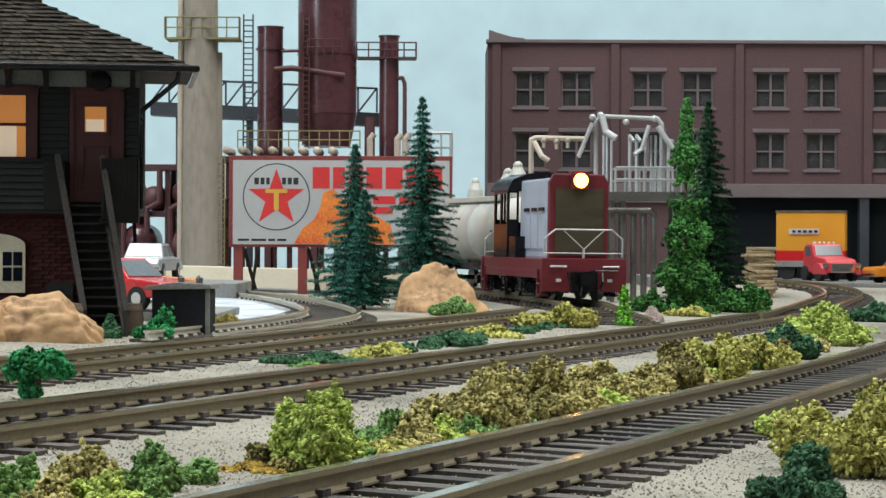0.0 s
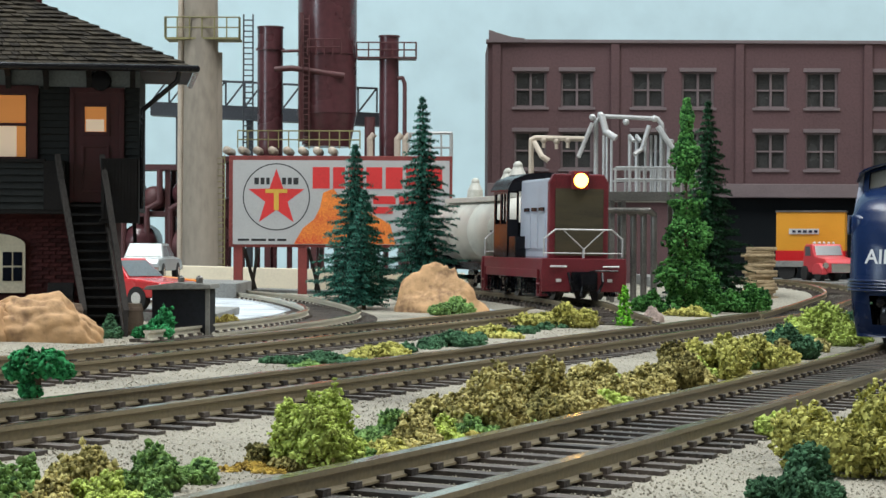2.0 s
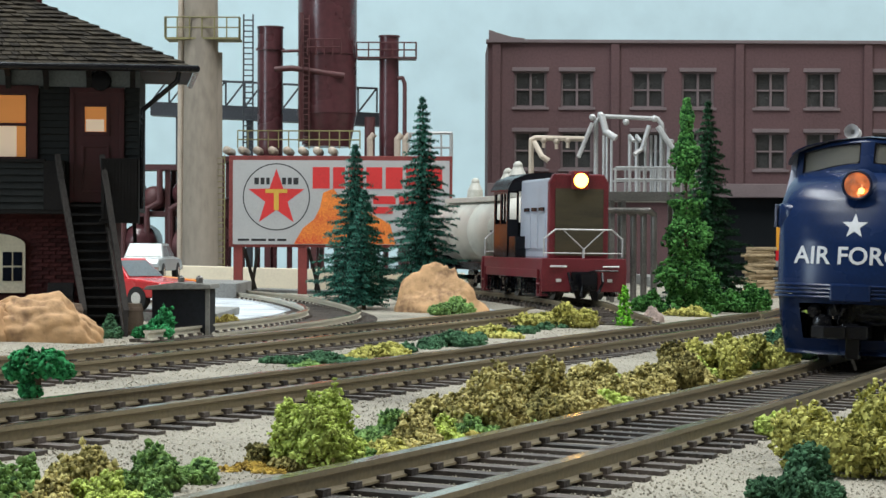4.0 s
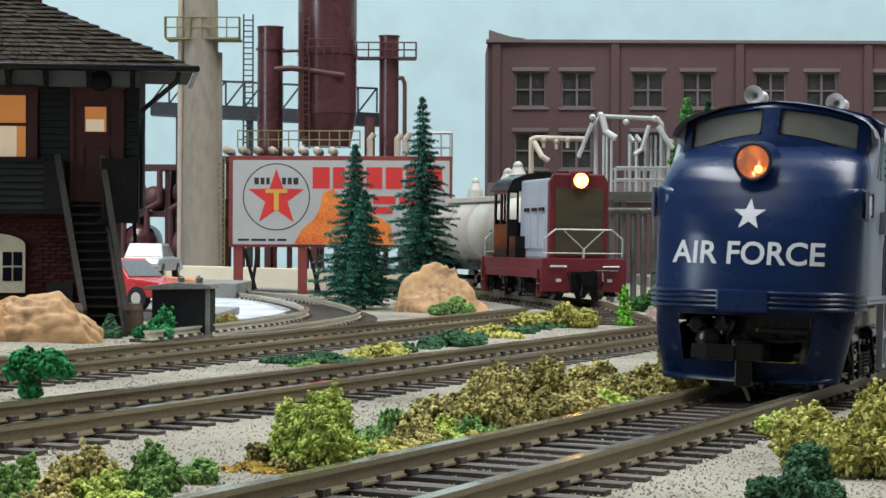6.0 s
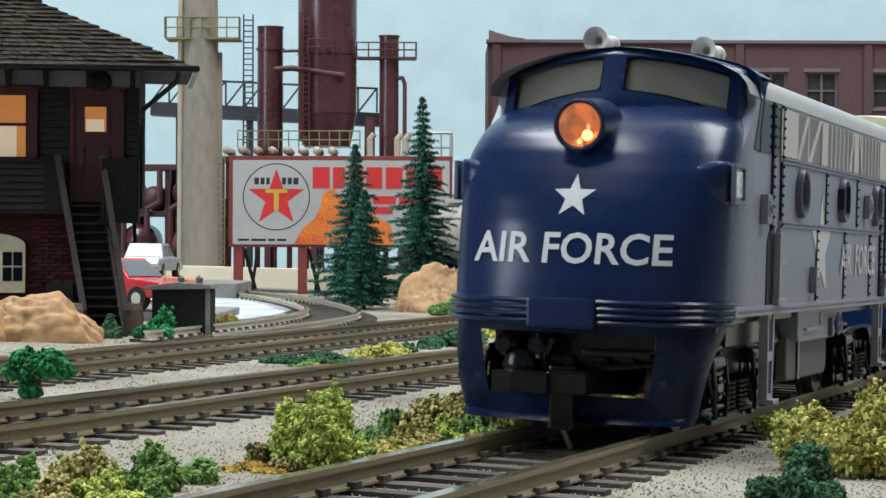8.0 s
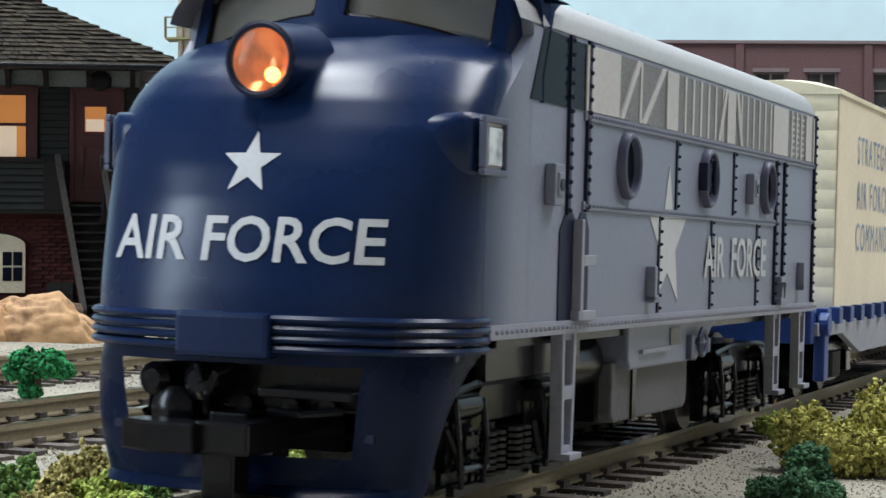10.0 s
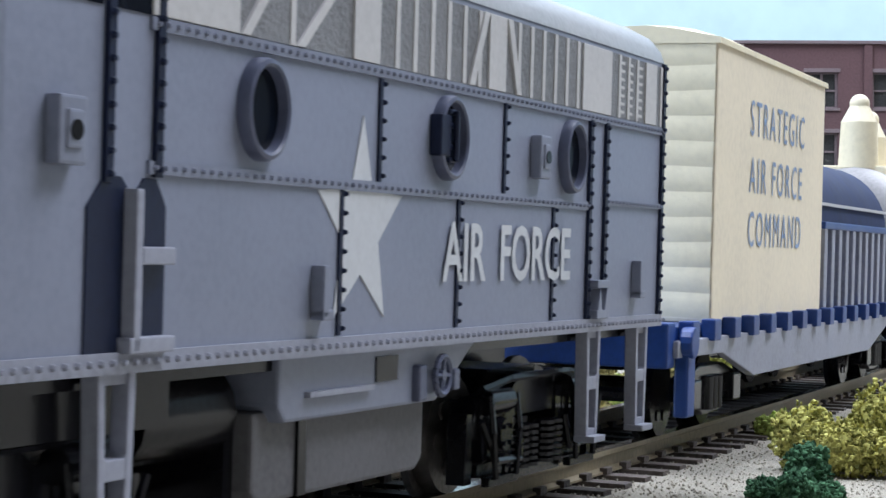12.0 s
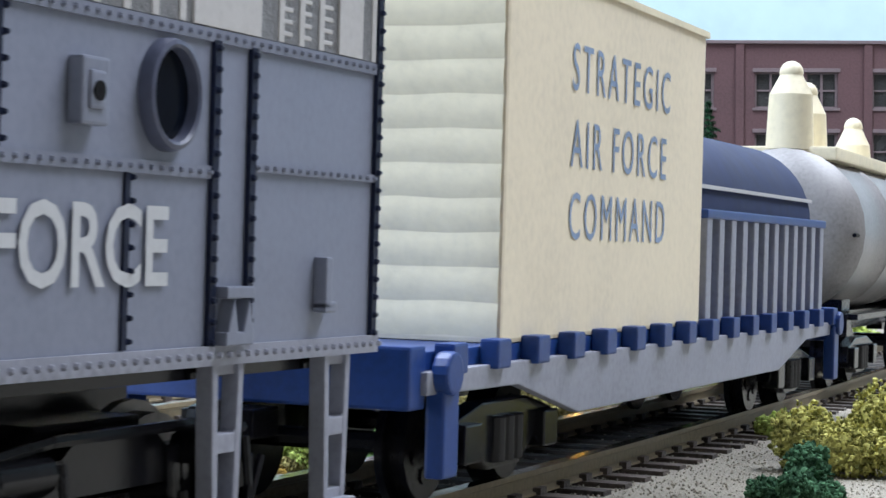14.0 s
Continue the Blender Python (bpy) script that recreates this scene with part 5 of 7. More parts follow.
STAIRW = mat("weathered_grey_timber", (0.045, 0.04, 0.037), 0.8, vary=0.3, bump=0.3, spec=0.15)
CREAMW = mat("cream_painted_wood", (0.55, 0.5, 0.38), 0.6, vary=0.12, bump=0.1)
WARM = glow("warm_lit_interior", (1.0, 0.38, 0.1), 0.11)
WARMW = glow("lit_blind", (1.0, 0.76, 0.56), 0.22)
PANE = glass("window_glass", (0.8, 0.85, 0.9), 0.05, 0.18)


def tower():
    t = thing("signal_tower", "two-storey grey clapboard signal tower with shingled hip roof", "building", stand(-101.3, 540, 0, 6))
    X1 = 18.9
    b = B()
    box(b, -52, 12.0, 0.8, 40, 0, 34)
    ground = part("brick_storey", b, BRICKD, t, "dark red brick lower storey")
    k = 0
    bmx = B()
    box(bmx, -1.55, 1.55, -0.35, 0.35, -0.42, 0.42)
    brick = finish(bmx, BRICKD, name="brick")
    for r in range(28):
        for c in range(15):
            x = -30.5 + 3.4 * c + (1.7 if r % 2 else 0)
            if x > 10.6 or k >= 295 or (x < -9.5 and 10.5 < 1 + r * 1.1 < 27.5):
                continue
            ob = new("brick", brick)
            ob.parent = ground
            ob.location = (x * U, 0.62 * U, (1 + 1.1 * r) * U)
            k += 1
    b = B()
    box(b, -52, X1, 0.6, 40.5, 33.4, 72)
    wall = part("upper_wall", b, SIDING, t)
    z = 33.8
    while z < 66:
        for x0, x1 in ((-7.6, 0.2), (15.2, X1 + 0.2)):
            b = B()
            prism(b, [(-0.55, z), (0.7, z), (0.7, z + 1.75), (0.0, z + 1.75)], x0, x1, "x")
            part("clapboard", b, SIDING, wall)
        z += 1.85
    b = B()
    box(b, -52, X1 + 0.2, 0.1, 0.8, 66.5, 72)
    part("frieze", b, SIDING2, t, "pale grey frieze under the eaves")
    # porch skirt in front of the window, with boards
    z = 33.6
    while z < 46:
        b = B()
        prism(b, [(-4.6, z), (-3.3, z), (-3.3, z + 1.75), (-4.1, z + 1.75)], -52, -6.2, "x")
        part("porch_board", b, SIDING, t)
        z += 1.85
    b = B()
    box(b, -52, -0.4, -4.4, 0.6, 32.4, 33.8)
    box(b, -52, -5.8, -4.8, 0.6, 46.2, 47.2)
    box(b, -6.2, -0.6, -4.6, 0.4, 33.4, 46.8)
    part("porch", b, DARKWOOD, t, "dark timber porch", bevel=0.15)
    b = B()
    box(b, 8.8, X1 + 0.3, -6.5, 0.4, 30.0, 31.0)
    box(b, 9.2, X1 + 0.3, -6.5, -5.7, 31, 47.4)
    box(b, X1 - 0.4, X1 + 0.3, -6.5, 0.4, 31, 47.4)
    prism(b, [(-5.5, 30), (-4.3, 30), (0.6, 24.6), (0.6, 26)], X1 - 1.4, X1 - 0.4, "x")
    land = part("landing", b, DARKWOOD, t, "dark boarded stair landing", bevel=0.1)
    for i in range(11):
        b = B()
        box(b, 9.6 + 0.86 * i, 10.1 + 0.86 * i, -6.75, -6.4, 31, 47.2)
        part("board", b, DARKWOOD, land)
    # door
    b = B()
    box(b, 0.8, 14.6, -0.3, 0.8, 35.6, 66.2)
    door = part("door", b, MAROON, t, "maroon door with a lit pane", bevel=0.2)
    b = B()
    for x0, x1, z0, z1 in ((0.4, 1.6, 35.6, 66.6), (13.8, 15.0, 35.6, 66.6), (0.4, 15, 65.4, 66.8), (4.0, 10.6, 53.8, 54.8), (4.0, 10.6, 61.6, 62.4), (3.6, 4.4, 53.8, 62.4), (10.2, 11, 53.8, 62.4), (4, 10.8, 50.6, 51.2), (4, 10.8, 38.4, 39.0), (3.6, 4.2, 38.4, 51.2), (10.4, 11, 38.4, 51.2)):
        box(b, x0, x1, -0.75, 0.2, z0, z1)
    part("door_frame", b, MAROON, door, bevel=0.1)
    b = B()
    box(b, 4.4, 10.2, -0.45, -0.3, 54.8, 61.6)
    part("door_pane", b, WARM, door, "warm lit door pane")
    b = B()
    box(b, 4.7, 9.6, -0.52, -0.44, 54.9, 58.2)
    part("door_blind", b, WARMW, door, "white half blind")
    # window with two lit sashes
    b = B()
    box(b, -40, -8.4, -0.1, 0.7, 45.8, 67)
    win = part("window", b, MAROON, t, "maroon sash window lit from inside")
    for x0, x1, z0, z1, m in ((-19.5, -11.4, 57.0, 64.5, WARM), (-19.5, -11.4, 47.9, 56.2, WARMW), (-13.8, -11.4, 47.9, 57.5, WARM), (-38, -22, 47.9, 64.5, WARM)):
        b = B()
        box(b, x0, x1, -0.3 - 0.05 * (m is WARM), 0.3, z0, z1)
        part("pane", b, m, win, "warm lit window pane")
    b = B()
    for x0, x1, z0, z1 in ((-41, -8.0, 45.4, 47.4), (-41, -8, 64.8, 67.2), (-10.8, -8.2, 45.4, 67), (-41, -10, 56.2, 57.0), (-22, -19.5, 45.4, 67)):
        box(b, x0, x1, -0.8, 0.3, z0, z1)
    part("window_frame", b, MAROON, win, bevel=0.12)
    # arched window below
    b = B()
    arch = [(-30, 11.0), (-11.4, 11.0), (-11.4, 24.0)] + [(-20.7 + 9.3 * math.cos(a), 24.0 + 3.2 * math.sin(a)) for a in (math.pi * i / 12 for i in range(1, 12))] + [(-30, 24.0)]
    prism(b, arch, -0.3, 0.6, "y")
    aw = part("arched_window", b, CREAMW, t, "cream arched lower window", bevel=0.15)
    for x0 in (-28.4, -23.0, -17.4, -14.6):
        for z0 in (14.2, 18.4):
            b = B()
            box(b, x0, x0 + 2.4, -0.45, -0.2, z0, z0 + 3.7)
            part("arched_pane", b, DARKGLASS, aw)
    b = B()
    box(b, -31, -8.4, -3.4, 0.2, 0, 7.4)
    part("stone_plinth", b, ROCKP, t, bevel=0.4)
    b = B()
    box(b, -5.4, 1.6, -3, 0.5, 0, 10.4)
    prism(b, [(-3.0, 10.4), (0.5, 10.4), (0.5, 14.0)], -5.4, 1.6, "x")
    part("coal_bunker", b, DARKWOOD, t, bevel=0.2)
    # stairs down towards the tracks
    ns = 15
    for i in range(ns):
        b = B()
        q = i / (ns - 1)
        z, y = 35.0 - 34.2 * q, -1.4 - 20.0 * q
        xo = 6.6 * q
        box(b, 0.2 + xo, 9.4 + xo, y - 1.9, y + 0.2, z - 0.6, z)
        box(b, 0.4 + xo, 9.2 + xo, y - 0.1, y + 0.2, z - 2.7, z)
        part("tread", b, DARKWOOD, t)
    for xa, nm in ((-0.4, "stringer"), (9.2, "stringer")):
        b = B()
        p0, p1 = Vector((xa, -1.0, 35.4)), Vector((xa + 6.6, -21.6, 0))
        vs = [b.verts.new(p + Vector((dx, 0, dz))) for p in (p0, p1) for dx in (0, 0.7) for dz in (-1.4, 1.4)]
        for f in ((0, 1, 3, 2), (4, 6, 7, 5), (0, 4, 5, 1), (2, 3, 7, 6), (0, 2, 6, 4), (1, 5, 7, 3)):
            b.faces.new([vs[j] for j in f])
        part(nm, b, STAIRW, t)
        b = B()
        off = -3.6 if xa < 0 else 0.2
        p0, p1 = Vector((xa + off * 0.6, -5.0, 47.6)), Vector((xa + 7.0 + (-0.6 if xa < 0 else 0.6), -22.0, 6.2))
        vs = [b.verts.new(p + Vector((dx, 0, dz))) for p in (p0, p1) for dx in (-0.6, 0.8) for dz in (-0.9, 0.9)]
        for f in ((0, 1, 3, 2), (4, 6, 7, 5), (0, 4, 5, 1), (2, 3, 7, 6), (0, 2, 6, 4), (1, 5, 7, 3)):
            b.faces.new([vs[j] for j in f])
        box(b, p1.x - 0.5, p1.x + 0.5, -22.4, -21.4, 0, 7)
        part("handrail", b, STAIRW, t, "weathered grey stair handrail")
    # roof: hip with shingle courses
    E_Z, E_X0, E_X1, E_Y0, E_Y1 = 71.4, -66.0, 33.6, -14.0, 42.0
    RX0, RX1, RY, RZ = -36.0, -15.0, 14.0, 93.6
    b = B()
    c = [b.verts.new(v) for v in ((E_X0, E_Y0, E_Z), (E_X1, E_Y0, E_Z), (E_X1, E_Y1, E_Z), (E_X0, E_Y1, E_Z), (RX0, RY, RZ), (RX1, RY, RZ))]
    for f in ((0, 1, 5, 4), (1, 2, 5), (2, 3, 4, 5), (3, 0, 4), (0, 3, 2, 1)):
        b.faces.new([c[i] for i in f])
    roof = part("roof", b, DARKWOOD, t, "dark roof underside")
    # front and right slopes of shingles
    b = B()
    rows_n = 17
    for r in range(rows_n):
        q0, q1 = r / rows_n, (r + 1.35) / rows_n
        for (pa, pb, ra, rb) in (((E_X0, E_Y0), (E_X1, E_Y0), (RX0, RY), (RX1, RY)), ((E_X1, E_Y0), (E_X1, E_Y1), (RX1, RY), (RX1, RY))):
            a0, b0 = Vector((*pa, E_Z)).lerp(Vector((*ra, RZ)), q0), Vector((*pb, E_Z)).lerp(Vector((*rb, RZ)), q0)
            q1c = min(1, q1)
            a1, b1 = Vector((*pa, E_Z)).lerp(Vector((*ra, RZ)), q1c), Vector((*pb, E_Z)).lerp(Vector((*rb, RZ)), q1c)
            n = (b0 - a0).cross(a1 - a0).normalized()
            length = (b0 - a0).length
            cnt = max(1, int(length / 2.6))
            cuts = [0.0] + [min(1, max(0, (i + RNG.uniform(-0.18, 0.18) + (0.5 if r % 2 else 0)) / cnt)) for i in range(1, cnt)] + [1.0]
            for u0, u1 in zip(cuts, cuts[1:]):
                if u1 - u0 < 0.002:
                    continue
                th = RNG.uniform(0.5, 0.95)
                lo0, lo1 = a0.lerp(b0, u0 + 0.0015), a0.lerp(b0, u1 - 0.0015)
                hi0, hi1 = a1.lerp(b1, u0 + 0.0015), a1.lerp(b1, u1 - 0.0015)
                sl = [b.verts.new(p) for p in (lo0, lo1, lo1 + n * th, lo0 + n * th, hi0 + n * 0.12, hi1 + n * 0.12)]
                b.faces.new((sl[0], sl[1], sl[2], sl[3]))
                b.faces.new((sl[3], sl[2], sl[5], sl[4]))
                b.faces.new((sl[0], sl[3], sl[4]))
                b.faces.new((sl[1], sl[5], sl[2]))
    sh = part("shingle", b, SHINGLE, roof, "brown-grey weathered shingles")
    sh["kind"] = "stuff"
    b = B()
    tube(b, (E_X0 - 0.5, E_Y0 - 0.7, E_Z - 0.2), (E_X1 + 0.9, E_Y0 - 0.7, E_Z - 0.2), 0.95, seg=10)
    tube(b, (E_X1 + 0.4, E_Y0 - 0.7, E_Z - 0.2), (E_X1 + 0.4, E_Y1, E_Z - 0.2), 0.95, seg=10)
    pipe(b, [(29.5, E_Y0 + 1, 70.6), (29.0, E_Y0 + 1.4, 68.0), (20, -0.5, 61.0), (19.6, 0.0, 40), (19.6, 0, 34)], 0.7, 8)
    part("gutter", b, BLACKP, roof, "black gutter and downpipe", smooth=True)
    for x in (-16, -6, 5.5, 17.2):
        b = B()
        prism(b, [(-11, 71), (0.5, 71), (0.5, 66.2), (-0.6, 66.2), (-2.6, 69.4)], x - 0.7, x + 0.7, "x")
        part("eave_bracket", b, DARKWOOD, roof)
    b = B()
    box(b, -12.4, -7.8, 12, 17, 86, 108)
    box(b, -12.8, -7.4, 11.6, 17.4, 101, 102.2)
    part("chimney", b, BRICKD, roof, "dark red brick chimney", bevel=0.2)
    b = B()
    tube(b, (8.6, -0.2, 68.6), (8.6, -1.2, 68.6), 3.0, 2.6, 16)
    part("wall_gong", b, BLACKP, t)
    roof.matrix_local = P(0, 0, 0, 0, 0, 3)


tower()

BARRELM = mat("weathered_barrel_wood", (0.14, 0.1, 0.075), 0.85, vary=0.35, bump=0.4, stretch=(6, 6, 1))


def barrel(x, y):
    b = B()
    n = 20
    rows = [[b.verts.new((r * math.cos(2 * math.pi * i / n), r * math.sin(2 * math.pi * i / n), z)) for i in range(n)] for z, r in ((0, 3.1), (1, 3.35), (1.1, 3.55), (1.9, 3.65), (2.0, 3.5), (4.5, 3.75), (7.0, 3.5), (7.1, 3.65), (7.9, 3.5), (8.0, 3.35), (9, 3.1))]
    grid_faces(b, rows, close=True)
    b.faces.new(rows[-1])
    ob = tagged(part("barrel", b, BARRELM, smooth=True), "weathered wooden barrel beside the tower stairs", "barrel", "barrels by the tower")
    ob.matrix_world = P(x, y, 0)


barrel(-96.5, 516)
barrel(-83.0, 530)

# relay shed
shed = thing("relay_shed", "black trackside relay shed with a flat grey roof", "shed", stand(-69.6, 536, 0, -2))
SHEDM = mat("black_shed_paint", (0.01, 0.011, 0.015), 0.6, vary=0.25, bump=0.1, spec=0.25)
SHEDE = mat("grey_shed_trim", (0.2, 0.19, 0.17), 0.7, vary=0.2, bump=0.2)
bm = B()
box(bm, -7.4, 7.7, -5, 8, 0, 13.0)
part("body", bm, SHEDM, shed, bevel=0.15)
bm = B()
box(bm, 7.0, 8.0, -5.3, -3.6, 0, 13.2)
part("corner_post", bm, SHEDE, shed)
bm = B()
prism(bm, [(-9.6, 12.9), (8.8, 13.2), (8.4, 14.4), (-1, 14.9), (-8.6, 13.9)], -7, 10, "y")
part("roof", bm, SHEDE, shed, bevel=0.2)
for x in (-0.4, 4.6):
    bm = B()
    tube(bm, (x, 0, 14.2), (x, 0, 15.6), 0.9, seg=10)
    ball(bm, (x, 0, 15.7), 1.0, 10, 6)
    part("roof_vent", bm, STEELW, shed, smooth=True)

# ---- road vehicles ----
RED = mat("glossy_red_plastic", (0.55, 0.015, 0.02), 0.25, vary=0.06, bump=0.0, coat=0.5)
PINKRED = mat("faded_red_plastic", (0.55, 0.05, 0.06), 0.35, vary=0.08, bump=0.0)
WHITEC = mat("pale_grey_car_paint", (0.36, 0.4, 0.4), 0.2, vary=0.05, bump=0.0, coat=0.4)
ORANGE = mat("orange_car_paint", (0.6, 0.2, 0.02), 0.3, vary=0.06, bump=0.0)
TYRE = mat("black_tyre", (0.015, 0.015, 0.015), 0.8, vary=0.2, bump=0.1)
CARGLASS = mat("car_window", (0.1, 0.11, 0.12), 0.08, vary=0.2, bump=0.0)


def sedan(x, y, z, rz, paint, label):
    c = thing("car", label, "car", stand(x, y, z, rz))
    b = B()
    prof = [(-26, 4), (-26.5, 7.5), (-25, 9.4), (-12, 10.2), (13, 10.2), (25, 9.0), (26.5, 6.6), (26, 4)]
    prism(b, prof, -9.6, 9.6, "y")
    part("body", b, paint, c, bevel=0.8)
    b = B()
    lo, hi = [(-14, 10), (12, 10)], [(-9.5, 16.4), (5, 16.4)]
    vs = [b.verts.new((px, sy * w, pz)) for (px, pz), w in ((lo[0], 9.0), (lo[1], 9.0), (hi[1], 7.4), (hi[0], 7.4)) for sy in (-1, 1)]
    for f in ((0, 2, 4, 6), (1, 7, 5, 3), (0, 6, 7, 1), (2, 3, 5, 4), (6, 4, 5, 7)):
        b.faces.new([vs[i] for i in f])
    part("cabin", b, paint, c, bevel=0.6)
    b = B()
    for s in (-1, 1):
        for q in ([(-11.6, 10.6), (-2.6, 10.6), (-2.6, 15.4), (-8.8, 15.4)], [(-1.6, 10.6), (9.4, 10.6), (4.6, 15.4), (-1.6, 15.4)]):
            vs = [b.verts.new((px, s * (9.08 - (pz - 10) * 0.25), pz)) for px, pz in q]
            b.faces.new(vs)
    for (xa, xb, d) in ((-13.6, -9.9, -0.25), (11.4, 5.6, 0.25)):
        vs = [b.verts.new((xa + d, -8, 10.7)), b.verts.new((xa + d, 8, 10.7)), b.verts.new((xb + d, 6.6, 15.7)), b.verts.new((xb + d, -6.6, 15.7))]
        b.faces.new(vs)
    part("glazing", b, CARGLASS, c, "pale reflective car windows")
    for wx in (-16, 16):
        for s in (-1, 1):
            b = B()
            tube(b, (wx, s * 7.4, 3.8), (wx, s * 9.8, 3.8), 3.8, seg=18)
            w = part("wheel", b, TYRE, c, smooth=True)
            b = B()
            tube(b, (wx, s * 9.8, 3.8), (wx, s * 10.05, 3.8), 2.0, seg=14)
            part("hubcap", b, CHROME, w, smooth=True)
    for e in (-1, 1):
        b = B()
        box(b, e * 26, e * 27.3, -9.6, 9.6, 4.4, 6)
        part("bumper", b, CHROME, c, bevel=0.3)


sedan(-104, 640, 3.4, -32, RED, "glossy red saloon car parked behind the signal tower")
sedan(-133, 905, 7.5, 86, WHITEC, "pale grey saloon car parked in the refinery yard")
sedan(-124, 800, 0.6, 8, ORANGE, "orange car parked behind a red car")
for x0, x1, y0, y1, z1 in ((-125, -70, 620, 690, 3.4), (-170, -90, 870, 940, 7.5)):
    bm = B()
    box(bm, x0, x1, y0, y1, -0.5, z1)
    tagged(part("pavement", bm, ROADM, bevel=0.4), "raised grey car park", "pavement", kind="structure")

# truck and trailer in the street
YELLOW = mat("yellow_orange_trailer_paint", (0.68, 0.3, 0.02), 0.45, vary=0.08, bump=0.02)
trailer = thing("semi_trailer", "yellow and red box trailer in front of the factory", "trailer", stand(210, 1190, 12.0, -14))
bm = B()
box(bm, -9, 31, -14, 14, 17, 40)
part("box", bm, YELLOW, trailer, bevel=0.5)
bm = B()
box(bm, -9.3, 31.3, -14.3, 14.3, 11, 17.2)
part("lower_band", bm, RED, trailer, "red lower band", bevel=0.3)
bm = B()
box(bm, -9.4, 31.4, -14.4, 14.4, 7.6, 11.2)
part("chassis", bm, ROADM, trailer, bevel=0.2)
bm = B()
box(bm, -1.5, 16, -14.6, -14.1, 27.0, 30.2)
lg = part("name_panel", bm, PALE, trailer, "pale name panel with dark bars")
bm = B()
for i in range(5):
    box(bm, 0.4 + i * 3.2, 2.4 + i * 3.2, -14.9, -14.5, 27.9, 29.3)
part("name_bar", bm, NAVYTRIM, lg)
bm = B()
box(bm, -9.5, 31.5, -14.5, 14.5, 40, 41)
part("top_rail", bm, STEELW, trailer)
for x in (-3, 24):
    for s in (-1, 1):
        bm = B()
        tube(bm, (x, s * 9, 5), (x, s * 13, 5), 5, seg=18)
        part("wheel", bm, TYRE, trailer, smooth=True)

truck = thing("truck", "faded red road truck with round bonnet parked in the street", "truck", stand(224, 1150, 12.0, -76))
bm = B()
prism(bm, [(-16, 5), (-16, 12), (-15, 20), (-12, 21.5), (-4, 21.5), (-0.5, 14.6), (14, 13), (16.5, 11), (17, 5)], -9.5, 9.5, "y")
part("cab", bm, PINKRED, truck, bevel=1.2)
bm = B()
box(bm, 13, 17.8, -7, 7, 5.2, 10.4)
part("grille", bm, CHROME, truck, bevel=0.5)
bm = B()
vs = [bm.verts.new(p) for p in ((-3.2, -8, 20.4), (-3.2, 8, 20.4), (-0.4, 8, 15.0), (-0.4, -8, 15.0))]
bm.faces.new(vs)
for v in bm.verts:
    v.co.x += 0.35
part("windscreen", bm, CARGLASS, truck)
bm = B()
for s in (-1, 1):
    vs = [bm.verts.new((px, s * 9.6, pz)) for px, pz in ((-12.5, 14.6), (-4.6, 14.6), (-6, 20), (-12.5, 20))]
    bm.faces.new(vs)
part("door_window", bm, CARGLASS, truck)
for s in (-1, 1):
    bm = B()
    prism(bm, [(2, 4), (3, 8.6), (7, 10.6), (12, 10.4), (15.6, 7.6), (16.6, 4)], min(s * 8.6, s * 12.2), max(s * 8.6, s * 12.2), "y")
    fend = part("fender", bm, PINKRED, truck, bevel=0.9)
    bm = B()
    tube(bm, (15.6, s * 10, 9.2), (17.2, s * 10, 9.2), 1.7, seg=14)
    part("headlight", bm, CHROME, fend, smooth=True)
    bm = B()
    tube(bm, (9, s * 8.4, 4.4), (9, s * 11.6, 4.4), 4.4, seg=18)
    part("wheel", bm, TYRE, truck, smooth=True)
    bm = B()
    tube(bm, (-12, s * 7, 4.4), (-12, s * 10.6, 4.4), 4.4, seg=18)
    part("wheel", bm, TYRE, truck, smooth=True)
for i in range(5):
    bm = B()
    ball(bm, (-7.6, -6 + 3 * i, 22.0), 0.9, 10, 6)
    part("roof_marker", bm, PALE, truck, smooth=True)
sedan(268, 1135, 12.0, 10, ORANGE, "orange-brown car parked behind the red truck")

# ---- billboard ----
BRED = mat("red_oxide_timber", (0.2, 0.035, 0.03), 0.7, vary=0.25, bump=0.2)
BWHITE = mat("white_poster", (0.42, 0.42, 0.42), 0.7, vary=0.06, coarse=40, bump=0.03)
BREDP = mat("poster_red", (0.6, 0.03, 0.03), 0.7, vary=0.08, bump=0.0)
BBLACK = mat("poster_black", (0.02, 0.02, 0.022), 0.7, vary=0.1, bump=0.0)
BORANGE = mat("poster_orange", (0.7, 0.2, 0.03), 0.7, vary=0.35, coarse=60, bump=0.0, dark=(0.6, 0.05, 0.02))
BGOLD = mat("poster_gold", (0.6, 0.36, 0.05), 0.7, vary=0.1, bump=0.0)
bill = thing("billboard", "red-framed billboard with a red star roundel on white", "billboard", stand(-104.8, 985, 0.5))
KB = 985 / 3515


def bx(px):
    return (px - 408) * KB


def bz(py):
    return (522 - py) * KB


bm = B()
box(bm, bx(405), bx(800), 0.3, 2.2, bz(442), bz(280))
part("panel", bm, BRED, bill, "red oxide frame", bevel=0.3)
bm = B()
box(bm, bx(412), bx(795), -0.15, 0.4, bz(437), bz(288))
poster = part("poster", bm, BWHITE, bill, "white poster sheet")
cx, cz, rr = bx(489), bz(353), 59.5 * KB


def disc(b, r, y, n=48):
    b.faces.new([b.verts.new((cx + r * math.cos(2 * math.pi * i / n), y, cz + r * math.sin(2 * math.pi * i / n))) for i in range(n)])


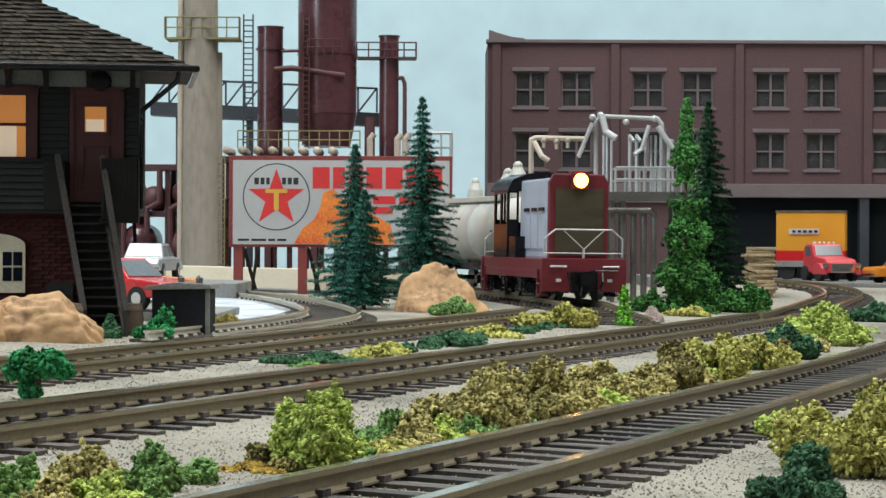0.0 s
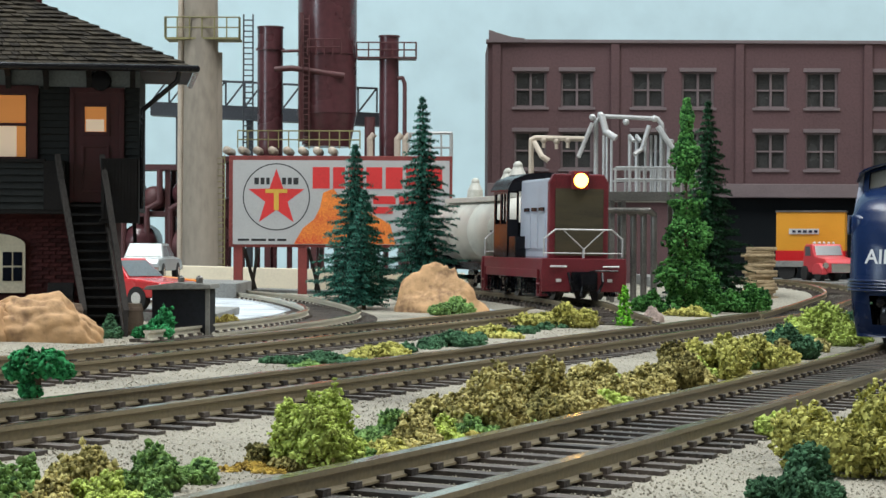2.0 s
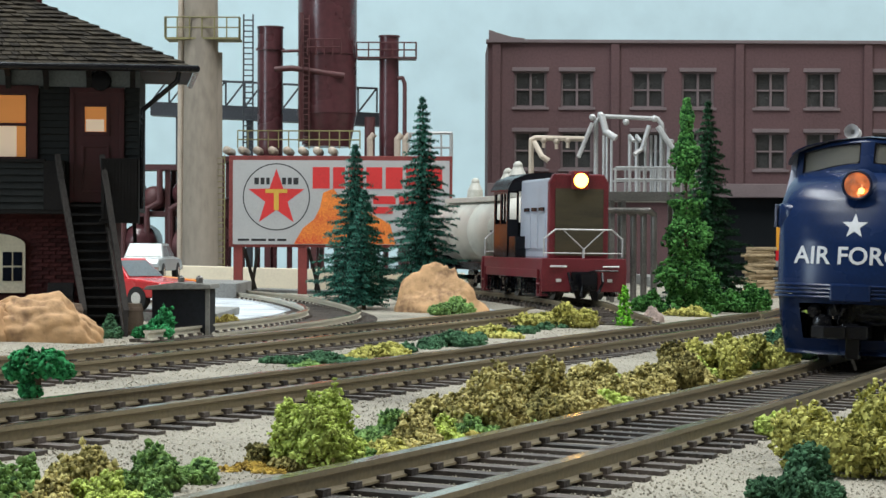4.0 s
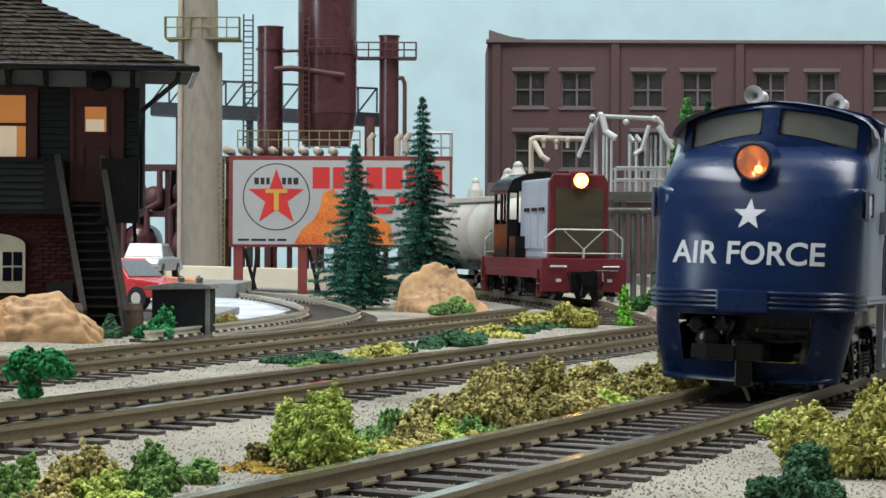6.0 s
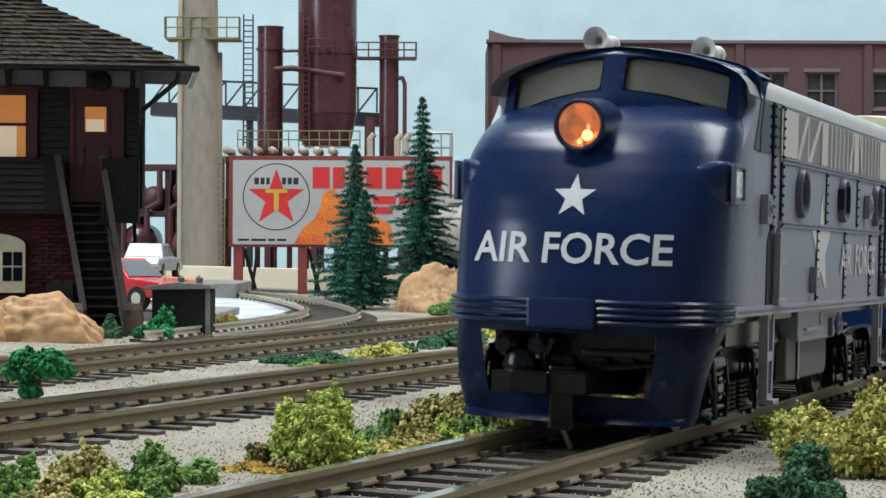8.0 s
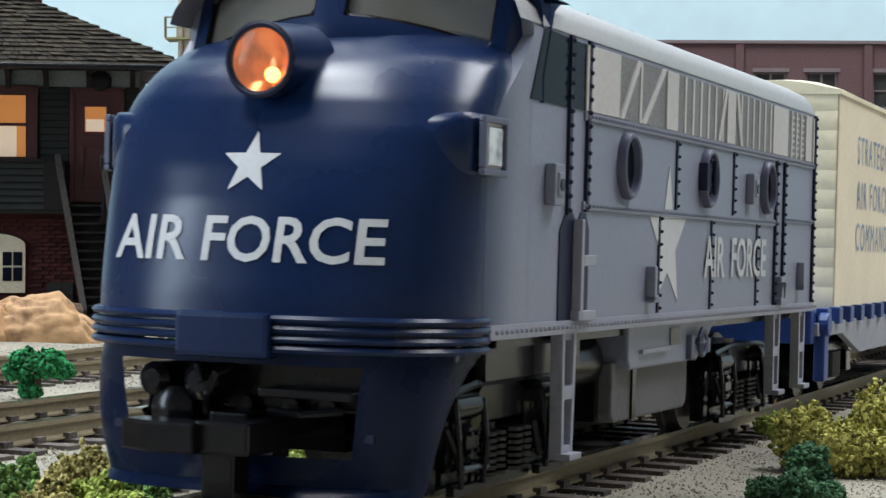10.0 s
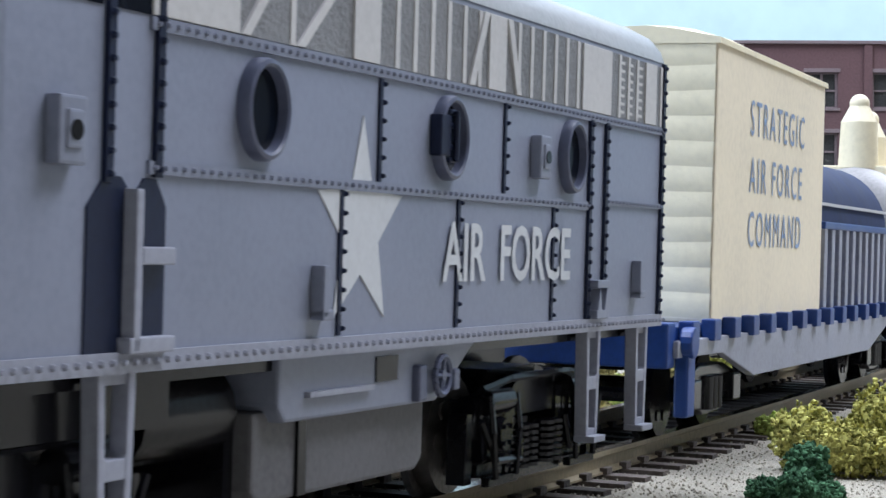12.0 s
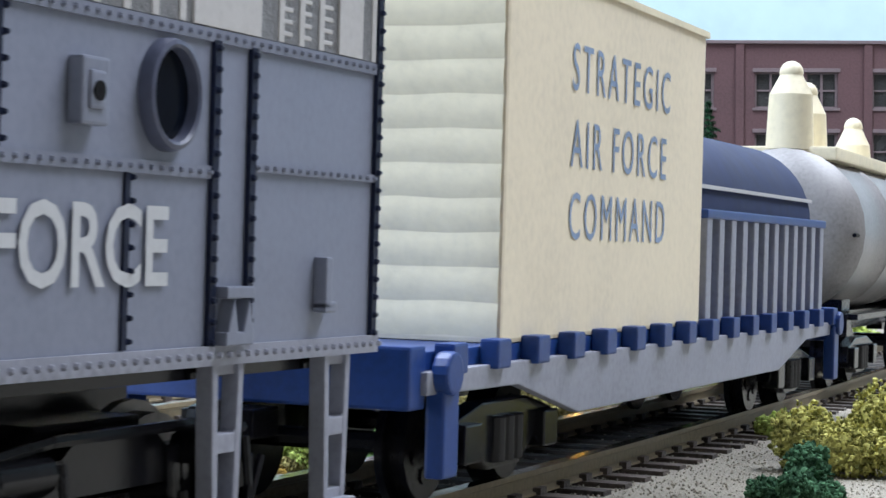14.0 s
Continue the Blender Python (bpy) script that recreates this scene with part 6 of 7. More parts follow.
for r, y, m, nm in ((rr, -0.22, BBLACK, "roundel_ring"), (rr - 0.55, -0.3, BWHITE, "roundel")):
    bm = B()
    disc(bm, r, y)
    part(nm, bm, m, poster)
bm = B()
ctr = bm.verts.new((cx, -0.4, cz))
vs = [bm.verts.new((a, -0.4, c)) for a, c in star(cx, cz - 0.6, 14.6, 14.6, 0.4)]
for i in range(10):
    bm.faces.new((ctr, vs[i], vs[(i + 1) % 10]))
part("red_star", bm, BREDP, poster, "red five-pointed star")
bm = B()
box(bm, cx - 5.4, cx + 5.4, -0.52, -0.42, cz + 2.0, cz + 3.8)
box(bm, cx - 1.2, cx + 1.2, -0.52, -0.42, cz - 6.6, cz + 2.0)
part("gold_emblem", bm, BGOLD, poster, "gold bar emblem")
for x0, x1 in ((450, 459), (461, 469), (471, 478), (499, 507), (509, 517), (519, 529)):
    bm = B()
    box(bm, bx(x0), bx(x1 - 1), -0.38, -0.3, bz(331), bz(319))
    part("small_bar", bm, BBLACK, poster)
for x0, x1 in ((553, 583), (589, 610), (616, 642), (648, 676), (682, 712), (718, 748), (754, 782)):
    bm = B()
    box(bm, bx(x0), bx(x1), -0.3, -0.1, bz(338), bz(300))
    part("red_bar", bm, BREDP, poster, "large red bar in place of a name")
bm = B()
prism(bm, [(bx(520), bz(436)), (bx(700), bz(436)), (bx(690), bz(400)), (bx(600), bz(352)), (bx(590), bz(338)), (bx(572), bz(345)), (bx(566), bz(372)), (bx(556), bz(392)), (bx(536), bz(408))], -0.3, -0.1, "y")
part("orange_figure", bm, BORANGE, poster, "orange abstract shape")
for z0, z1, x0, x1 in ((365, 351, 660, 700), (382, 370, 660, 695), (365, 351, 706, 760)):
    bm = B()
    box(bm, bx(x0), bx(x1), -0.4, -0.28, bz(z0), bz(z1))
    part("text_bar", bm, BREDP, poster)
bm = B()
x = 421
for w in (24, 30, 16, 20):
    box(bm, bx(x), bx(x + w - 4), -0.3, -0.1, bz(431), bz(427))
    x += w
part("slogan_bar", bm, BBLACK, poster, "thin dark bars of small print")
for px in (421, 535, 650, 765):
    bm = B()
    box(bm, bx(px - 8), bx(px + 8), 0.6, 4.6, -1, bz(440))
    part("post", bm, BRED, bill, bevel=0.3)
    bm = B()
    pipe(bm, [(bx(px + 10), 4, bz(445)), (bx(px + 26), 20, 0)], 1.0, 6)
    pipe(bm, [(bx(px + 34), 4, bz(445)), (bx(px + 20), 14, 0)], 0.8, 6)
    part("brace", bm, STAIRW, bill)
bm = B()
box(bm, -260, 12, 1030, 1034, 0, 12.5)
ob = tagged(part("yard_wall", bm, CREAMS, bevel=0.4), "low beige concrete yard wall", "wall", kind="structure")

# ---- refinery ----
CONC = mat("weathered_concrete_stack", (0.29, 0.25, 0.205), 0.85, vary=0.14, fine=300, coarse=30, bump=0.3, stretch=(1, 1, 0.35))
OXIDE = mat("maroon_refinery_paint", (0.08, 0.028, 0.033), 0.28, vary=0.25, fine=300, coarse=25, bump=0.05)
OXIDED = mat("dark_maroon_steel", (0.09, 0.03, 0.032), 0.55, vary=0.3, bump=0.1)
STEELD = mat("dark_grey_steelwork", (0.035, 0.04, 0.05), 0.55, vary=0.3, bump=0.1)
OLIVES = mat("olive_yellow_steel", (0.22, 0.2, 0.09), 0.6, vary=0.25, bump=0.1)
CREAMP = mat("cream_pipe_paint", (0.5, 0.42, 0.34), 0.5, vary=0.15, bump=0.05)
SILVER = mat("silver_pipe_paint", (0.46, 0.46, 0.46), 0.34, 0.3, vary=0.2, bump=0.05)


def railing(b, pts, h, r=0.35, posts=5):
    for zz in (h, h * 0.5):
        pipe(b, [(x, y, z + zz) for x, y, z in pts], r, 5)
    for (xa, ya, za), (xb, yb, zb) in zip(pts, pts[1:]):
        for i in range(posts + 1):
            q = i / posts
            p = (xa + (xb - xa) * q, ya + (yb - ya) * q, za + (zb - za) * q)
            tube(b, p, (p[0], p[1], p[2] + h), r, seg=5)


def ladder(b, x, y, z0, z1, w=4.0, r=0.35):
    for s in (-1, 1):
        tube(b, (x + s * w / 2, y, z0), (x + s * w / 2, y, z1), r, seg=5)
    n = int((z1 - z0) / 3.2)
    for i in range(n):
        z = z0 + 3.2 * (i + 0.5)
        tube(b, (x - w / 2, y, z), (x + w / 2, y, z), r * 0.8, seg=5)


KS = 1080 / 3515
st = thing("concrete_stack", "tall weathered concrete stack with a caged platform", "chimney", stand(-130.8, 1080, 2.0))
bm = B()
tube(bm, (0, 0, 0), (-0.6, 0, 156), 10.4, 9.0, 36)
part("shaft", bm, CONC, st, smooth=True)
bm = B()
tube(bm, (2.4, 4, 0), (2.4, 4, 126), 8.6, 8.2, 28)
part("rear_shaft", bm, CONC, st, smooth=True)
bm = B()
tube(bm, (-11.6, 0, 0), (-11.4, 0, 158), 1.7, seg=12)
part("standpipe", bm, CREAMP, st, smooth=True)
bm = B()
railing(bm, [(-19, -4, 133), (-19, -9, 133), (21, -9, 133), (21, -4, 133)], 11, 0.4, 6)
part("platform_railing", bm, OLIVES, st, "olive-yellow platform railing")
bm = B()
ladder(bm, 10.6, -3, 6, 70, 4.5)
part("ladder", bm, OLIVES, st, "olive-yellow ladder")
bm = B()
box(bm, -19, 21, -9, 9, 132.2, 133.2)
part("platform_floor", bm, OLIVES, st)

KR = 1150 / 3515
ref = thing("refinery_tower", "maroon refinery columns on a piped deck with railings", "refinery", stand(-73.0, 1150, 2.0))


def rx(px):
    return (px - 560) * KR


def rz_(py):
    return (505 - py) * KR


bm = B()
tube(bm, (rx(579), 0, rz_(205)), (rx(579), 0, 190), 17, 17, 40)
column = part("reactor_column", bm, OXIDE, ref, "broad maroon reactor column", smooth=True)
bm = B()
tube(bm, (rx(579), 0, rz_(262)), (rx(579), 0, rz_(205)), 13.4, 17, 40)
part("cone", bm, OXIDE, column, smooth=True)
for py, r in ((100, 17.5), (204, 17.4)):
    bm = B()
    tube(bm, (rx(579), 0, rz_(py)), (rx(579), 0, rz_(py - 2)), r, r, 40)
    part("hoop", bm, OXIDE, column, smooth=True)
bm = B()
tube(bm, (rx(478), 0, rz_(280)), (rx(478), 0, rz_(50)), 7.4, 7.4, 28)
tube(bm, (rx(478), 0, rz_(92)), (rx(478), 0, rz_(88)), 8.4, 8.4, 28)
tube(bm, (rx(478), 0, rz_(53)), (rx(478), 0, rz_(50)), 7.8, 7.8, 28)
part("column", bm, OXIDE, ref, smooth=True)
bm = B()
tube(bm, (rx(688), 0, rz_(285)), (rx(688), 0, rz_(65)), 5.6, 5.6, 24)
tube(bm, (rx(688), 0, rz_(68)), (rx(688), 0, rz_(65)), 6.2, 6.2, 24)
part("column", bm, OXIDE, ref, smooth=True)
bm = B()
pipe(bm, [(rx(700), -2, rz_(140)), (rx(712), -2, rz_(140)), (rx(716), -2, rz_(150)), (rx(716), -2, rz_(280))], 1.2, 8)
pipe(bm, [(rx(490), -14, rz_(129)), (rx(520), -16, rz_(127)), (rx(612), -16, rz_(140))], 1.7, 10)
pipe(bm, [(rx(500), -4, rz_(94)), (rx(545), -8, rz_(94))], 0.9, 8)
pipe(bm, [(rx(655), -6, rz_(210)), (rx(655), -6, rz_(290))], 3.0, 12)
pipe(bm, [(rx(536), -15, rz_(30)), (rx(536), -17, rz_(255))], 1.3, 8)
part("pipework", bm, OXIDED, ref, "dark maroon pipes", smooth=True)
bm = B()
for px in (656, 704, 718):
    pipe(bm, [(rx(px), -10, rz_(285)), (rx(px), -10, rz_(250)), (rx(px) + 2.5, -10, rz_(240))], 1.9, 10)
part("vent_pipe", bm, CREAMP, ref, "cream vent pipes", smooth=True)
bm = B()
ladder(bm, rx(441), -6, rz_(270), rz_(30), 5.4, 0.5)
part("ladder", bm, STEELD, ref, "dark steel ladder")
bm = B()
ladder(bm, rx(545), -18, rz_(262), rz_(35), 3.4, 0.4)
part("ladder", bm, OXIDED, ref)
bm = B()
railing(bm, [(rx(428), -22, rz_(268)), (rx(640), -22, rz_(268))], 10, 0.4, 12)
part("deck_railing", bm, OLIVES, ref, "olive deck railing")
bm = B()
railing(bm, [(rx(548), -20, rz_(105)), (rx(606), -20, rz_(105))], 9, 0.4, 4)
railing(bm, [(rx(632), -8, rz_(105)), (rx(736), -8, rz_(105)), (rx(736), 4, rz_(105))], 8.5, 0.45, 5)
box(bm, rx(632), rx(736), -8, 6, rz_(107), rz_(104))
part("upper_platform", bm, OXIDED, ref, "maroon upper platform with railing")
for i in range(8):
    bm = B()
    px = 410 + i * 26
    tube(bm, (rx(px), -26, rz_(272)), (rx(px), 4, rz_(272)), 2.3, seg=12)
    ball(bm, (rx(px), -26, rz_(272)), 2.3, 12, 8)
    part("drum", bm, CREAMP, ref, "cream drum end", smooth=True)
bm = B()
box(bm, rx(395), rx(800), -24, 20, rz_(290), rz_(282))
part("deck", bm, OXIDED, ref, "dark maroon steel deck")
for px in (400, 480, 560, 640, 720, 795):
    for yy in (-23, 14):
        bm = B()
        box(bm, rx(px) - 1.6, rx(px) + 1.6, yy, yy + 3, 0, rz_(289))
        part("deck_leg", bm, OXIDED, ref)
bm = B()
for k in range(14):
    px = 405 + k * 28
    pipe(bm, [(rx(px), -16, 2), (rx(px), -16, rz_(360) + 6 * (k % 3)), (rx(px) + 8, -16, rz_(350) + 6 * (k % 3)), (rx(px) + 8, -16, rz_(285))], 1.6 + 0.5 * (k % 2), 8)
part("lower_pipework", bm, OXIDE, ref, smooth=True)
bm = B()
railing(bm, [(rx(725), -22, rz_(290)), (rx(800), -22, rz_(290))], 16, 0.6, 4)
pipe(bm, [(rx(798), -22, rz_(400)), (rx(798), -22, rz_(240))], 0.9, 6)
pipe(bm, [(rx(760), -22, rz_(400)), (rx(760), -22, rz_(240)), (rx(800), -22, rz_(240))], 0.9, 6)
part("side_scaffold", bm, SILVER, ref, "grey pipe scaffold")

# conveyor bridge behind the columns
br = thing("conveyor_bridge", "dark grey truss conveyor bridge behind the refinery columns", "bridge", stand(-73.0, 1210, 2.0))
KC = 1210 / 3515


def cxx(px):
    return (px - 560) * KC


def czz(py):
    return (505 - py) * KC


bm = B()
vs = []
prism(bm, [(cxx(255), czz(210)), (cxx(660), czz(228)), (cxx(660), czz(205)), (cxx(255), czz(186))], 0, 14, "y")
part("girder", bm, STEELD, br)
bm = B()
for i in range(12):
    xa, xb = cxx(255) + i * 11.5, cxx(255) + (i + 1) * 11.5
    za = czz(188) - i * 0.5
    pipe(bm, [(xa, 0, za), (xb, 0, za + 15)], 0.6, 5)
    tube(bm, (xb, 0, za), (xb, 0, za + 15), 0.6, seg=5)
    tube(bm, (xa, 0, za + 15), (xb, 0, za + 14.6), 0.7, seg=5)
part("truss", bm, STEELD, br)
for px in (305, 430, 640):
    bm = B()
    box(bm, cxx(px) - 2, cxx(px) + 2, 3, 7, 0, czz(212))
    part("leg", bm, STEELD, br)

# low refinery block behind the tower
lb = thing("pipe_rack", "rusty pipe rack and tanks behind the signal tower", "refinery", stand(-175, 1120, 2.0))
bm = B()
for z in (62, 36, 8):
    box(bm, -34, 46, -14, 14, z, z + 3)
for x in (-32, -14, 4, 22, 42):
    for y in (-13, 10):
        box(bm, x - 1.5, x + 1.5, y, y + 3, 0, 64)
part("frame", bm, OXIDED, lb, "dark rusty steel frame")
for i, (x, z, r) in enumerate(((-22, 48, 8), (-2, 50, 9), (14, 46, 7), (32, 49, 8), (-18, 20, 9), (6, 22, 10), (30, 20, 9))):
    bm = B()
    tube(bm, (x, -10, z), (x, 12, z), r, seg=20)
    ball(bm, (x, -10, z), r, 18, 8)
    part("vessel", bm, OXIDE if i % 2 else OXIDED, lb, smooth=True)
bm = B()
for k in range(6):
    x = -28 + k * 13
    pipe(bm, [(x, -16, 0), (x, -16, 40), (x + 7, -16, 44), (x + 7, -16, 62)], 1.7, 8)
part("pipework", bm, OXIDED, lb, smooth=True)

# ---- brick factory ----
FBRICK = mat("dusky_red_brick_wall", (0.09, 0.047, 0.05), 0.8, vary=0.15, fine=700, coarse=18, bump=0.3)
FSTONE = mat("pinkish_grey_stone_trim", (0.15, 0.115, 0.12), 0.8, vary=0.12, bump=0.2)
FGLASS = mat("dusty_grey_window", (0.04, 0.04, 0.04), 0.25, vary=0.35, coarse=80, bump=0.0)
# near-black colour stands in for the shade inside the loading bay
FDARK = mat("painted_bay_shade", (0.009, 0.011, 0.013), 0.9, vary=0.2, bump=0.1, spec=0.1)
fac = thing("factory_building", "three-storey dusky red brick factory with flat roof", "building", stand(26.6, 1250, -0.4, 0))
KF = 1250 / 3515


def fx(px):
    return (px - 860) * KF


def fz(py):
    return (516 - py) * KF


COLS = [912, 994, 1120, 1208, 1337, 1427, 1545, 1632, 1760, 1850]
ROWS = [(130, 193), (237, 302)]
# wall in strips round the openings
xsF = sorted([865, 2000] + [v for c in COLS for v in (c, c + 57)])
bm = B()
box(bm, fx(865), fx(2000), 7.4, 8.2, fz(350), fz(76))
front = part("front_wall", bm, FBRICK, fac, "dusky red brick front")
for a, b_ in zip(xsF, xsF[1:]):
    is_open = a in COLS
    for z0, z1 in (((350, 302), (237, 193), (130, 76)) if is_open else ((350, 76),)):
        bm = B()
        box(bm, fx(a), fx(b_), 0, 7.4, fz(z0), fz(z1))
        part("wall_panel", bm, FBRICK, front)
bm = B()
box(bm, fx(865), fx(2000), 8, 80, 0, fz(78))
part("block", bm, FBRICK, fac)
for px in (880, 1090, 1310, 1537, 1750):
    bm = B()
    box(bm, fx(px) - 2.6, fx(px) + 2.6, -1.6, 0.2, fz(350), fz(78))
    part("pilaster", bm, FBRICK, fac, bevel=0.2)
bm = B()
box(bm, fx(862), fx(2000), -2.2, 9, fz(80), fz(74))
part("cornice", bm, FSTONE, fac, bevel=0.3)
bm = B()
prism(bm, [(fx(867), fz(80)), (fx(867), fz(57)), (fx(880), fz(62)), (fx(908), fz(70)), (fx(930), fz(72)), (fx(930), fz(80))], -2.6, 10, "y")
part("parapet", bm, FSTONE, fac, bevel=0.3)
bm = B()
box(bm, fx(865), fx(2000), -4.5, 1, fz(352), fz(328))
part("stone_band", bm, FSTONE, fac, "pinkish-grey stone band", bevel=0.4)
for c in COLS:
    for z0, z1 in ROWS:
        bm = B()
        box(bm, fx(c), fx(c + 57), 3.2, 3.8, fz(z1), fz(z0))
        wn = part("window", bm, FGLASS, fac, "dusty double sash window")
        bm = B()
        for q in (c, c + 27, c + 53):
            box(bm, fx(q), fx(q + 4), 1.6, 3.4, fz(z1), fz(z0))
        for zz in (z1, (z0 + z1) / 2 + 2, z0 + 3):
            box(bm, fx(c), fx(c + 57), 1.8, 3.4, fz(zz), fz(zz - 3))
        part("window_frame", bm, FSTONE, wn)
        bm = B()
        box(bm, fx(c - 4), fx(c + 61), -1.0, 2, fz(z1 + 5), fz(z1))
        part("sill", bm, FSTONE, wn, bevel=0.2)
        bm = B()
        box(bm, fx(c - 4), fx(c + 61), -0.8, 2, fz(z0), fz(z0 - 7))
        part("lintel", bm, FSTONE, wn, bevel=0.2)
# flat dark sheet paints the shade of the recess below the stone band
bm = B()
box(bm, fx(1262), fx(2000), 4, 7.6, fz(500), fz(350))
part("loading_bay", bm, FDARK, fac, "near-black sheet painted as the loading bay's shade")
for px in (1262, 1530, 1800):
    bm = B()
    box(bm, fx(px) - 3, fx(px) + 3, -3.5, 4, 0, fz(352))
    part("bay_pier", bm, STEELD, fac, bevel=0.3)
bm = B()
box(bm, fx(865), fx(1255), 0, 8, 0, fz(350))
part("ground_wall", bm, FBRICK, fac)

# ---- fuel loading rack ----
KL = 1000 / 3515
rack = thing("loading_rack", "grey steel fuel loading rack with silver swing pipes", "loading rack", stand(93.5, 1000, 0.5))


def lx(px):
    return (px - 1110) * KL


def lz(py):
    return (540 - py) * KL


bm = B()
for px in (1080, 1100, 1190):
    for y in (-9, 12):
        box(bm, lx(px) - 1.1, lx(px) + 1.1, y, y + 2.2, 0, lz(345))
box(bm, lx(1072), lx(1235), -10, 15, lz(362), lz(345))
part("frame", bm, STEELW, rack, "dull grey steel frame", bevel=0.15)
bm = B()
railing(bm, [(lx(1085), -10, lz(345)), (lx(1235), -10, lz(345))], 12, 0.6, 6)
part("railing", bm, SILVER, rack, "silver platform railing")
bm = bmesh.new()
railing(bm, [(lx(1085), 14, lz(345)), (lx(1235), 14, lz(345))], 12, 0.6, 6)
part("railing", bm, SILVER, rack, "silver platform railing")
bm = B()
pipe(bm, [(lx(1052), -4, lz(345)), (lx(1052), -4, lz(222)), (lx(1060), -4, lz(212)), (lx(1160), -4, lz(216)), (lx(1168), -4, lz(226)), (lx(1168), -4, lz(345))], 1.15, 10)
part("swing_pipe", bm, SILVER, rack, "silver swing-arm pipe", smooth=True)
bm = B()
pipe(bm, [(lx(1062), -6, lz(212)), (lx(1068), -8, lz(240)), (lx(1086), -10, lz(252))], 1.7, 10)
part("swing_pipe", bm, SILVER, rack, "silver swing-arm pipe", smooth=True)
bm = B()
pipe(bm, [(lx(1145), -6, lz(228)), (lx(1132), -6, lz(270)), (lx(1118), -8, lz(280))], 1.1, 8)
part("swing_pipe", bm, SILVER, rack, "silver swing-arm pipe", smooth=True)
bm = B()
pipe(bm, [(lx(1160), -6, lz(230)), (lx(1192), -8, lz(278))], 1.35, 8)
part("swing_pipe", bm, SILVER, rack, "silver swing-arm pipe", smooth=True)
bm = B()
pipe(bm, [(lx(1045), -6, lz(225)), (lx(1020), -10, lz(285))], 1.1, 8)
part("swing_pipe", bm, SILVER, rack, "silver swing-arm pipe", smooth=True)
for px in (1066, 1072, 1080, 1140, 1150, 1158):
    bm = B()
    tube(bm, (lx(px), -2, lz(345)), (lx(px), -2, lz(245)), 0.7, seg=8)
    part("standpipe", bm, SILVER, rack, smooth=True)
for px, py in ((1046, 214), (1060, 210), (1105, 222), (1155, 216)):
    bm = B()
    ball(bm, (lx(px), -4, lz(py)), 1.7, 12, 8)
    part("valve", bm, SILVER, rack, smooth=True)
for k in range(4):
    bm = B()
    px = 1100 + k * 18
    pipe(bm, [(lx(px), -6, 0), (lx(px), -6, lz(385)), (lx(px) - 3, -9, lz(378)), (lx(px) - 9, -9, lz(378))], 1.6, 10)
    part("riser_pipe", bm, STEELW, rack, "dull grey riser pipe", smooth=True)
bm = B()
pipe(bm, [(lx(940), 8, 0), (lx(940), 8, lz(252)), (lx(948), 8, lz(248)), (lx(1040), 8, lz(250))], 1.3, 8)
part("swing_pipe", bm, CREAMP, rack, "cream swing pipe", smooth=True)
for px, py in ((962, 252), (985, 254), (1005, 252)):
    bm = B()
    ball(bm, (lx(px), 8, lz(py)), 1.7, 10, 7)
    tube(bm, (lx(px), 8, lz(py)), (lx(px), 8, lz(py + 14)), 0.9, seg=8)
    part("valve", bm, CREAMP, rack, smooth=True)
bm = B()
pipe(bm, [(lx(945), 6, lz(256)), (lx(958), 2, lz(282)), (lx(970), 2, lz(290))], 1.4, 8)
part("swing_pipe", bm, CREAMP, rack, "cream swing pipe", smooth=True)
for px in (1112, 1124, 1172, 1180):
    bm = B()
    pipe(bm, [(lx(px), -3, lz(345)), (lx(px), -3, lz(262 - (px % 3) * 8)), (lx(px + 6), -7, lz(256))], 0.9, 8)
    part("standpipe", bm, SILVER, rack, smooth=True)

# ---- the waiting switcher and its tank wagon ----
SWRED = mat("dull_red_switcher_paint", (0.14, 0.015, 0.022), 0.4, vary=0.2, bump=0.05)
SWGREY = mat("blue_grey_hood_paint", (0.4, 0.43, 0.5), 0.4, vary=0.12, bump=0.04)
SWGRILL = mat("olive_brown_radiator", (0.05, 0.04, 0.018), 0.6, vary=0.3, bump=0.3, stretch=(1, 1, 8))
HEADL = glow("warm_headlight", (1.0, 0.5, 0.05), 16.0)
SWL = Line([(p.x, p.y) for p in smooth_line([(*p, 0) for p in SWLINE_PTS])])


def on_switcher_line(s):
    x, y = SWL.at(s)
    return x, y, math.degrees(SWL.heading(s))


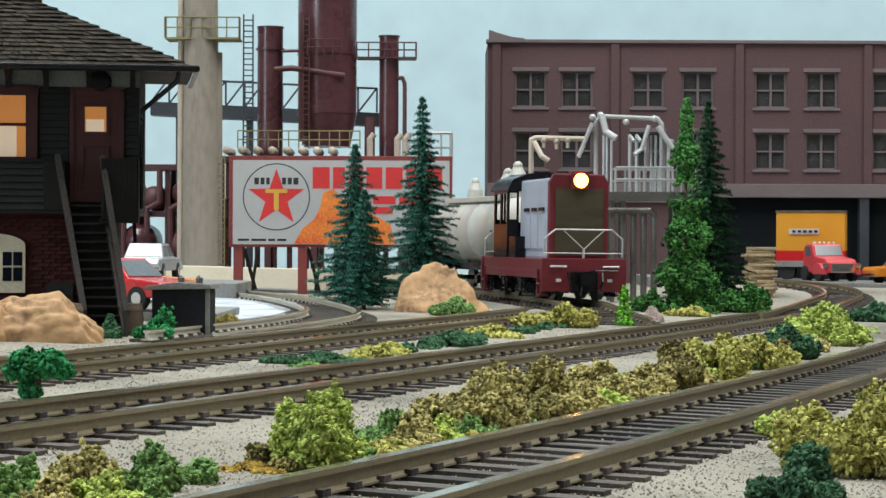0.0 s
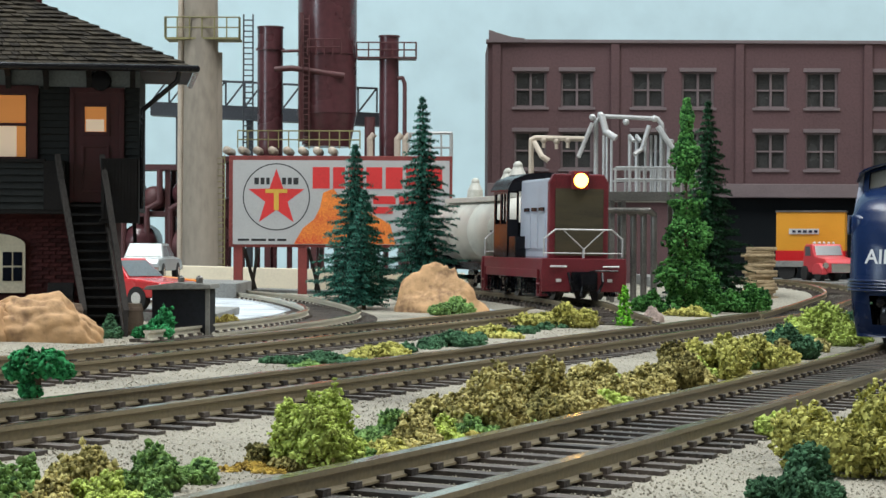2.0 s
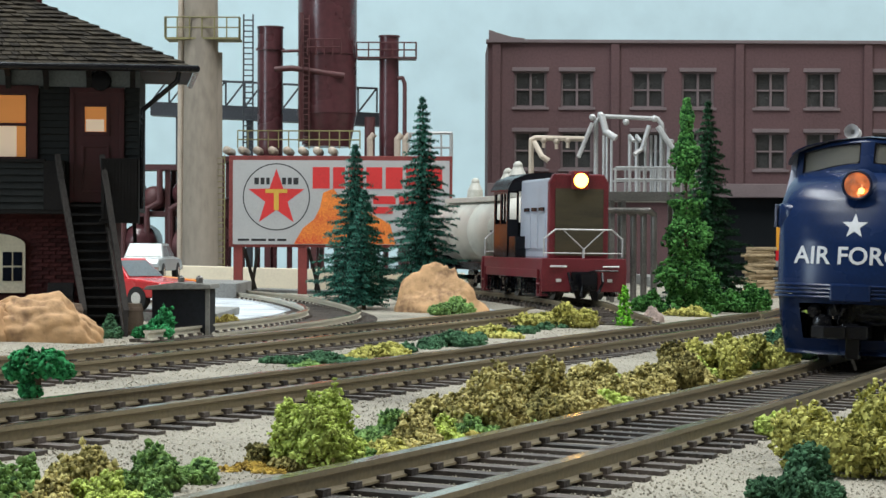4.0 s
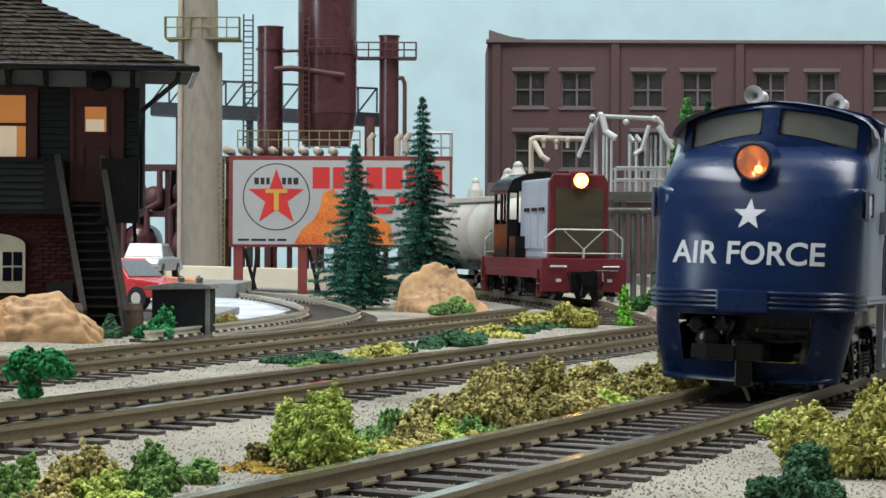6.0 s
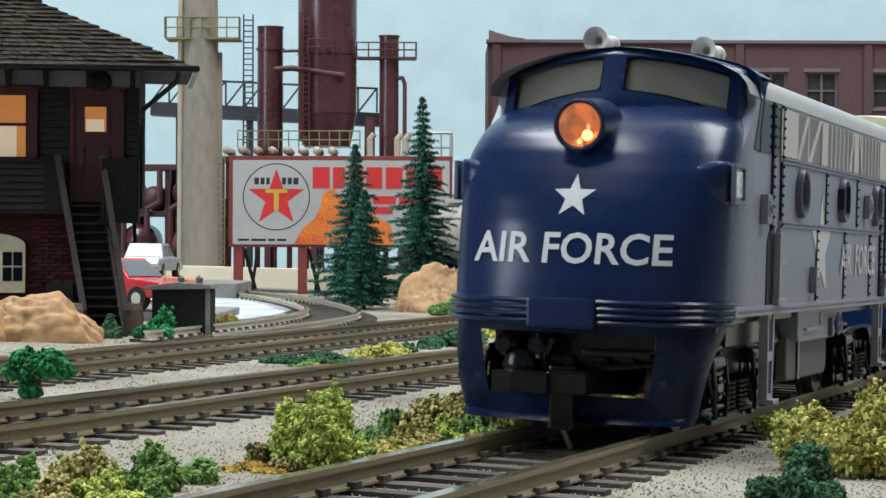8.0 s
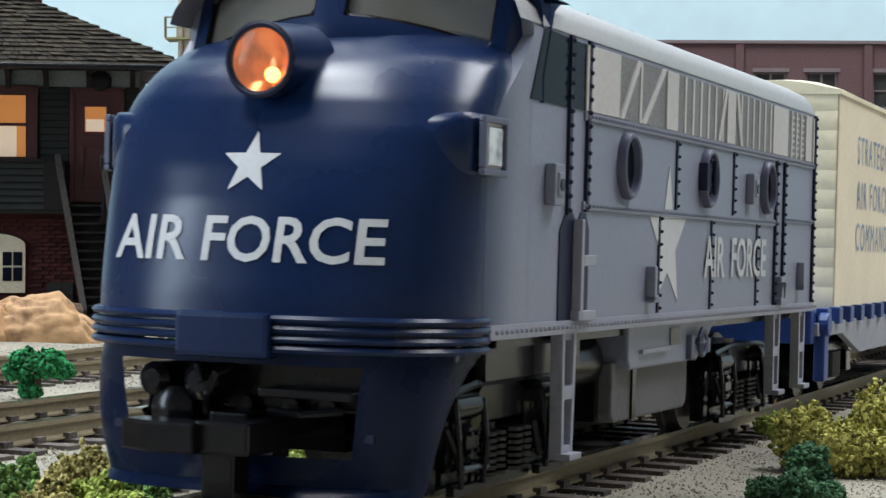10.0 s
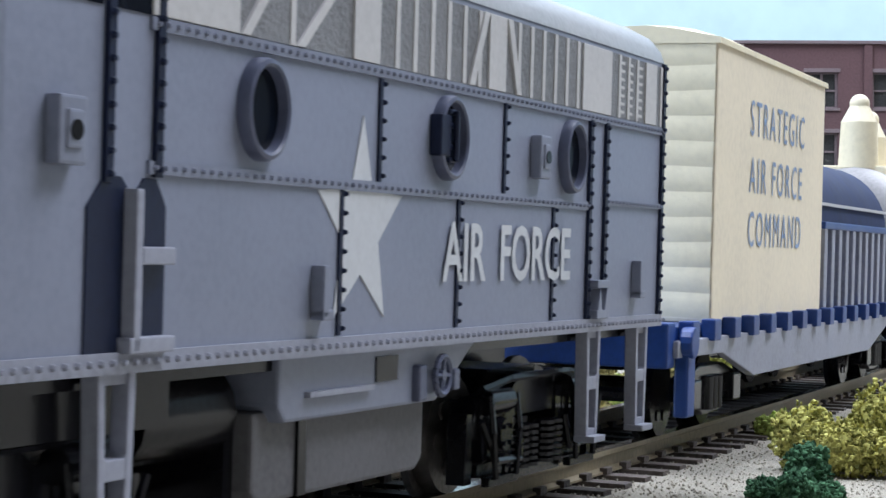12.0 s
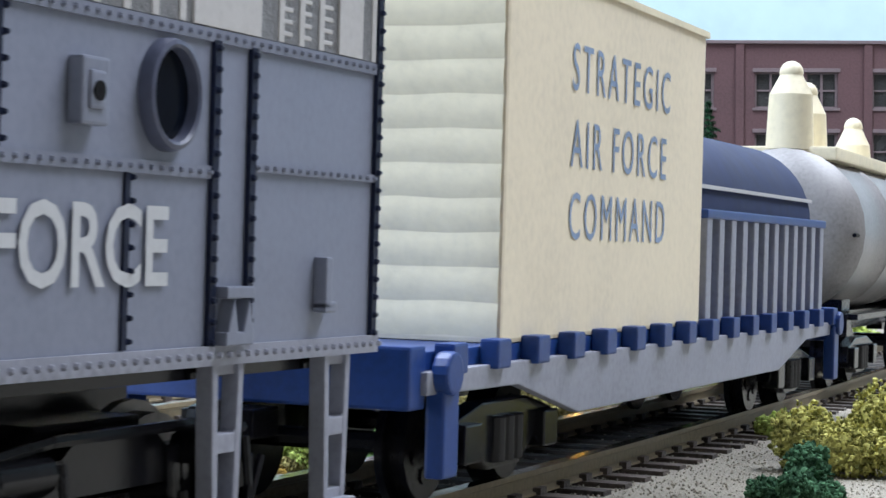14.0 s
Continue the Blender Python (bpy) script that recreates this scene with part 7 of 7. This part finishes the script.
def switcher():
    x, y, h = on_switcher_line(93)
    t = thing("switcher_locomotive", "small red and grey switcher with a lit headlight", "locomotive", P(x, y, RAIL_TOP + SW_LIFT, 0, -LEAN * 0.6, 0) @ pose(0, 0, 0, 0, 0, h + 2.0))
    b = B()
    box(b, -46, 46, -16.5, 16.5, 11.5, 16.2)
    part("frame", b, SWRED, t, "dull red footplate", bevel=0.3)
    for e in (-1, 1):
        b = B()
        prism(b, [(-17, 16.4), (17, 16.4), (17.4, 12), (17, 3.4), (5.4, 3.4), (5.4, 11), (-5.4, 11), (-5.4, 3.4), (-17, 3.4), (-17.4, 12)], e * 46, e * 48.2, "x")
        pl = part("end_plate", b, SWRED, t, "red end plate", bevel=0.3)
        for s in (-1, 1):
            b = B()
            tube(b, (e * 49, s * 7.4, 13.2), (e * 49, s * 14, 13.2), 0.45, seg=6)
            part("grab_iron", b, PALE, pl)
        b = B()
        box(b, e * 46, e * 52, -2.2, 2.2, 6.6, 10.0)
        box(b, e * 51, e * 54, -2.8, 2.8, 6.0, 10.4)
        tube(b, (e * 50, 0.8, 7), (e * 50.5, 1.8, 1.4), 0.7, seg=8)
        part("coupler", b, BLACKP, t, "black coupler", bevel=0.25)
        b = B()
        box(b, e * 46.2, e * 49.2, -5.2, 5.2, 3.6, 11.2)
        part("coupler_pocket", b, BLACKP, pl, bevel=0.3)
        b = B()
        pipe(b, [(e * 49.2, -13.5, 11.6), (e * 49.6, -4, 11.6), (e * 51.5, -1, 11.2)], 0.35, 6)
        part("cut_lever", b, BLACKP, pl)
        for s in (-1, 1):
            b = B()
            pipe(b, [(e * 49.4, s * 6.8, 10.8), (e * 51.4, s * 6.6, 7.0), (e * 51.0, s * 5.0, 3.0)], 0.55, 7)
            part("air_hose", b, BLACKP, pl, smooth=True)
            b = B()
            box(b, e * 48.0, e * 48.6, min(s * 9.4, s * 11.4), max(s * 9.4, s * 11.4), 7.2, 8.4)
            part("maker_plate", b, PALE, pl)
            b = B()
            for z in (1.6, 6.2):
                box(b, e * 41.5, e * 46.5, min(s * 14.2, s * 17.6), max(s * 14.2, s * 17.6), z, z + 0.8)
            for x0 in (41.5, 46.0):
                box(b, e * x0, e * (x0 + 0.7), min(s * 16.6, s * 17.4), max(s * 16.6, s * 17.4), 1.6, 12)
            part("corner_step", b, SWRED, t)
        b = B()
        zz = 27.6
        pipe(b, [(e * 46.5, -16, 17), (e * 46.5, -16, 24), (e * 47, -11.5, zz), (e * 47, 11.5, zz), (e * 46.5, 16, 24), (e * 46.5, 16, 17)], 0.38, 6)
        pipe(b, [(e * 47, -8.5, zz), (e * 47.3, 0, 20), (e * 47, 8.5, zz)], 0.25, 6)
        pipe(b, [(e * 46.6, -16, 18.4), (e * 46.6, 16, 18.4)], 0.25, 6)
        tube(b, (e * 47, 0, 16.5), (e * 47, 0, 20), 0.5, seg=6)
        part("end_rail", b, SILVER, t, "grey wire handrail")
    b = B()
    box(b, -37.4, 6, -11.4, 11.4, 16, 48.0)
    part("hood", b, SWGREY, t, "blue-grey engine hood", bevel=0.9)
    for s in (-1, 1):
        for x0 in (-33, -22, -11):
            b = B()
            box(b, x0, x0 + 9, min(s * 11.2, s * 11.9), max(s * 11.2, s * 11.9), 20, 34)
            dr = part("hood_door", b, SWGREY, t, bevel=0.15)
            b = B()
            box(b, x0 + 1, x0 + 8, min(s * 11.8, s * 12.3), max(s * 11.8, s * 12.3), 35, 36.4)
            part("hinge_bar", b, BLACKP, dr)
    b = B()
    prism(b, [(-12.2, 16.2), (12.2, 16.2), (12.2, 46.4), (10.2, 49.6), (-10.2, 49.6), (-12.2, 46.4)], -40.4, -37, "x")
    rs = part("radiator_shell", b, SWRED, t, "red radiator shell", bevel=0.7)
    b = B()
    box(b, -40.9, -40.2, -9.8, 9.8, 17.5, 43.8)
    part("radiator_grille", b, SWGRILL, rs, "olive-brown radiator grille")
    b = B()
    box(b, -42.5, -36, -3.4, 3.4, 43.4, 50.8)
    hh = part("headlight_box", b, SWRED, t, bevel=0.6)
    b = B()
    tube(b, (-42.4, 0, 47.0), (-43.2, 0, 47.0), 2.9, 2.7, 24)
    part("headlight", b, HEADL, hh, "bright warm headlight", smooth=True)
    cab_o = [(-16.4, 16), (-16.4, 44), (-14, 48), (-8, 50.4), (0, 51), (8, 50.4), (14, 48), (16.4, 44), (16.4, 16)]
    b = B()
    box(b, 8, 30, -15.4, 15.4, 16, 17)
    cb = part("cab", b, BLACKP, t, "black open-sided cab with large windows")

    def cab_piece(name, x0, x1, y0, y1, z0, z1):
        q = B()
        box(q, x0, x1, min(y0, y1), max(y0, y1), z0, z1)
        part(name, q, BLACKP, cb)
    cab_piece("rear_wall", 29, 30, -11.4, 11.4, 17, 31)
    for e in (-1, 1):
        cab_piece("side_wall", 8, 30, e * 15.4, e * 16.4, 16, 30)
        cab_piece("header", 8, 30, e * 15.4, e * 16.4, 42.6, 45)
        for x0 in (8, 18.4, 28.4):
            cab_piece("post", x0, x0 + 1.6, e * 15.4, e * 16.4, 30, 42.6)
        for x0 in (8, 29):
            cab_piece("end_wall", x0, x0 + 1, e * 11.4, e * 15.4, 17, 32)
            cab_piece("header", x0, x0 + 1, e * 11.4, e * 15.4, 43, 46)
            cab_piece("post", x0, x0 + 1, e * 11.4, e * 12.2, 32, 43)
    b = B()
    prism(b, [(-17.2, 43.6)] + [(a * 1.05, c + 0.7) for a, c in cab_o[1:-1]] + [(17.2, 43.6)], 4, 33, "x")
    part("cab_roof", b, BLACKP, cb, smooth=True)
    for s in (-1, 1):
        b = B()
        box(b, -4, 7.6, min(s * 11.5, s * 16), max(s * 11.5, s * 16), 16.2, 25)
        part("battery_box", b, BLACKP, t, bevel=0.4)
        b = B()
        box(b, -42, 42, min(s * 14.4, s * 16.8), max(s * 14.4, s * 16.8), 8.6, 11.8)
        part("side_skirt", b, SWRED, t, bevel=0.2)
    for cx0 in (-27, 27):
        loco_truck(t, cx0)
    b = B()
    box(b, -14, 14, -13, 13, 3, 11)
    part("fuel_tank", b, BLACKP, t, bevel=0.4)


switcher()
TW = tank_wagon("tank_wagon", "off-white tank wagon coupled behind the red switcher", WHITEP, BLACKP, True, WHITEP)
x, y, h = on_switcher_line(205)
TW.matrix_world = P(x, y, RAIL_TOP + SW_LIFT, 0, 0, h)


def motions():
    """The train rolls along the near track and slows a little."""
    places = [(0.0, 692.0), (1.0, 642.0), (2.0, 593.0), (3.0, 545.5), (4.0, 495.0), (5.3, 430.0), (6.0, 396.5), (6.5, 373.4), (7.0, 351.2), (8.0, 308.5), (9.0, 267.5), (9.5, 248.3), (10.0, 229.4),
              (10.5, 210.7), (11.0, 192.0), (11.5, 173.2), (12.0, 154.6), (12.5, 136.4), (13.0, 118.9), (13.5, 102.2), (14.0, 85.8)]
    tt = [a for a, b in places]
    ss = [NEAR.s_of_y(b) for a, b in places]

    def s_at(t):
        return float(np.interp(t, tt, ss))

    def at(s, half, dx=0.0, lift=0.0):
        a, b = NEAR.at(s - half), NEAR.at(s + half)
        h = math.atan2(b[1] - a[1], b[0] - a[0])
        x, y = (a[0] + b[0]) / 2 + dx * math.cos(h), (a[1] + b[1]) / 2 + dx * math.sin(h)
        return P(x, y, RAIL_TOP + lift, 0, 0, math.degrees(h))
    for ob, off, half, dx, lift in ((LOCO, 0.0, 42.0, 0, 0), (FLAT, 168.5, 50.0, 0, 0), (CRATE, 168.5, 50.0, -19.5, 14.2), (TARP, 168.5, 50.0, 54.0, 14.2), (FLAT2, 345.0, 42.0, 0, 0)):
        walk(ob, [(t, at(s + off, half, dx, lift)) for t, s in zip(tt, ss)])
    for ob, x, r in SPIN:
        if ob.parent in (LOCO, FLAT, FLAT2):
            walk(ob, [(0.1 * i, P(x, 0, r, 0, math.degrees((s_at(0.1 * i) - ss[0]) / r), 0)) for i in range(141)])


motions()
